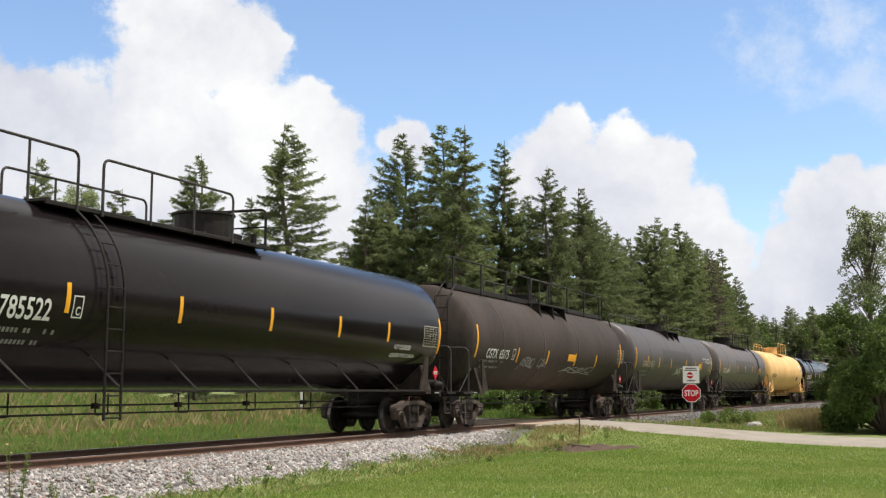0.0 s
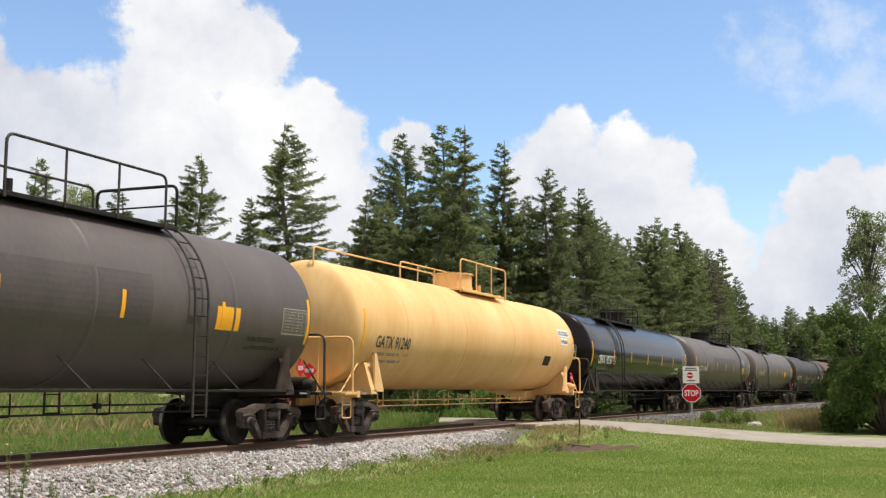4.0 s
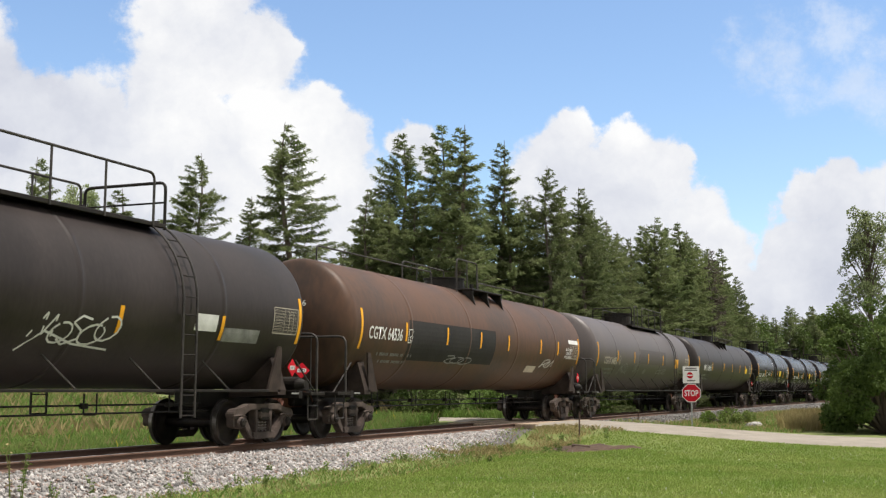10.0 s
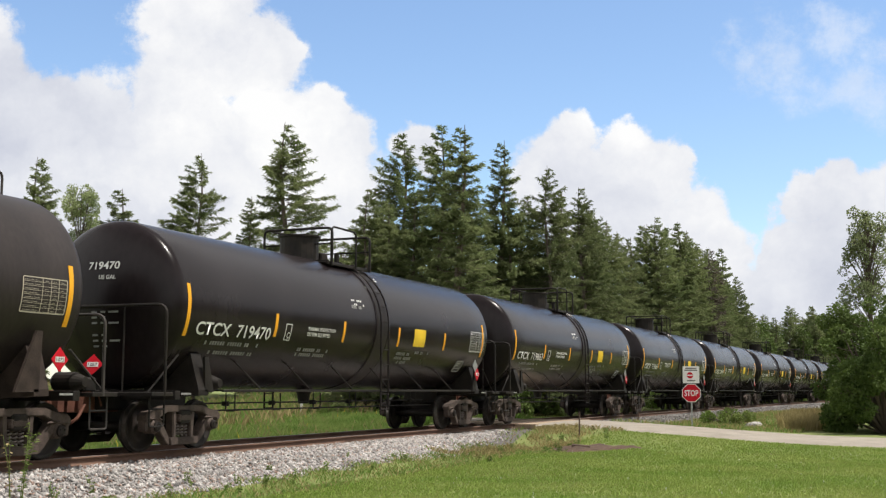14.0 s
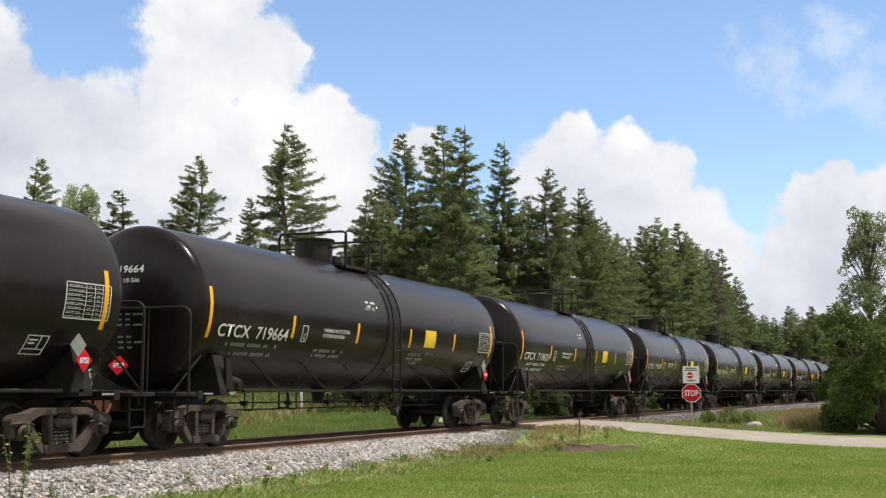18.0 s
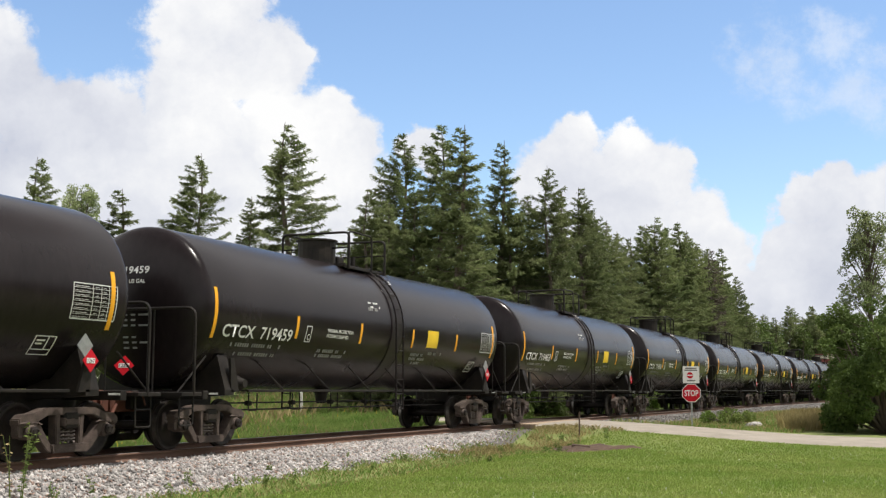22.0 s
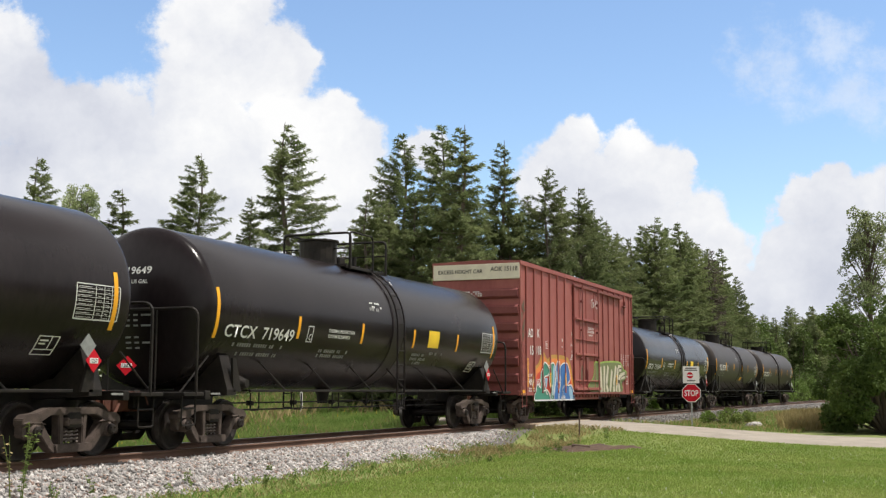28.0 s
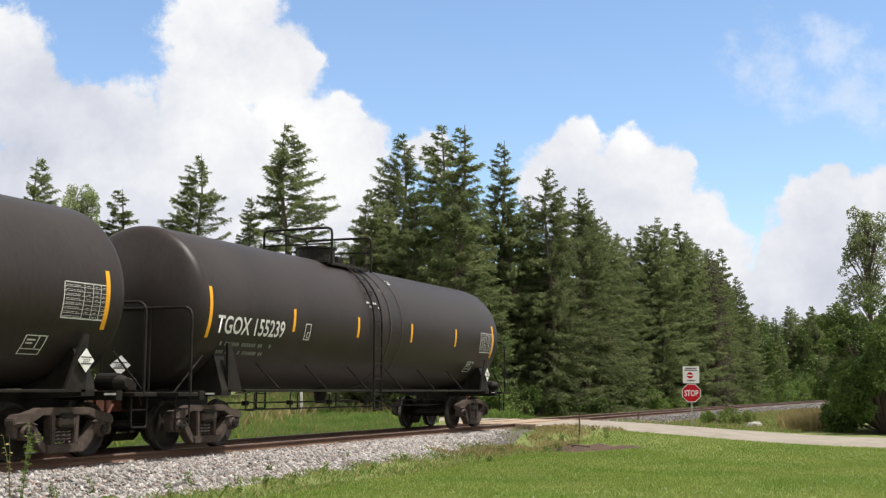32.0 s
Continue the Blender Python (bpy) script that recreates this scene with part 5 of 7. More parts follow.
def tank_car(spec):
    """A tank wagon from its measures. Local y runs towards the train's rear, x towards the camera."""
    L, R, zc, key = spec["length"], spec["R"], spec["zc"], spec["key"]
    half, head = L / 2 - 0.76, 0.56
    tc = L / 2 - 2.0
    body, gear = M[spec["paint"]], M[spec.get("gear", "frame")]
    car = tagged(new("tank_car"), spec["label"], "tank wagon", "wagons of the passing freight train")
    tank = piece("tank", shared("tank:%s" % key, shell_build(R, half, zc, head, spec.get("seams", ()))), body, car)
    # sills, saddles and end platforms
    for s in (-1, 1):
        bm = bmesh.new()
        box(bm, (0, s * (L / 2 - 1.9), 0.93), (0.62, 2.6, 0.36), 0.03)
        part("stub_sill", bm, gear, car)
    for s in (-1, 1):
        bm = bmesh.new()
        for x in (-1, 1):
            prism(bm, [(x * 0.3, 0.95), (x * (R - 0.05), 1.02), (x * (R - 0.05), 1.12), (x * (R * 0.84), zc - R * 0.58), (x * R * 0.5, zc - R * 0.9), (x * 0.3, 1.25)][::x], s * tc - 0.16, s * tc + 0.16, "y")
            w, top = (0.34, 0.62) if spec.get("modern") else (0.56, 0.44)
            prism(bm, [(s * (tc - w), 1.08), (s * (tc - 0.06), 1.08), (s * (tc - 0.02), zc - R * top), (s * (tc - 0.14), zc - R * top)][::s], x * (R - 0.10), x * (R - 0.05), "x")
        part("saddle", bm, M[spec.get("saddle", "frame")], car, "")
        bm = bmesh.new()
        box(bm, (0, s * (L / 2 - 0.62), 1.04), (2 * R + 0.1, 0.62, 0.07), 0.01)
        box(bm, (0, s * (L / 2 - 1.2), 1.02), (2 * R - 0.1, 0.16, 0.16), 0.01)
        part("end_platform", bm, gear, car)
        for x in (-1, 1):
            rail_m = M[spec.get("rails", "frame")]
            bm = bmesh.new()
            tube(bm, hoop(x * (R - 0.08), s * (L / 2 - 0.42), s * (L / 2 - 0.84), 1.02, 0.48, 0.05), 0.016, 6)
            tube(bm, [(x * (R - 0.08), s * (L / 2 - 0.42), 0.78), (x * (R - 0.08), s * (L / 2 - 0.84), 0.78)], 0.016, 6)
            part("step", bm, rail_m, car)
            bm = bmesh.new()
            tube(bm, [(x * (R - 0.14), s * (L / 2 - 0.42), 1.06), (x * (R - 0.14), s * (L / 2 - 1.3), 1.75)], 0.018, 6)
            part("brace", bm, rail_m, car)
        bm = bmesh.new()
        ye, zh = s * (L / 2 - 0.68), spec.get("hoop", 2.34)
        tube(bm, bend([(-0.04 - R, ye, 1.02), (-0.04 - R, ye, zh), (R + 0.04, ye, zh), (R + 0.04, ye, 1.02)], 0.2), 0.028, 8)
        for x in (-0.7, 0.7):
            tube(bm, [(x, ye, 1.02), (x, ye, zh)], 0.016, 6)
        part("end_handrail", bm, M[spec.get("rails", "frame")], car)
        cp = piece("coupler", shared("coupler", coupler_build), M["coupler_red"], car)
        cp.matrix_basis = pose(0, s * L / 2, 0, 0, 0, 0 if s > 0 else 180)
        bogie(car, s * tc, s < 0)
    # brake gear at the leading end
    bm = bmesh.new()
    lathe(bm, [(-0.30, 0), (-0.30, 0.13), (-0.26, 0.16), (0.1, 0.16), (0.3, 0.08), (0.3, 0)], 16, "x", (R - 0.35, -(tc - 0.55) if spec.get("modern") else L / 2 - 1.0, 1.24))
    box(bm, (R - 0.5, -(tc - 0.2) if spec.get("modern") else L / 2 - 0.62, 1.2), (0.5, 0.3, 0.24), 0.03)
    part("brake_cylinder", bm, gear, car, "grimy brake cylinder with its valve")
    # side rail on its struts
    if spec.get("side_rail", True):
        for x in (-1, 1):
            bm = bmesh.new()
            box(bm, (x * (R - 0.02), 0, 1.10), (0.05, 2 * (tc - 0.6), 0.05), 0.008)
            part("side_rail", bm, gear, car)
            for k in range(spec.get("struts", 6)):
                y = -(tc - 2.0) + 2 * (tc - 2.0) * k / (spec.get("struts", 6) - 1)
                bm = bmesh.new()
                tube(bm, [(x * (R - 0.02), y, 1.10), (x * R * math.cos(0.72), y - 0.42, zc - R * math.sin(0.72))], 0.018, 6)
                part("strut", bm, M[spec.get("rails", "frame")], car)
    # brake rods hanging under the tank
    bm = bmesh.new()
    for x, z in ((0.35, 0.84), (0.55, 0.70)):
        tube(bm, [(x, -(tc - 1.2), z), (x, tc - 1.2, z)], 0.018, 6)
    part("brake_rod", bm, gear, car)
    for k in range(6):
        y = -(tc - 2.4) + 2 * (tc - 2.4) * k / 5
        bm = bmesh.new()
        tube(bm, bend([(0.45, y, 1.05), (0.45, y, 0.68), (0.45, y + 0.34, 0.68), (0.45, y + 0.34, 1.05)], 0.03), 0.016, 6)
        part("rod_hanger", bm, gear, car)
        bm = bmesh.new()
        box(bm, (0.40, y + 0.06, 0.83), (0.16, 0.10, 0.10), 0.02)
        part("rod_guide", bm, gear, car)
    if spec.get("valve", True):
        bm = bmesh.new()
        lathe(bm, [(zc - R - 0.34, 0), (zc - R - 0.34, 0.12), (zc - R - 0.1, 0.16), (zc - R + 0.1, 0.30), (zc - R + 0.1, 0)], 14, "z", (0, spec.get("valve_y", -0.6), 0))
        part("bottom_outlet", bm, gear, car)
    # top: manway or valve bonnet, platform, railing, ladder
    p0, p1, man = spec["platform"][0], spec["platform"][1], spec["manway"]
    ztop = zc + R
    bm = bmesh.new()
    if spec.get("gussets"):
        box(bm, (0, (p0 + p1) / 2, ztop - 0.10), (2.35, p1 - p0, 0.05), 0.01)
        for k in range(3):
            y = p0 + 0.1 + (p1 - p0 - 0.2) * k / 2
            for x in (-1, 1):
                prism(bm, [(x * 1.16, ztop - 0.12), (x * 1.16, ztop - 0.30), (x * R * math.cos(0.66), zc + R * math.sin(0.66)), (x * R * math.cos(0.86), zc + R * math.sin(0.86)), (x * 0.75, ztop - 0.12)][::x], y - 0.03, y + 0.03, "y")
    else:
        w = 0.66 if "crude" in key else 0.78
        for x in (-w, w):
            box(bm, (x, (p0 + p1) / 2, ztop - 0.13), (w * 0.64, p1 - p0, 0.03), 0.008)
            box(bm, (x * 1.30, (p0 + p1) / 2, ztop - 0.15), (0.05, p1 - p0, 0.08), 0.01)
        for k in range(4):
            y = p0 + 0.15 + (p1 - p0 - 0.3) * k / 3
            box(bm, (0, y, ztop - 0.10), (2.5 * w, 0.07, 0.07), 0.01)
    part("top_platform", bm, gear, car, "black steel walkway on top")
    bm = bmesh.new()
    lathe(bm, [(-0.30, 0.0), (-0.30, spec["man_r"]), (spec["man_h"] - 0.05, spec["man_r"]), (spec["man_h"] - 0.04, spec["man_r"] + 0.05), (spec["man_h"], spec["man_r"] + 0.05), (spec["man_h"] + 0.02, spec["man_r"] * 0.5), (spec["man_h"] + 0.02, 0)], 20, "z", (0, man, ztop))
    part("manway", bm, body if spec["paint"] == "yellow_tank" else gear, car, "round manway housing with a lid")
    bm = bmesh.new()
    box(bm, (0.1, man + spec["man_r"] + 0.32, ztop + 0.05), (0.34, 0.34, 0.3), 0.03)
    part("valve_box", bm, gear, car)
    bm = bmesh.new()
    tube(bm, [(0.35, man + spec["man_r"] + 0.8, ztop - 0.05), (0.35, man + spec["man_r"] + 0.8, ztop + 0.24)], 0.07, 10)
    part("relief_valve", bm, gear, car)
    zr = ztop + spec.get("rail_h", 0.78)
    for y0, y1, x in spec["handrails"]:
        bm = bmesh.new()
        tube(bm, bend([(x, y0, ztop - 0.22), (x, y0, zr), (x, y1, zr), (x, y1, ztop - 0.22)], 0.16), 0.026, 8)
        n = int(abs(y1 - y0) / 1.5)
        for k in range(1, n + 1):
            y = y0 + (y1 - y0) * k / (n + 1)
            tube(bm, [(x, y, ztop - 0.2), (x, y, zr)], 0.022, 6)
        part("top_handrail", bm, M[spec.get("rails", "frame")], car)
    if spec.get("gangway"):
        y0, y1, x, z = spec["gangway"]
        bm = bmesh.new()
        box(bm, (0.30, (y0 + y1) / 2, ztop + 0.03), (0.72, y1 - y0, 0.05), 0.01)
        box(bm, (0.66, (y0 + y1) / 2, ztop - 0.03), (0.04, y1 - y0, 0.16), 0.01)
        part("gangway", bm, gear, car, "long steel gangway along the tank's top")
        bm = bmesh.new()
        tube(bm, bend([(x + 0.08, y0, ztop - 0.05), (x + 0.08, y0, ztop + z), (x + 0.08, y1, ztop + z), (x + 0.08, y1, ztop - 0.05)], 0.25), 0.028, 8)
        part("gangway_rail", bm, gear, car)
        for k in range(8):
            bm = bmesh.new()
            box(bm, (x + 0.08, y0 + 0.45 + (y1 - y0 - 0.9) * k / 7, ztop + z / 2 - 0.08), (0.05, 0.085, z + 0.14), 0.008)
            part("rail_post", bm, gear, car)
    if spec.get("end_ladders"):
        for s in (-1, 1):
            x, y = spec["end_ladders"], s * (half + 0.10)
            bm = bmesh.new()
            for d in (-0.21, 0.21):
                tube(bm, bend([(x + d, y, 1.05), (x + d, y, ztop - 0.45), (x + d, s * (half - 0.55), ztop + 0.02)], 0.25), 0.026, 6)
            for z in np.arange(1.35, ztop - 0.4, 0.36):
                tube(bm, [(x - 0.21, y, z), (x + 0.21, y, z)], 0.016, 6)
            part("end_ladder", bm, gear, car, "steel ladder up the tank's end")
    for y in spec.get("cross_rails", ()):
        bm = bmesh.new()
        tube(bm, bend([(-0.95, y, ztop - 0.22), (-0.95, y, ztop + 0.70), (0.92, y, ztop + 0.70), (0.92, y, ztop - 0.20)], 0.14), 0.03, 8)
        tube(bm, [(-0.95, y, ztop + 0.32), (0.92, y, ztop + 0.32)], 0.018, 6)
        part("cross_handrail", bm, M["frame"], car)
    for y0, y1, x, z in spec.get("grab_wires", ()):
        bm = bmesh.new()
        tube(bm, bend([(x, y0, ztop - 0.2), (x, y0, ztop + z), (x, y1, ztop + z), (x, y1, ztop - 0.2)], 0.12), 0.022, 6)
        part("long_grab_rail", bm, M[spec.get("rails", "frame")], car)
    if spec.get("band"):
        b0, b1 = spec["band"]
        for nm, c0, c1, d in (("jacket_band", b0 + 0.05, b1 - 0.05, 0.006), ("band_edge", b0, b0 + 0.05, 0.014), ("band_edge", b1 - 0.05, b1, 0.014)):
            bm = bmesh.new()
            prof = [(c0, R - 0.02), (c0, R + d), (c1, R + d), (c1, R - 0.02)]
            lathe(bm, prof, 72, "y", (0, 0, zc))
            part(nm, bm, M["black_dull"] if nm == "jacket_band" else body, car, "dull band round the tank behind the ladder" if nm == "jacket_band" else "")
    if spec.get("ladder") is not None:
        reach = spec.get("ladder_off", 0.12)
        for side in (0, 180):
            lad = piece("side_ladder", shared("side_ladder:%s" % key, ladder_round(R, zc, 0, 0, R * 1.12, off=reach)), M[spec.get("ladder_paint", spec.get("rails", "frame"))], car)
            lad.matrix_basis = pose(0, spec["ladder"], 0, 0, 0, side)
            spots = [(R + reach, z) for z in np.arange(0.66, zc, 0.36)] + [((R + reach) * math.cos(a), zc + (R + reach) * math.sin(a)) for a in np.arange(0.05, 1.12, 0.36 / R)]
            for x, z in spots:
                r = piece("rung", shared("rung", rung_build), lad.data.materials[0], lad)
                r.matrix_basis = pose(float(x), 0, float(z))
    # markings
    for y in spec["bars"]:
        s = spec.get("bar_s", -0.15)
        wrapped("reflector_strip", [(y - 0.05, y + 0.05, s - 0.24, s + 0.24)], R, zc, M["yellow_mark"], car, "yellow reflective strip", 0.008)
    for y in spec["end_bars"]:
        wrapped("reflector_strip", [(y - 0.05, y + 0.05, -0.62, 0.36)], R, zc, M["yellow_mark"], car, "long yellow reflective strip", 0.008)
    ink = M[spec.get("ink", "white_mark")]
    for body_text, y0, w, s, h in spec["writing"]:
        whole = float(lettering(body_text)[0][:, 0].max())
        for word in body_text.split():
            own = float(lettering(word)[0][:, 0].max())
            start = 0.0 if body_text.startswith(word) else whole - own
            stencil(word, y0 + w * start / whole, w * own / whole, s, h, R, zc, ink, car, label="stencilled reporting mark")
    for body_text, y0, w, s, h in spec.get("notes", ()):
        stencil(body_text, y0, w, s, h, R, zc, M[spec.get("note_ink", "cream_mark")], car, label="small stencilled note")
    if spec.get("plate") is not None:
        y, s = spec["plate"], spec.get("plate_s", -0.32)
        t = 0.02
        wrapped("plate_mark", [(y - 0.12, y + 0.12, s + 0.18 - t, s + 0.18), (y - 0.12, y + 0.12, s - 0.18, s - 0.18 + t), (y - 0.12, y - 0.12 + t, s - 0.18, s + 0.18), (y + 0.12 - t, y + 0.12, s - 0.18, s + 0.18)], R, zc, ink, car, "small boxed letter mark", 0.006)
        stencil("C", y - 0.05, 0.10, s - 0.06, 0.14, R, zc, ink, car)
    for y0, y1, s, tone in [(*q, "grey_mark") for q in spec.get("lines", ())] + [(*q, "white_mark") for q in spec.get("white_lines", ())]:
        n, tall = max(4, int((y1 - y0) / 0.085)), 0.024 if tone == "white_mark" else 0.04
        cells = []
        for k in range(n):
            a = y0 + (y1 - y0) * k / n
            if (k + int(s * 50)) % 7 not in (0, 3 + k % 3):
                cells.append((a, a + 0.055, s - tall, s + tall))
        tagged(wrapped("small_writing", cells, R, zc, M[tone], car, "small white stencil lines" if tone == "white_mark" else "small faded stencil lines", 0.005), kind="stuff")
    for y0, y1, s0, s1 in spec.get("tables", ()):
        rows, n = [], 8
        for k in range(n):
            a = s0 + (s1 - s0) * (k + 0.3) / n
            rows.append((y0, y1, a - (s1 - s0) / n * 0.24, a - (s1 - s0) / n * 0.24 + 0.006))
            cols = [(0.03, 0.34), (0.49, 0.57), (0.68, 0.75), (0.86, 0.93)] if k % 3 else [(0.03, 0.22), (0.25, 0.38), (0.67, 0.77)]
            rows += [(y0 + (y1 - y0) * c0, y0 + (y1 - y0) * c1, a + 0.008, a + (s1 - s0) / n * 0.20) for c0, c1 in cols]
        rows += [(y0 + (y1 - y0) * c, y0 + (y1 - y0) * c + 0.008, s0, s1) for c in (0.43, 0.63, 0.81)]
        rows += [(y0, y1, s1, s1 + 0.015), (y0, y1, s0 - 0.015, s0), (y0 - 0.015, y0, s0, s1), (y1, y1 + 0.015, s0, s1)]
        wrapped("test_table", rows, R, zc, M[spec.get("table_ink", "cream_mark")], car, "boxed table of test dates", 0.005)
    for y0, y1, s0, s1 in spec.get("frames", ()):
        e, ym = 0.018, y0 + (y1 - y0) * 0.62
        wrapped("stencil_frame", [(y0, y1, s1 - e, s1), (y0, y1, s0, s0 + e), (y0, y0 + e, s0, s1), (y1 - e, y1, s0, s1), (y0, y1, s0 + 0.10, s0 + 0.10 + e), (ym, ym + e, s0 + 0.10, s1), (y0 + 0.06, ym - 0.05, s1 - 0.10, s1 - 0.07), (y0 + 0.06, ym - 0.09, s1 - 0.16, s1 - 0.13)],
                R, zc, ink, car, "white boxed inspection stencil", 0.006)
    for y0, y1, s0, s1, m, nm in spec.get("panels", ()):
        wrapped(nm, [(y0, y1, s0, s1)], R, zc, M[m], car, "", 0.004)
    if spec.get("head_text"):
        for body_text, x0, w, z, h in spec["head_text"]:
            Vt, Ft = lettering(body_text)
            X, Z = x0 + Vt[:, 0] / Vt[:, 0].max() * w, z + (Vt[:, 1] - 0.5) * h
            back = np.array([head_depth(q, R, head) for q in np.hypot(X, Z - zc)])
            piece("lettering", soup("lettering", np.stack([X, -half + back - 0.02, Z], 1), Ft, ink), None, car)
    if spec.get("modern"):
        bm = bmesh.new()
        for row in range(6):
            for c0, c1 in ((-0.10, 0.02), (0.10, 0.20), (0.26, 0.48))[: 3 - row % 2]:
                z, x = 2.52 - 0.10 * row - (0.12 if row > 2 else 0.0), (c0 + c1) / 2
                box(bm, (x, -half + head_depth(math.hypot(x, z - zc), R, head) - 0.012, z), (c1 - c0, 0.006, 0.035))
        tagged(part("small_writing", bm, M["grey_mark"], car, "small stencil lines on the tank's end"), kind="stuff")
    for tone, y0, y1, s0, s1, loops, seed in spec.get("scrawl", ()):
        rg = random.Random(seed)
        bm = bmesh.new()
        lines, n = [], max(3, loops // 3)
        for k in range(n):
            # one hand-drawn letter in its slanted cell
            y, w, h = y0 + (y1 - y0) * k / n, (y1 - y0) / n, (s1 - s0) * rg.uniform(0.65, 1.0)
            base = s0 + rg.uniform(0, 0.2) * (s1 - s0)
            form = rg.choice(("ring", "zig", "peak", "hook", "ring"))
            if form == "ring":
                pts = [(0.5 + 0.45 * math.cos(q), 0.5 + 0.45 * math.sin(q)) for q in (j * 0.55 + 1.2 for j in range(12))]
            elif form == "zig":
                pts = [(0.0, 0.1), (0.25, 0.95), (0.45, 0.15), (0.7, 1.0), (0.95, 0.05)]
            elif form == "peak":
                pts = [(-0.1, 0.0), (0.45, 1.1), (0.8, -0.1), (0.55, 0.4), (0.1, 0.35)]
            else:
                pts = [(0.85, 0.9), (0.4, 1.0), (0.2, 0.75), (0.65, 0.5), (0.75, 0.2), (0.3, -0.05), (-0.05, 0.15)]
            wide, flip = w * rg.uniform(1.3, 1.9), rg.choice((-1, 1))
            lines.append([(y + w / 2 + wide * (flip * (p - 0.5) + 0.35 * (q - 0.5)), base + h * q) for p, q in pts])
        if loops > 10:
            lines.append([(y0 - 0.25, s0 - 0.12), (y0 + 0.2, s0 + 0.25), ((y0 + y1) / 2, s0 + 0.05), (y1, s0 - 0.03)])
        for (a, b), (c, d) in (pair for line in lines for pair in zip(line, line[1:])):
            k = math.hypot(c - a, d - b) or 1
            w = 0.013 + 0.003 * loops / 8
            q, e = -(d - b) / k * w, (c - a) / k * w
            vs = []
            for yy, ss in ((a + q, b + e), (a - q, b - e), (c - q, d - e), (c + q, d + e)):
                vs.append(bm.verts.new(((R + 0.009) * math.cos(ss / R), yy, zc + (R + 0.009) * math.sin(ss / R))))
            bm.faces.new(vs)
        part("graffiti", bm, GRAFFITI[tone], car, "sprayed %s scrawl" % tone)
    num, white = spec["hazard"]
    back = 0.45 if "crude" in key else 0.0
    placard(car, Matrix.Translation((R + 0.02, tc + 0.30 - back, 1.58)) @ FACE_X, num, white)
    if spec.get("modern"):
        bm = bmesh.new()
        prism(bm, [(0, -0.19), (0.19, 0), (0, 0.19), (-0.19, 0)], -0.012, 0.0, "z")
        d = part("placard_holder", bm, M["galv"], car, "empty grey placard holder")
        d.matrix_basis = Matrix.Translation((R + 0.015, tc + 0.16 - back, 1.82)) @ FACE_X
    if spec.get("front_placard", True):
        placard(car, Matrix.Translation((R - 0.95 - back * 0.8, -(L / 2 - 0.40), 1.56)) @ Matrix.Rotation(radians(20), 4, "Z") @ FACE_END @ Matrix.Rotation(radians(-14), 4, "X"), num, white)
    bm = bmesh.new()
    for s in (-1, 1):
        box(bm, (R - 0.05, s * (tc + 0.55), 1.045), (0.012, 0.30, 0.035))
    part("sill_label", bm, M["grey_mark"], car, "white stencilled label on the sill")
    return car


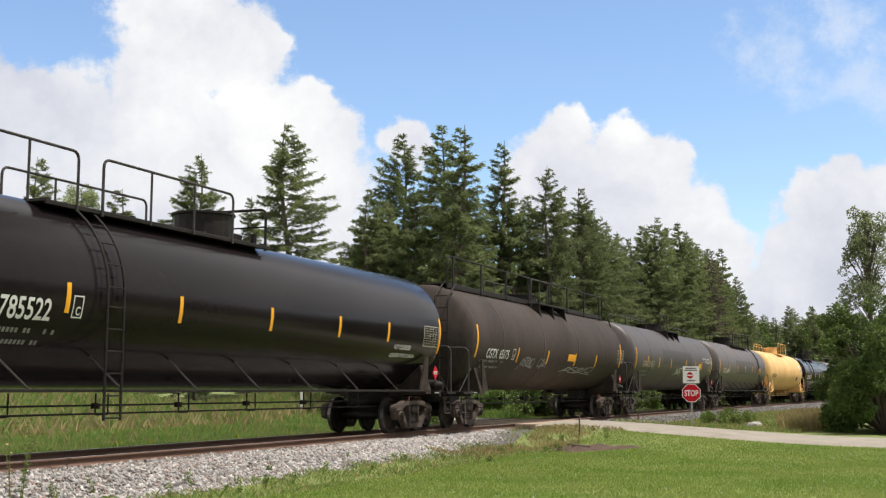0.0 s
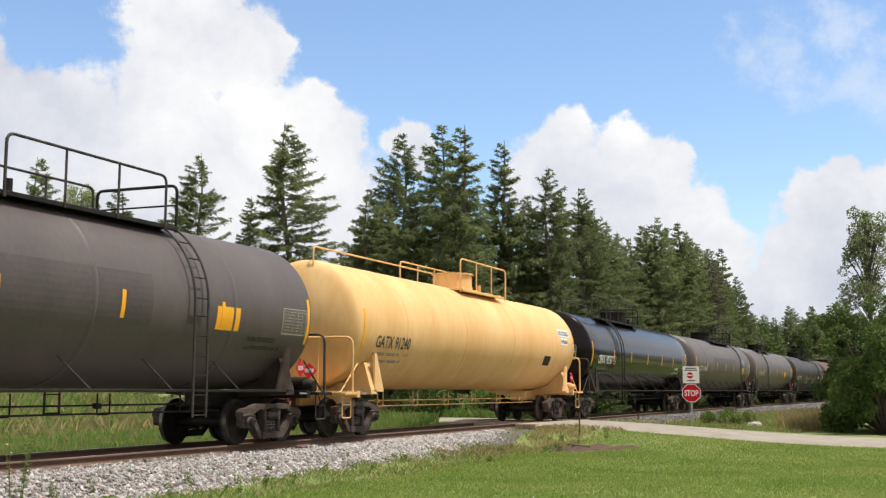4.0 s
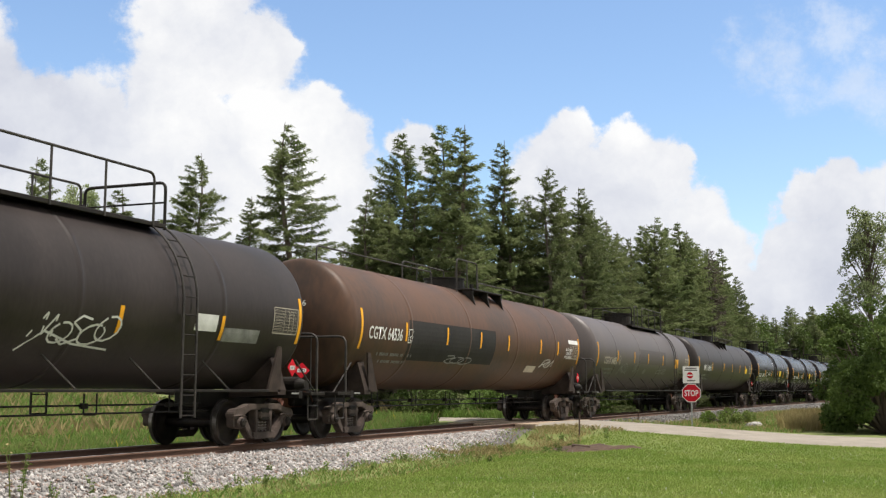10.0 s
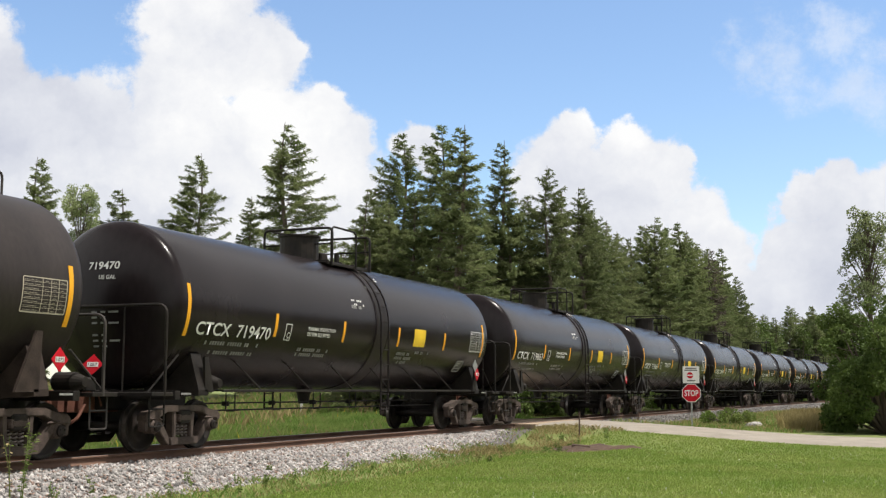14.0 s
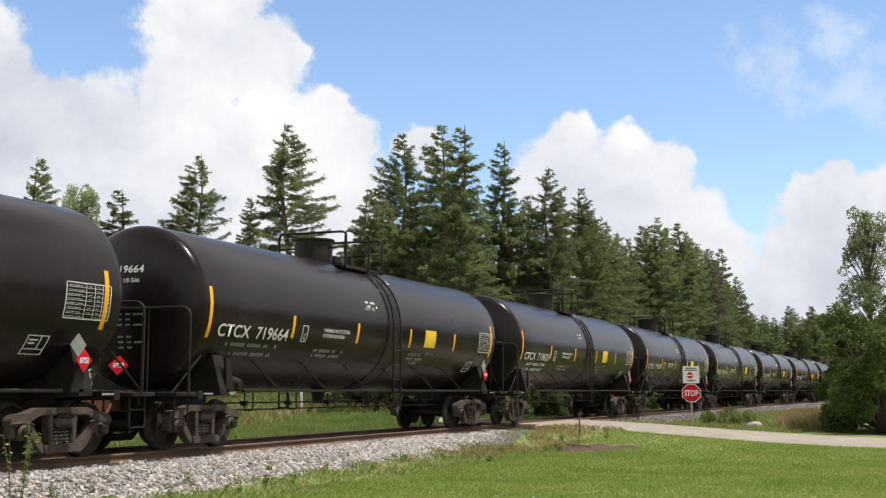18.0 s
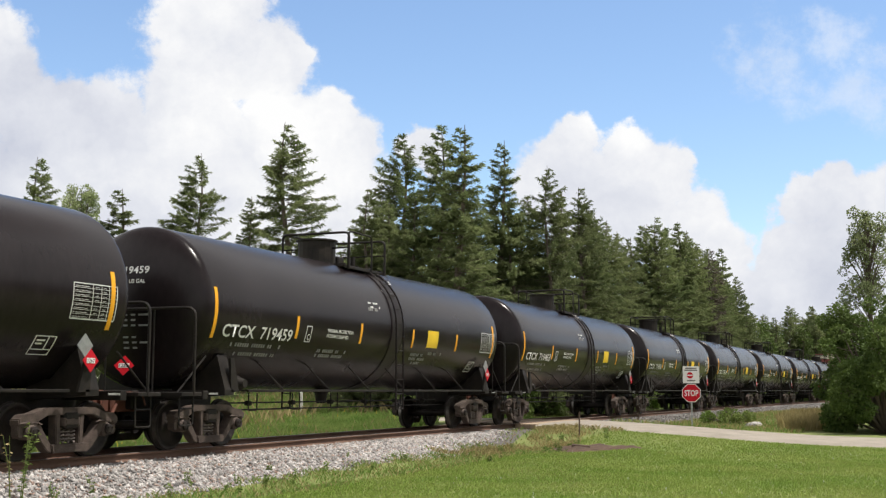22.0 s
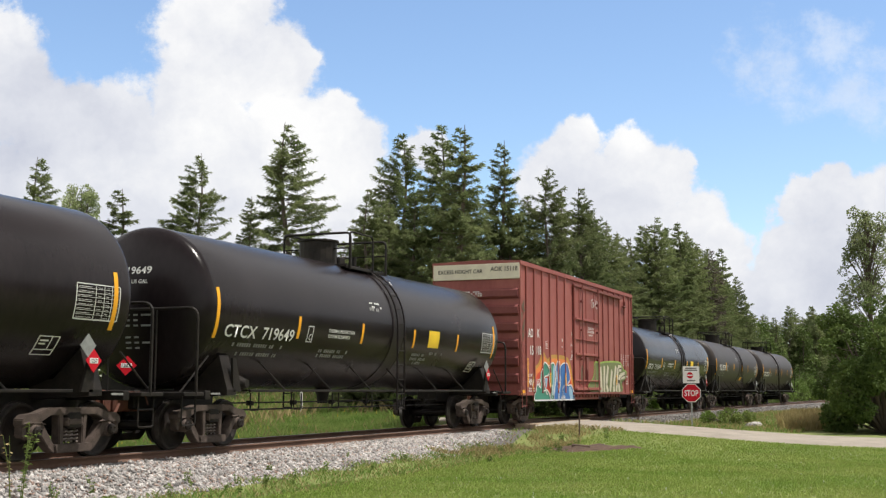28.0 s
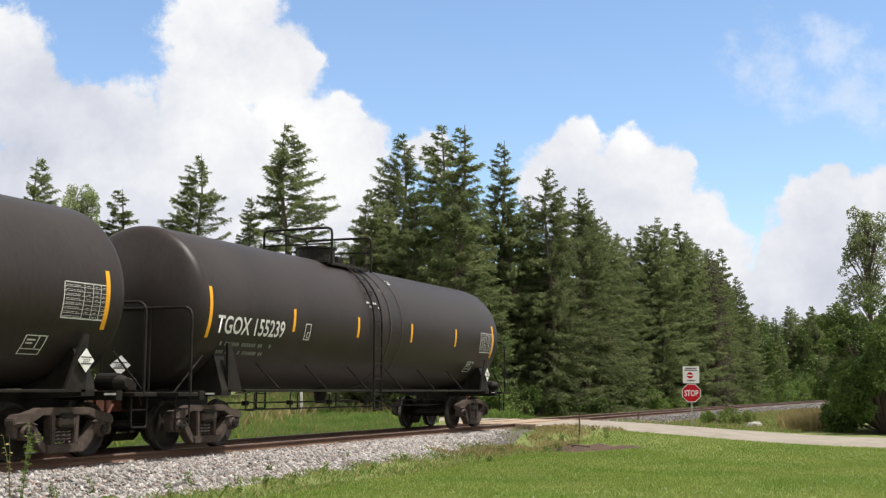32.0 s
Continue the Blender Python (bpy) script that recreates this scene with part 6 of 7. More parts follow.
def boxcar():
    """High-cube boxcar with ribbed sides, a sliding door, corrugated ends and a cream band."""
    W, H, Z0, half = 1.55, 5.40, 0.96, 7.72
    L = 17.86
    car = tagged(new("boxcar"), "faded red high-cube boxcar with graffiti along its lower side", "boxcar", "wagons of the passing freight train")
    bm = bmesh.new()
    box(bm, (0, 0, (Z0 + H - 0.12) / 2), (2 * W - 0.06, 2 * half - 0.1, H - 0.12 - Z0))
    part("body", bm, M["box_red"], car)
    bm = bmesh.new()
    prism(bm, [(-W - 0.03, H - 0.16), (W + 0.03, H - 0.16), (W + 0.03, H - 0.02), (0, H + 0.03), (-W - 0.03, H - 0.02)], -half, half, "y")
    part("roof", bm, M["box_red"], car)
    for x in (-1, 1):
        bm = bmesh.new()
        box(bm, (x * (W - 0.055), 0, Z0 + 0.06), (0.07, 2 * half, 0.16), 0.01)
        part("side_sill", bm, M["box_red"], car)
        bm = bmesh.new()
        box(bm, (x * (W - 0.05), -2.1, 0.88), (0.06, 8.2, 0.22), 0.01)
        part("side_skirt", bm, M["box_red"], car)
        ribs = [-7.66, -7.05, -6.20, -5.33, -4.45, -3.54, -2.62, 2.76, 3.65, 4.55, 5.47, 6.33, 7.20, 7.66]
        for y in ribs:
            bm = bmesh.new()
            box(bm, (x * (W - 0.005), y, (Z0 + H) / 2 - 0.05), (0.06, 0.075, H - Z0 - 0.22), 0.012)
            part("rib", bm, M["box_red"], car)
    # sliding door
    bm = bmesh.new()
    box(bm, (W + 0.015, 0.18, (Z0 + H) / 2 - 0.1), (0.05, 3.5, H - Z0 - 0.5), 0.01)
    door = part("door", bm, M["box_red"], car)
    for y, w in ((-1.52, 0.13), (-0.92, 0.05), (0.03, 0.06), (1.20, 0.05), (1.88, 0.12)):
        bm = bmesh.new()
        box(bm, (W + 0.045, y, (Z0 + H) / 2 - 0.1), (0.05, w, H - Z0 - 0.6), 0.01)
        part("door_post", bm, M["box_red"], door)
    for z, h, d in ((3.81, 0.09, 0.09), (3.04, 0.04, 0.06), (2.48, 0.09, 0.09), (1.48, 0.05, 0.07), (1.17, 0.10, 0.10)):
        bm = bmesh.new()
        box(bm, (W + 0.03 + d / 2, 0.18, z), (d, 3.4, h), 0.01)
        part("door_rail", bm, M["box_red"], door)
    for y in (-0.72, 1.55):
        bm = bmesh.new()
        tube(bm, [(W + 0.13, y, 1.0), (W + 0.13, y, H - 0.25)], 0.026, 8)
        for z in (1.2, 2.3, 3.4, 4.5, 5.0):
            box(bm, (W + 0.09, y, z), (0.09, 0.13, 0.09), 0.01)
        part("lock_bar", bm, M["box_dark"], door, "vertical door lock bar")
    bm = bmesh.new()
    box(bm, (W + 0.07, 0.03, 1.95), (0.07, 0.26, 0.85), 0.02)
    tube(bm, [(W + 0.13, -0.10, 1.9), (W + 0.13, -0.10, 1.2), (W + 0.13, 0.15, 1.1)], 0.022, 6)
    part("door_latch", bm, M["box_dark"], door, "door latch with its lever")
    bm = bmesh.new()
    box(bm, (W + 0.05, 6.1, 4.74), (0.10, 0.50, 0.05), 0.01)
    box(bm, (W + 0.05, 6.2, 4.86), (0.08, 0.09, 0.22), 0.01)
    part("door_stop", bm, M["box_dark"], car)
    for z, h in ((1.0, 0.08), (H - 0.34, 0.10)):
        bm = bmesh.new()
        box(bm, (W + 0.05, 1.9, z), (0.10, 7.2, h), 0.01)
        part("door_track", bm, M["box_dark"], car)
    for k in range(16):
        bm = bmesh.new()
        box(bm, (W + 0.02, -1.2 + k * 0.42, 0.90), (0.05, 0.16, 0.10), 0.01)
        part("track_bracket", bm, M["box_dark"], car)
    # ends
    for s in (-1, 1):
        bm = bmesh.new()
        box(bm, (0, s * (half - 0.02), (H - 0.36)), (2 * W - 0.02, 0.06, 0.52), 0.01)
        part("end_band", bm, M["box_cream"], car, "cream band across the end top")
        for k in range(6):
            z = 1.5 + k * 0.56
            bm = bmesh.new()
            prism(bm, [(s * half, z - 0.17), (s * (half + 0.07), z - 0.10), (s * (half + 0.07), z + 0.10), (s * half, z + 0.17), (s * (half - 0.06), z + 0.17), (s * (half - 0.06), z - 0.17)][::s], -W + 0.05, W - 0.05, "x")
            part("end_rib", bm, M["box_dark"], car)
        bm = bmesh.new()
        box(bm, (0, s * (half + 0.45), 1.05), (2.6, 0.5, 0.06), 0.01)
        box(bm, (0, s * (half + 0.2), 0.9), (0.6, 1.2, 0.34), 0.03)
        part("end_platform", bm, M["frame"], car)
        for x in (-1, 1):
            bm = bmesh.new()
            for d in (0.05, 0.5):
                tube(bm, [(x * (W + 0.05), s * (half - d), 0.55), (x * (W + 0.05), s * (half - d), 2.7)], 0.016, 6)
            for k in range(6):
                tube(bm, [(x * (W + 0.05), s * (half - 0.05), 0.6 + 0.4 * k), (x * (W + 0.05), s * (half - 0.5), 0.6 + 0.4 * k)], 0.014, 6)
            part("corner_ladder", bm, M["box_dark"], car)
        cp = piece("coupler", shared("coupler", coupler_build), M["coupler_red"], car)
        cp.matrix_basis = pose(0, s * L / 2, 0, 0, 0, 0 if s > 0 else 180)
        bogie(car, s * 6.15, s < 0)
    bm = bmesh.new()
    box(bm, (0, 0, 0.85), (0.7, 2 * half - 1, 0.24), 0.02)
    box(bm, (W - 0.35, 0.4, 0.86), (0.5, 5.0, 0.2), 0.03)
    part("underframe", bm, M["frame"], car)

    def paint(shapes, m, name, label="", lift=0.0):
        bm = bmesh.new()
        for poly in shapes:
            vs = [bm.verts.new((W - 0.012 + lift, y, z)) for y, z in poly]
            bm.faces.new(vs)
        return part(name, bm, m, car, label)

    def rect(y0, y1, z0, z1):
        return [(y0, z0), (y1, z0), (y1, z1), (y0, z1)]
    for body, y, z, w in (("AO", -6.84, 3.04, 0.52), ("K", -5.86, 3.06, 0.24), ("15", -6.62, 2.46, 0.33), ("118", -5.95, 2.48, 0.48)):
        plate_text(body, Matrix.Translation((W - 0.010, y + w / 2, z)) @ FACE_X, w, 0.30, M["white_mark"], car, "lettering")
    plate_text("EXCESS HEIGHT CAR", Matrix.Translation((-0.55, -(half + 0.016), H - 0.34)) @ FACE_END, 1.6, 0.13, M["dark_mark"], car)
    plate_text("AOK 15118", Matrix.Translation((1.0, -(half + 0.016), H - 0.28)) @ FACE_END, 0.95, 0.15, M["dark_mark"], car)
    # spray paint along the lower side, colour by colour
    def strokes(lines, w):
        out = []
        for line in lines:
            for (a, b), (c, d) in zip(line, line[1:]):
                k = math.hypot(c - a, d - b) or 1
                p, q = -(d - b) / k * w / 2, (c - a) / k * w / 2
                out.append([(a + p, b + q), (a - p, b - q), (c - p, d - q), (c + p, d + q)])
        return out
    def curvy(pts, n=5):
        """A closed smooth outline through the corners given."""
        out, c = [], len(pts)
        for k in range(c):
            p0, p1, p2, p3 = (np.array(pts[(k + j - 1) % c]) for j in range(4))
            for q in range(n):
                u = q / n
                out.append(tuple(max(0.775, float(v)) if j else float(v) for j, v in enumerate(0.5 * (2 * p1 + (p2 - p0) * u + (2 * p0 - 5 * p1 + 4 * p2 - p3) * u * u + (3 * p1 - p0 - 3 * p2 + p3) * u ** 3))))
        return out

    def grown(pts, k):
        cy, cz = sum(p[0] for p in pts) / len(pts), 0.85
        return [(cy + (y - cy) * (1 + k * 0.35), cz + (z - cz) * (1 + k) if z > cz else z) for y, z in pts]
    halo = [(-6.22, 1.05), (-6.08, 1.75), (-5.72, 1.92), (-5.36, 2.22), (-5.10, 2.28), (-4.72, 2.08), (-4.28, 2.22), (-3.50, 2.24), (-2.46, 2.20), (-2.08, 2.00), (-1.86, 1.70), (-1.75, 0.95), (-4.0, 0.90)]
    teal_a = [(-6.19, 0.74), (-6.07, 1.16), (-5.90, 1.33), (-5.58, 1.20), (-5.56, 1.65), (-5.31, 1.90), (-5.13, 2.08), (-4.66, 1.92), (-4.68, 1.66), (-5.17, 1.56), (-5.12, 1.22), (-4.75, 1.08), (-4.55, 0.90), (-4.55, 0.74)]
    teal_b = [(-4.50, 0.74), (-4.42, 1.08), (-4.58, 1.40), (-4.60, 1.88), (-4.28, 2.07), (-3.94, 2.00), (-3.86, 1.60), (-4.03, 1.16), (-4.12, 0.74)]
    blue_a = [(-4.04, 0.74), (-3.97, 1.16), (-3.80, 1.60), (-3.79, 1.97), (-3.55, 2.16), (-3.36, 2.05), (-3.34, 1.50), (-3.60, 1.25), (-3.47, 1.05), (-3.54, 0.74)]
    blue_b = [(-3.44, 0.74), (-3.27, 1.41), (-3.27, 1.97), (-2.48, 2.10), (-2.15, 1.81), (-2.10, 1.51), (-2.42, 1.30), (-1.90, 1.30), (-1.61, 1.00), (-1.63, 0.74)]
    dark_piece = [(0.40, 1.08), (1.06, 1.66), (1.20, 2.16), (2.07, 2.18), (2.74, 2.23), (3.72, 2.26), (5.20, 2.25), (5.80, 1.98), (6.34, 1.86), (6.15, 1.62), (5.45, 1.44), (5.25, 1.02)]
    letters = [[(2.02, 2.05), (2.18, 1.05)], [(2.62, 2.10), (2.58, 1.05)], [(3.22, 2.10), (2.92, 1.35), (3.20, 1.05)], [(3.50, 1.08), (3.84, 1.95)], [(4.48, 2.12), (4.10, 1.30), (4.16, 1.05)], [(4.52, 1.08), (4.84, 2.05), (5.42, 2.04)], [(5.10, 1.05), (4.86, 1.52), (5.30, 1.70), (5.98, 1.78)]]
    for k, (tone, polys) in enumerate((("amber", [grown(halo, 0.10)]), ("orange", [halo]), ("red", [grown(halo, -0.16)]), ("teal", [teal_a, teal_b]), ("blue", [blue_a, blue_b]),
                                       ("pale_blue", [[(-4.20, 1.0), (-4.10, 1.9), (-3.90, 1.95), (-3.95, 1.4), (-4.05, 1.0)], [(-5.10, 1.50), (-4.78, 1.52), (-4.92, 1.20)], [(-2.20, 1.20), (-1.95, 1.22), (-1.72, 0.98), (-1.74, 0.78), (-2.05, 0.80)], [(-3.55, 1.85), (-3.42, 1.55), (-3.52, 1.30), (-3.68, 1.55)]]),
                                       ("lime", [grown(dark_piece, 0.05)]), ("olive", [dark_piece]))):
        paint([curvy(p) for p in polys], GRAFFITI[tone], "graffiti", "sprayed %s graffiti lettering" % tone.replace("_", " "), 0.002 * k + (0.056 if tone in ("lime", "olive") else 0.0))
    outline = [curvy(p) for p in (teal_a, teal_b, blue_a, blue_b)]
    paint(strokes([p + p[:1] for p in outline] + [[(-5.30, 1.08), (-5.05, 1.12), (-4.85, 0.96)], [(-4.32, 0.78), (-4.25, 1.30)], [(-3.0, 0.78), (-3.02, 1.2), (-2.8, 1.3)], [(-3.2, 0.78), (-3.12, 0.92), (-3.04, 0.78), (-2.96, 0.92), (-2.88, 0.78), (-2.8, 0.92), (-2.72, 0.78)]], 0.05), GRAFFITI["white"], "graffiti", "white outline of the graffiti", 0.024)
    paint(strokes(letters, 0.27), GRAFFITI["cream"], "graffiti", "fat cream letters of the graffiti", 0.076)
    paint(strokes([[(a + 0.17, b), (c + 0.17, d)] for line in letters for (a, b), (c, d) in zip(line, line[1:])], 0.05), GRAFFITI["brown"], "graffiti", "dark shading beside the cream letters", 0.080)
    paint(strokes([[(-6.05, 1.20), (-6.0, 1.5), (-5.9, 1.25), (-5.85, 1.5)], [(-5.8, 1.2), (-5.75, 1.5), (-5.6, 1.45), (-5.75, 1.3), (-5.6, 1.2)], [(-1.5, 1.30), (-1.42, 1.42), (-1.34, 1.30), (-1.26, 1.42), (-1.15, 1.32)], [(-6.85, 1.32), (-6.75, 1.45), (-6.7, 1.28), (-6.55, 1.45), (-6.5, 1.25), (-6.3, 1.48)]], 0.035), GRAFFITI["white"], "graffiti", "small white scrawl", 0.022)
    paint([rect(-7.00, -6.90, 1.23, 2.19), rect(-7.66, -7.25, 0.98, 1.12), rect(7.2, 7.6, 0.99, 1.12)], M["yellow_mark"], "reflector_strip", "yellow reflective strip", 0.024)
    paint([rect(-4.71, -4.60, 1.24, 1.73), rect(-2.87, -2.76, 1.27, 1.75), rect(4.52, 4.62, 1.35, 1.75)], M["yellow_mark"], "reflector_strip", "yellow reflective strip", 0.09)
    paint([rect(-0.52, -0.42, 1.55, 2.0)], M["yellow_mark"], "reflector_strip", "yellow reflective strip", 0.06)
    small = [rect(-6.82 + 0.16 * k, -6.72 + 0.16 * k, z, z + 0.04) for k in range(4) for z in (1.15, 1.07) if k != 2]
    small += [rect(5.64 + 0.40 * k, 5.77 + 0.40 * k, z, z + 0.032) for k in range(4) for z in (2.62, 2.53, 2.44, 2.35, 2.26, 2.17) if (k * 7 + int(z * 100)) % 5]
    small += [rect(6.40, 6.78, z, z + 0.03) for z in (1.38, 1.70)] + [rect(y, y + 0.03, 1.38, 1.72) for y in (6.40, 6.75)] + [rect(6.5, 6.68, 1.5, 1.53)]
    small += [rect(-5.00, -4.74, z, z + 0.02) for z in (2.56, 2.79)] + [rect(y, y + 0.02, 2.56, 2.81) for y in (-5.0, -4.76)] + [rect(-4.94, -4.80, 2.72, 2.75)]
    tagged(paint(small, M["white_mark"], "small_writing", "small white stencil lines", 0.012), kind="stuff")
    for body, y, z, w, h in (("LD LMT", -6.66, 1.62, 0.42, 0.09), ("LT WT", -6.68, 1.45, 0.36, 0.09), ("F", -4.87, 2.65, 0.07, 0.10)):
        plate_text(body, Matrix.Translation((W + 0.002, y, z)) @ FACE_X, w, h, M["white_mark"], car)
    for k, body in enumerate(("CLOSE AND LOCK", "BOTH DOORS BEFORE", "MOVING CAR")):
        plate_text(body, Matrix.Translation((W + 0.046, 0.72, 3.52 - 0.13 * k)) @ FACE_X, (0.78, 0.92, 0.56)[k], 0.09, M["white_mark"], door)
    paint(strokes([[(0.95, 4.70), (0.78, 4.62), (0.74, 4.42), (0.92, 4.36)], [(0.98, 4.62), (1.02, 4.40), (1.12, 4.62)], [(1.10, 4.34), (1.22, 4.80)], [(1.28, 4.40), (1.34, 4.72)], [(1.46, 4.70), (1.42, 4.42), (1.56, 4.36)], [(1.44, 4.55), (1.58, 4.55)], [(1.80, 4.72), (1.66, 4.60), (1.82, 4.50), (1.68, 4.38)]], 0.04), GRAFFITI["white"], "graffiti", "white scrawl on the door", 0.075)
    paint([curvy([(-0.72, 1.52), (-0.62, 2.0), (-0.30, 2.02), (-0.28, 1.55)])], GRAFFITI["moss"], "graffiti", "faded brown patch of spray paint", 0.054)
    rg = random.Random(9)
    smear = []
    for k in range(11):
        y, z, r = -7.58 + rg.uniform(0, 0.42), 2.8 + 1.2 * k / 10, rg.uniform(0.06, 0.13)
        smear.append([(y + r * rg.uniform(0.5, 1.1) * math.cos(q * 0.785), z + r * rg.uniform(0.5, 1.2) * math.sin(q * 0.785)) for q in range(8)])
    paint(smear, GRAFFITI["moss"], "corner_smear", "green paint smears at the corner", 0.004)
    flakes = [rect(y, y + rg.uniform(0.04, 0.10), z, z + rg.uniform(0.04, 0.12)) for y, z in ((rg.choice((-1.75, -1.6, -1.9, -2.6, -3.0)) + rg.uniform(-0.08, 0.08), rg.uniform(2.2, 3.4)) for k in range(16))]
    paint(flakes, M["white_mark"], "paper_scrap", "torn pale paper scraps by the door", 0.008)
    bm = bmesh.new()
    for z in (4.30, 3.72, 3.17):
        for row in range(3):
            for k in range(7):
                if (k + row) % 4:
                    box(bm, (-0.30 + 0.085 * k, -(half + 0.074), z - 0.07 + 0.065 * row), (0.06, 0.006, 0.035))
    tagged(part("small_writing", bm, M["white_mark"], car, "small white stencil lines on the end ribs"), kind="stuff")
    return car


BASE = dict(R=1.57, zc=2.70, man_r=0.48, man_h=0.42, hazard=("1075", False))


def lpg(**kw):
    """Long pressure wagon, about 21 m over couplers."""
    d = dict(BASE, length=21.2, platform=(-2.6, 2.2), manway=-2.6, man_r=0.62, man_h=0.50, bars=(-5.9, -2.9, 0.0, 2.9, 5.9), end_bars=(-9.1, 9.2),
             handrails=((-2.9, 2.3, 1.05), (-2.9, 2.3, -1.05)), ladder=5.0, rails="rail_paint", saddle="plate_brown", tables=((8.15, 9.1, -0.42, 0.10),),
             lines=((-8.0, -5.9, -0.72), (-8.0, -5.9, -0.92)), valve=False, struts=7, seams=(-6.2, -2.0, 2.2, 6.3))
    d.update(kw)
    return d


def crude(number, **kw):
    """General-service wagon, 18.1 m over couplers."""
    d = dict(BASE, length=18.1, key="crude", paint="black_satin", platform=(-0.80, 1.50), manway=-0.63, man_r=0.47, man_h=0.53, rail_h=0.73, hoop=2.62, bars=(-4.22, -1.20, 1.79, 4.79), bar_s=-0.26, end_bars=(-7.34, 7.72),
             handrails=((-0.67, 1.35, -0.95), (-0.67, 0.62, 0.90)), cross_rails=(-0.67, 1.35), ladder=0.80, ladder_off=0.06, band=(0.42, 1.14), white_lines=((-0.75, -0.2, 0.52), (-0.75, -0.1, 0.42), (1.10, 1.45, 1.36), (1.15, 1.6, 1.27)), ladder_paint="black_satin", writing=(("CTCX  " + number, -7.03, 2.63, -0.44, 0.25),), plate=-3.7, plate_s=-0.38,
             lines=((-6.6, -4.6, -0.72), (-6.6, -4.6, -0.92), (-3.1, -1.7, -0.74), (-3.1, -1.7, -0.86), (1.9, 2.9, -0.68), (1.9, 2.9, -0.80), (1.9, 2.7, -0.92), (3.0, 4.0, -0.62), (-0.8, -0.1, 0.36), (0.4, 1.0, 0.95)),
             tables=((6.76, 7.82, -0.46, 0.10),), frames=((6.17, 6.64, -1.14, -0.78),), table_ink="white_mark", panels=((2.74, 3.46, -0.46, 0.0, "yellow_panel", "warning_panel"),), notes=(("THERMAL PROTECTION", -2.9, 1.25, -0.26, 0.075), ("SYSTEM EQUIPPED", -2.9, 1.05, -0.38, 0.075)), note_ink="white_mark", modern=True, valve_y=-0.6, struts=6,
             hazard=("1267", False), seams=(), head_text=((number, -0.25, 0.68, 3.38, 0.14), ("US GAL", 0.02, 0.36, 3.16, 0.075)), label="black tank wagon with white lettering and a yellow panel")
    d.update(kw)
    return d


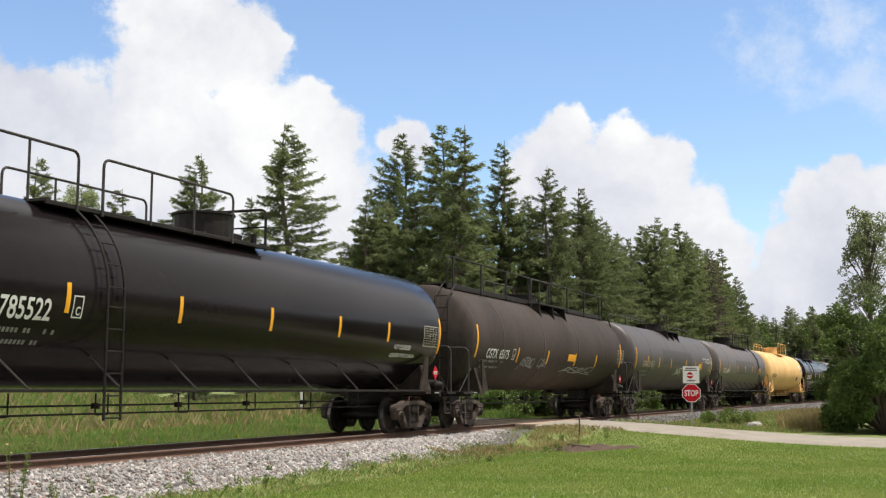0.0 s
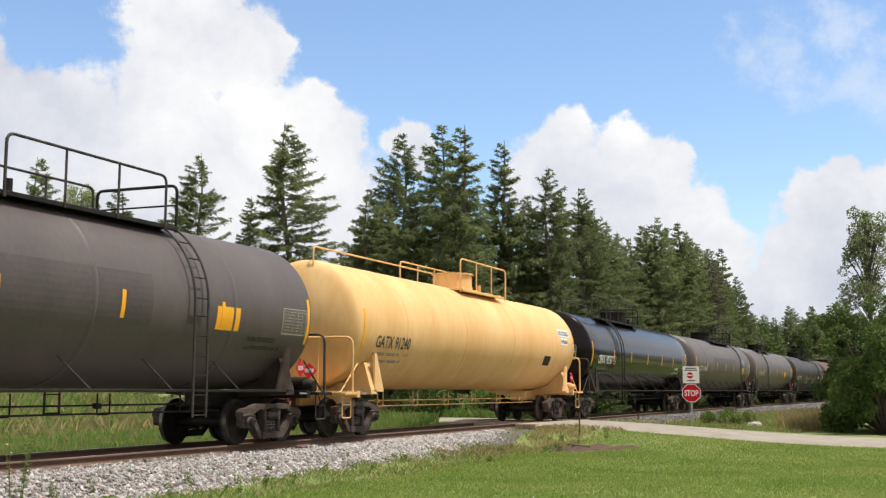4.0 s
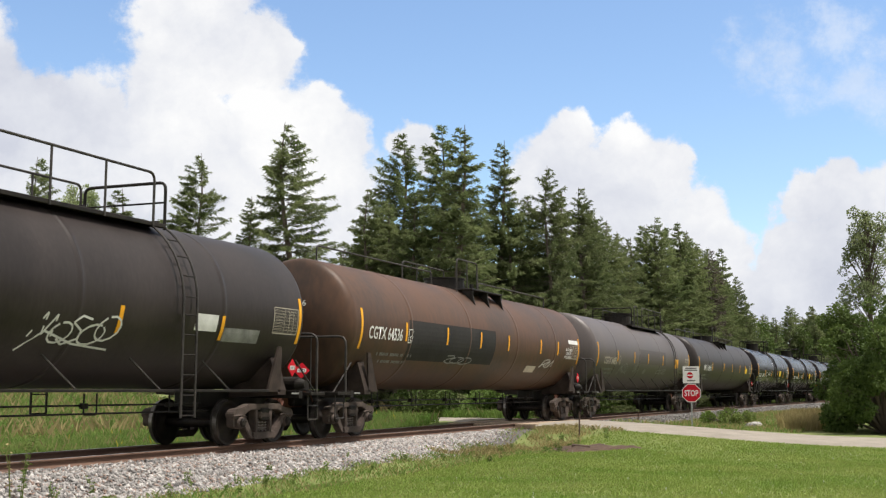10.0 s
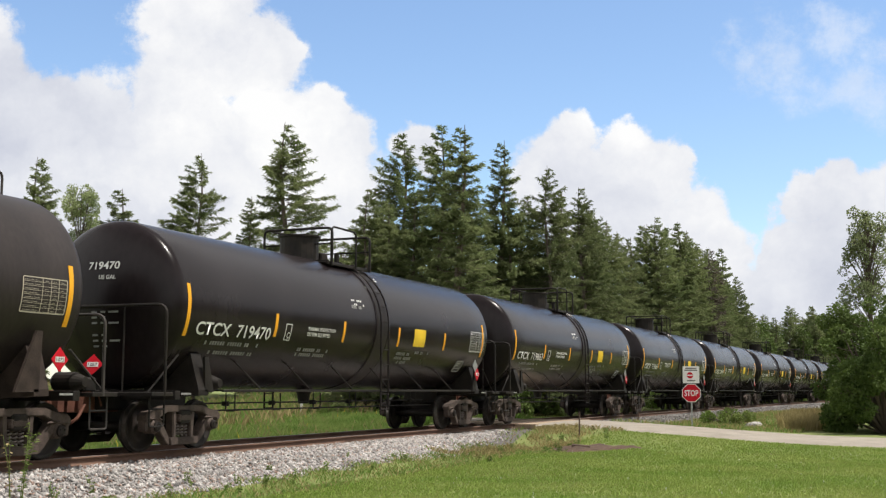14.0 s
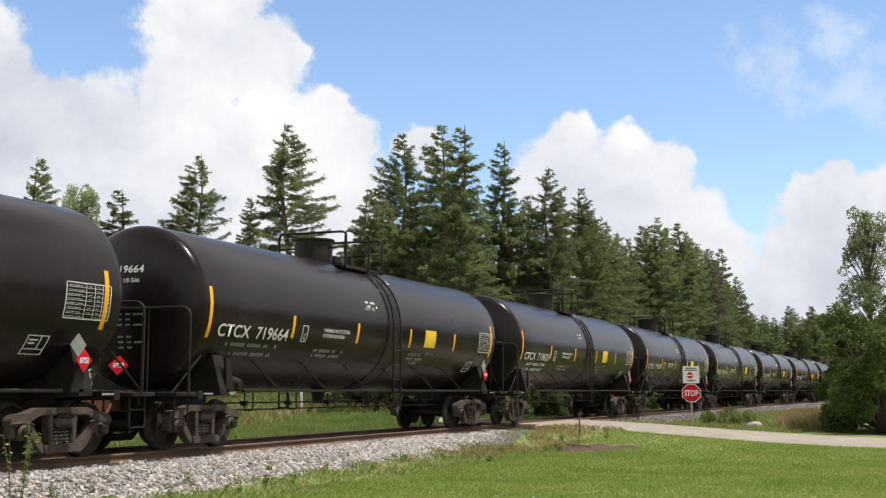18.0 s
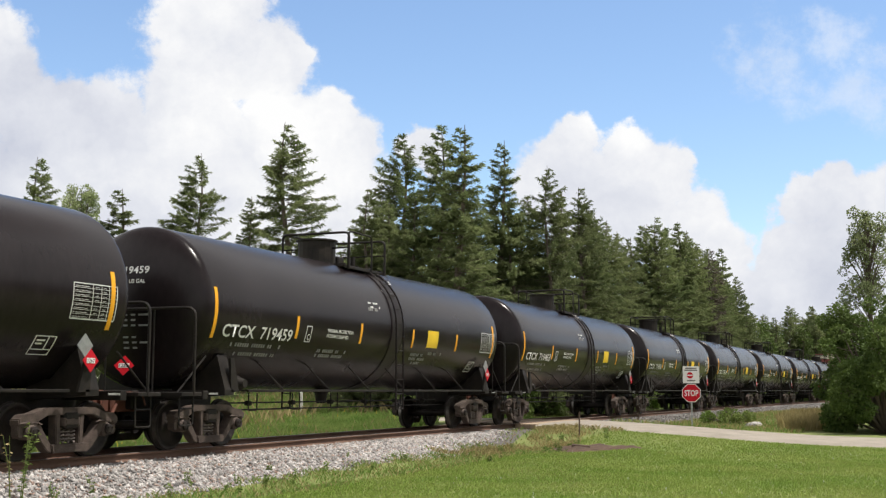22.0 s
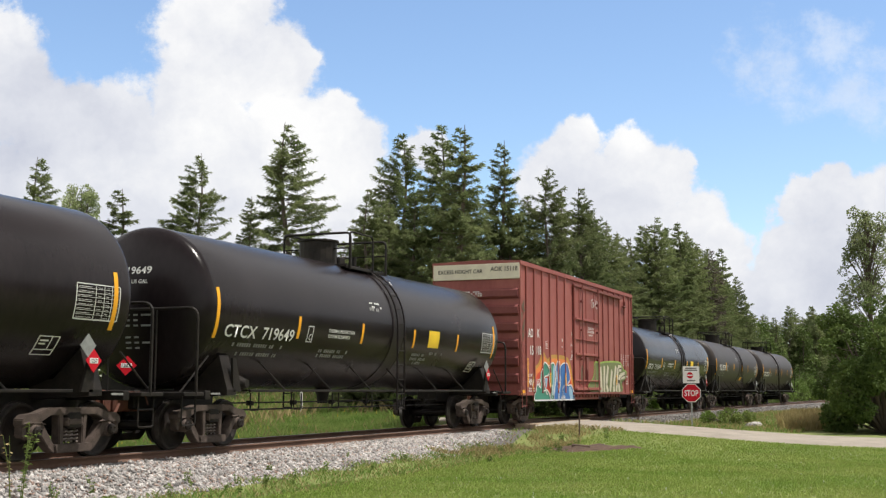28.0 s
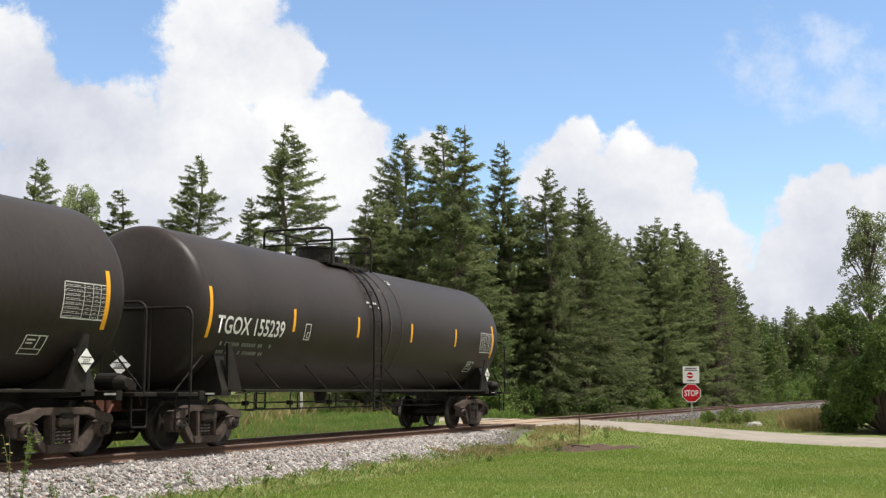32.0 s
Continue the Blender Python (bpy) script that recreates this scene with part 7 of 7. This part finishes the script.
grey = dict(notes=(("NON-ODORIZED", 6.9, 1.05, -0.58, 0.10), ("LIQUEFIED PETROLEUM GAS", 6.9, 1.35, -0.76, 0.08)), note_ink="patch_dark", paint="grey_dull", key="grey_lpg", ink="cream_mark", label="weathered grey pressure tank wagon with yellow strips", rails="rail_paint")
CONSIST = [
    lpg(key="gloss_lpg", paint="black_gloss", note_ink="white_mark", notes=(("NOT ODORIZED", 6.4, 1.0, -0.50, 0.12), ("LIQUEFIED PETROLEUM GAS", 6.3, 1.5, -0.72, 0.10)), seams=(), length=21.1, label="glossy black pressure tank wagon with a top walkway", writing=(("CBTX 785522", -8.32, 2.17, -0.36, 0.34),), plate=-5.55, plate_s=-0.28,
        platform=(-5.8, 1.1), manway=0.1, bars=(-5.8, -2.8, 0.35, 3.35, 5.95), cross_rails=(1.08,), handrails=((-7.4, -5.08, 1.05), (-4.44, -0.40, 1.05), (-4.6, -0.45, -1.05)), ladder=-4.8, ladder_paint="frame"),
    lpg(key="gusset_brown", paint="brown_black", scrawl=(("silver", -4.15, -2.9, -0.85, -0.5, 15, 1), ("silver", -2.35, -1.5, -0.9, -0.55, 9, 2), ("silver", 1.1, 4.6, -1.0, -0.7, 15, 3)), length=20.12, label="brown-black weathered pressure tank wagon with scribbled graffiti", head_text=(("65175", -0.08, 0.56, 3.15, 0.14), ("US GAL", 0.12, 0.32, 2.96, 0.07)), writing=(("CGTX  65175", -7.6, 2.0, -0.46, 0.30),), plate=-5.1, plate_s=-0.45,
        platform=(-1.4, 1.85), gussets=True, man_h=0.30, manway=-0.3, bars=(-4.7, -1.5, 1.9, 4.8), end_bars=(-8.5, 8.6), ladder=None, end_ladders=0.75, front_placard=False, handrails=((-1.5, 0.4, 0.9), (-1.5, 1.8, -0.9)), bar_s=-0.45,
        gangway=(-8.75, 8.9, 0.6, 0.85), panels=((0.95, 1.85, -0.52, -0.26, "yellow_mark", "warning_panel"),), side_rail=False),
    lpg(key="gusset_grey", note_ink="white_mark", notes=(("LIQUEFIED PETROLEUM GAS", 6.5, 1.9, 0.20, 0.10), ("NOT ODORIZED", 7.3, 0.9, 0.04, 0.10)), paint="slate_dull", scrawl=(("white", -0.45, 0.95, -0.78, -0.38, 14, 4),), length=21.31, label="dark grey weathered pressure tank wagon with a bolted bonnet", head_text=(("2115", -0.08, 0.56, 3.15, 0.14), ("US GAL", 0.12, 0.32, 2.96, 0.07)), writing=(("GATX", -7.85, 0.9, -0.34, 0.28), ("2115", -6.65, 0.75, -0.34, 0.28)), plate=-5.67, plate_s=-0.36, bar_s=-0.22,
        platform=(-0.9, 1.9), gussets=True, man_h=0.30, manway=-0.3, bars=(-6.87, -4.47, -1.80, 1.88, 4.45, 6.19), ladder=None, handrails=((-1.4, 0.3, 0.9), (-1.4, 1.9, -0.9)), grab_wires=((-9, -1.7, 0.25, 0.35), (2.1, 9, 0.25, 0.35)),
        panels=((5.35, 5.95, -0.46, -0.10, "yellow_mark", "warning_panel"), (-3.6, 3.4, -0.30, 0.45, "patch_slate", "repaint_patch")), side_rail=False, ink="cream_mark"),
    lpg(**grey, length=21.12, head_text=(("64884", -0.08, 0.56, 3.15, 0.14), ("US GAL", 0.12, 0.32, 2.96, 0.07)), writing=(("CGTX 64884", -8.1, 2.15, -0.32, 0.30),), panels=((-3.3, 3.7, -0.5, 0.42, "patch_grey", "repaint_patch"), (5.7, 6.5, -0.45, 0.0, "yellow_mark", "warning_panel")), platform=(-1.4, 5.1), manway=0.0, cross_rails=(-0.95, 5.2), handrails=((-0.95, -0.35, 1.05), (0.6, 4.68, 1.05), (1.2, 5.2, -1.05))),
    lpg(key="yellow_lpg", note_ink="dark_mark", notes=(("NON ODORIZED", 7.05, 1.2, 0.485, 0.16), ("PETROLEUM", 7.25, 0.7, 0.175, 0.13)), paint="yellow_tank", length=20.2, label="faded yellow pressure tank wagon with rust streaks", writing=(("GATX 91240", -8.0, 2.0, -0.40, 0.30),), ink="dark_mark", rails="yellow_tank", gear="yellow_tank", saddle="yellow_tank",
        platform=(-1.0, 2.6), manway=0.6, bars=(), end_bars=(-8.7, 8.7), handrails=((-1.2, 2.8, 1.0), (-1.2, 2.8, -1.0)), grab_wires=((-9, -1.6, 0.3, 0.3),), ladder=None,
        panels=((7.0, 8.3, 0.35, 0.62, "white_sign", "product_label"), (7.2, 8.0, 0.05, 0.30, "white_sign", "product_label"), (5.4, 6.1, -0.75, -0.40, "patch_dark", "notice_panel")), side_rail=False),
    lpg(key="gloss_lpg", paint="black_gloss", note_ink="white_mark", notes=(("NOT ODORIZED", 6.4, 1.0, -0.50, 0.12), ("LIQUEFIED PETROLEUM GAS", 6.3, 1.5, -0.72, 0.10)), seams=(), length=21.14, label="glossy black pressure tank wagon with a top walkway", head_text=(("785507", -0.08, 0.56, 3.15, 0.14), ("US GAL", 0.12, 0.32, 2.96, 0.07)), writing=(("CBTX 785507", -8.2, 2.25, -0.32, 0.34),), plate=-5.6, plate_s=-0.32,
        platform=(-5.8, 1.1), manway=0.1, bars=(-5.8, -2.8, 0.35, 3.35, 5.95), cross_rails=(1.08,), handrails=((-7.4, -5.08, 1.05), (-4.44, -0.40, 1.05), (-4.6, -0.45, -1.05)), ladder=-4.8, ladder_paint="frame"),
    lpg(**grey, length=21.33, head_text=(("64866", -0.08, 0.56, 3.15, 0.14), ("US GAL", 0.12, 0.32, 2.96, 0.07)), writing=(("CGTX 64866", -8.2, 2.2, -0.32, 0.30),), panels=((-3.6, 3.6, -0.5, 0.42, "patch_grey", "repaint_patch"), (6.0, 6.72, -0.50, -0.08, "yellow_mark", "warning_panel")), scrawl=(("pale_blue", 5.75, 7.2, 0.12, 0.48, 12, 21),), platform=(-1.4, 5.1), manway=0.0, cross_rails=(-0.95, 5.2), handrails=((-0.95, -0.35, 1.05), (0.6, 4.68, 1.05), (1.2, 5.2, -1.05))),
    lpg(**grey, length=21.43, head_text=(("64885", -0.08, 0.56, 3.15, 0.14), ("US GAL", 0.12, 0.32, 2.96, 0.07)), writing=(("CGTX 64885", -8.15, 2.1, -0.32, 0.30),), plate=-5.35, plate_s=-0.3, ladder=-4.6, platform=(-5.0, 1.3), manway=0.1, handrails=((-5.0, -0.6, 1.05), (-5.0, 1.2, -1.05)), bars=(-5.7, -2.4, 0.75, 3.6, 6.2),
        panels=((4.7, 5.4, -0.5, -0.05, "yellow_mark", "warning_panel"), (4.0, 4.06, -0.4, 0.3, "patch_dark", "repaint_patch"))),
    lpg(key="dull_lpg", paint="black_dull", scrawl=(("silver", -5.2, -3.3, -0.85, -0.3, 16, 5), ("white", -2.8, -0.9, -0.95, -0.3, 14, 6), ("white", 1.35, 3.2, -0.95, -0.35, 17, 8)), length=21.14, label="dull black pressure tank wagon with scrawled graffiti", head_text=(("201615", -0.08, 0.56, 3.15, 0.14), ("US GAL", 0.12, 0.32, 2.96, 0.07)), writing=(("GATX 201615", -8.4, 2.15, -0.42, 0.30),), plate=-5.85, plate_s=-0.42, bar_s=-0.42, bars=(-6.1, -2.9, 0.15, 3.25, 6.3),
        platform=(-1.4, 5.1), manway=0.0, cross_rails=(-0.95, 5.2), handrails=((-0.95, -0.35, 1.05), (0.6, 4.68, 1.05), (1.2, 5.2, -1.05)), ladder=5.0, panels=((5.40, 6.12, -0.50, -0.18, "white_mark", "notice_panel"), (6.38, 7.66, -0.68, -0.40, "grey_mark", "notice_panel"))),
    lpg(key="gusset_brown2", note_ink="white_mark", notes=(("NON ODORIZED", 7.5, 0.85, -0.10, 0.10), ("LIQUEFIED", 7.6, 0.62, -0.24, 0.10), ("PETROLEUM GAS", 7.45, 0.9, -0.38, 0.10)), paint="brown_dull", scrawl=(("silver", -3.6, -1.8, -0.9, -0.6, 8, 11), ("white", 5.0, 6.2, -0.85, -0.55, 8, 12)), length=21.38, label="rusty brown pressure tank wagon with dark repaint patches", head_text=(("64536", -0.08, 0.56, 3.15, 0.14), ("US GAL", 0.12, 0.32, 2.96, 0.07)), writing=(("CGTX 64536", -8.72, 1.92, -0.19, 0.30),), bars=(-6.54, -3.77, -1.16, 1.31, 4.62, 6.60), bar_s=-0.10, plate=-6.28, plate_s=-0.2, platform=(-0.9, 1.8), gussets=True, man_h=0.30, manway=-0.3,
        handrails=((-1.5, 0.2, 0.9), (-1.5, 1.8, -0.9)), grab_wires=((2.0, 9, 0.25, 0.35), (-9, -1.9, 0.25, 0.35)), ladder=None, side_rail=False,
        panels=((-6.35, 0.1, -0.85, 0.22, "patch_dark", "repaint_patch"), (7.9, 9.1, 0.12, 0.26, "white_sign", "product_label"), (3.6, 4.6, -1.05, -0.80, "cream_mark", "notice_panel"))),
    lpg(**grey, scrawl=(("silver", -5.25, -4.0, -0.85, -0.40, 14, 9), ("silver", -2.85, -1.9, -0.85, -0.40, 9, 10), ("silver", -0.95, -0.5, -0.90, -0.60, 6, 13), ("silver", 1.9, 3.6, -0.85, -0.55, 9, 14)), length=21.15, head_text=(("64851", -0.08, 0.56, 3.15, 0.14), ("US GAL", 0.12, 0.32, 2.96, 0.07)), bars=(-5.98, -3.05, -0.38, 2.76, 5.80), bar_s=-0.12, plate=-5.6, plate_s=-0.3, writing=(("CGTX 64851", -8.12, 2.02, -0.34, 0.30),), panels=((-2.1, 3.4, -0.38, 0.28, "patch_grey", "repaint_patch"), (5.6, 6.4, -0.45, 0.0, "yellow_mark", "warning_panel")), platform=(-1.4, 5.1), manway=0.0, cross_rails=(-0.95, 5.2), handrails=((-0.95, -0.35, 1.05), (0.6, 4.68, 1.05), (1.2, 5.2, -1.05))),
    lpg(key="gusset_black", note_ink="grey_mark", notes=(("LD LMT  152800 LBS  69300 KGS", -7.9, 2.1, -0.72, 0.11), ("LT WT  110200 LBS  50000 KGS", -8.0, 2.3, -0.95, 0.11)), paint="black_dull", length=21.37, label="dull black pressure tank wagon with white lettering", head_text=(("62483", -0.08, 0.56, 3.15, 0.14), ("US GAL", 0.12, 0.32, 2.96, 0.07)), writing=(("GATX  62483", -7.8, 2.1, -0.26, 0.30),), plate=-5.45, plate_s=-0.22, platform=(-0.9, 1.5), gussets=True, man_h=0.30, manway=-0.3, bars=(-5.2, -1.45, 1.55, 4.35, 6.45), ladder=None,
        handrails=((-1.6, -0.7, 0.9), (-1.3, 1.4, -0.9)), grab_wires=((-9.2, -1.9, 0.25, 0.35), (1.8, 9, 0.25, 0.35)), panels=((6.6, 7.2, -0.45, -0.10, "yellow_panel", "warning_panel"),), side_rail=False),
]
NUMBERS = ("719470", "719663", "719668", "719493", "719664", "719633", "719509", "719518", "719459", "719463", "719566", "719519", "719696", "719619", "719649")
CONSIST += [crude(n) for n in NUMBERS]
CONSIST[17].update(lines=CONSIST[17]["lines"][2:], notes=CONSIST[17]["notes"] + (("LD LMT   192300LB  87200KG", -6.6, 2.0, -0.72, 0.10), ("LT  WT    93700LB  43500KG", -6.7, 2.0, -0.92, 0.10)))
CONSIST += ["boxcar", crude("719564", length=18.0),
            crude("255797", key="crude_dull", paint="black_dull", length=18.3, label="dull grey-black tank wagon with cream lettering", writing=(("TILX 255797", -6.55, 2.05, -0.16, 0.34),), plate=-3.9, plate_s=-0.2, bars=(-4.36, -1.6, 1.5, 3.85), bar_s=-0.08, end_bars=(-7.6, 7.8), ladder=1.1, ink="white_mark", hazard=("3257", True), panels=((1.3, 2.0, -0.95, -0.72, "yellow_mark", "warning_panel"),), notes=(), lines=((-6.4, -4.7, -0.50), (-6.5, -4.7, -0.68), (2.0, 2.7, -0.6), (2.0, 2.7, -0.72)), modern=False),
            crude("155239", key="crude_dull", paint="umber", length=18.2, label="last tank wagon, dull brown-black with cream lettering", writing=(("TGOX 155239", -7.2, 2.5, -0.33, 0.34),), plate=-3.7, plate_s=-0.34, bars=(-4.32, -1.31, 1.74, 4.77), bar_s=-0.12, end_bars=(-7.45, 7.75), ladder=-0.4, hazard=("3257", True), panels=(), man_h=0.34, platform=(-1.6, 0.5), manway=-0.6, cross_rails=(-1.5, 0.6), handrails=((-1.5, 0.6, -0.95),), notes=(), lines=((-6.9, -5.0, -0.72), (-6.9, -5.2, -0.90), (0.3, 0.8, 0.95)), modern=False)]


def slid(spec, d):
    """Moves all markings and top fittings along the tank by d."""
    for k in ("bars", "end_bars", "cross_rails"):
        spec[k] = tuple(y + d for y in spec.get(k, ()))
    for k in ("platform", "band"):
        spec[k] = tuple(y + d for y in spec[k])
    for k in ("manway", "ladder", "plate"):
        spec[k] = spec[k] + d
    for k in ("handrails", "lines", "white_lines", "tables", "panels", "frames"):
        spec[k] = tuple((q[0] + d, q[1] + d, *q[2:]) for q in spec.get(k, ()))
    for k in ("writing", "notes"):
        spec[k] = tuple((q[0], q[1] + d, *q[2:]) for q in spec.get(k, ()))


SLIDE = 0.3   # the general-service tanks sit this much behind the middle of their markings
for spec in CONSIST:
    if spec != "boxcar" and "crude" in spec["key"]:
        slid(spec, -SLIDE)
# one of them carries its markings further back and the ladder band further forward
for spec in (CONSIST[23],):
    for k in ("bars", "end_bars"):
        spec[k] = tuple(y + 0.2 for y in spec[k])
    for k in ("lines", "panels"):
        spec[k] = tuple((q[0] + 0.2, q[1] + 0.2, *q[2:]) for q in spec[k])
    for k in ("writing", "notes"):
        spec[k] = tuple((q[0], q[1] + 0.2, *q[2:]) for q in spec[k])
    spec["plate"] += 0.2
    spec["ladder"] -= 0.7
    spec["band"] = tuple(y - 0.7 for y in spec["band"])
TRAIN = []
front = 9.95
for spec in CONSIST:
    length = 17.86 if spec == "boxcar" else spec["length"]
    ob = boxcar() if spec == "boxcar" else tank_car(spec)
    TRAIN.append((ob, front + length / 2 + (SLIDE if spec != "boxcar" and "crude" in spec["key"] else 0.0)))
    front += length


NEAR, FAR = 9.0, 62.0


def spin_wheels(ob, s0):
    """Wheelsets roll without slipping along the stretch of track in view."""
    for b in ob.children:
        if not b.name.startswith("bogie"):
            continue
        for w in b.children:
            if not w.name.startswith("wheelset"):
                continue
            at = w.location.copy()
            first = next((f for f in range(0, 961) if s0 - GONE[f] < FAR), None)
            last = next((f for f in range(960, -1, -1) if s0 - GONE[f] > NEAR), None)
            if first is None or last is None or last <= first:
                continue
            sign = 1 if abs(b.rotation_euler.z) < 1 else -1
            rows = []
            for f in sorted({0, *range(first, last + 1), 960}):
                d = GONE[min(max(f, first), last)] - GONE[first]
                rows.append((f / 30, pose(*at, math.degrees(sign * d / WHEEL_R) % 360)))
            walk(w, rows)


GONE = [travelled(f / 30) for f in range(961)]


def motions():
    """The train runs by; every wagon follows the rails."""
    walk(clouds, [(t, drift(t)) for t in (0.0, 16.0, 32.0)])
    gone = [(t * 0.5, travelled(t * 0.5)) for t in range(65)]
    for ob, s0 in TRAIN:
        rows = []
        for t, d in gone:
            x, y, a = along(s0 - d)
            rows.append((t, pose(x, y, 0, 0, 0, -math.degrees(a))))
        walk(ob, rows)
        spin_wheels(ob, s0)


motions()
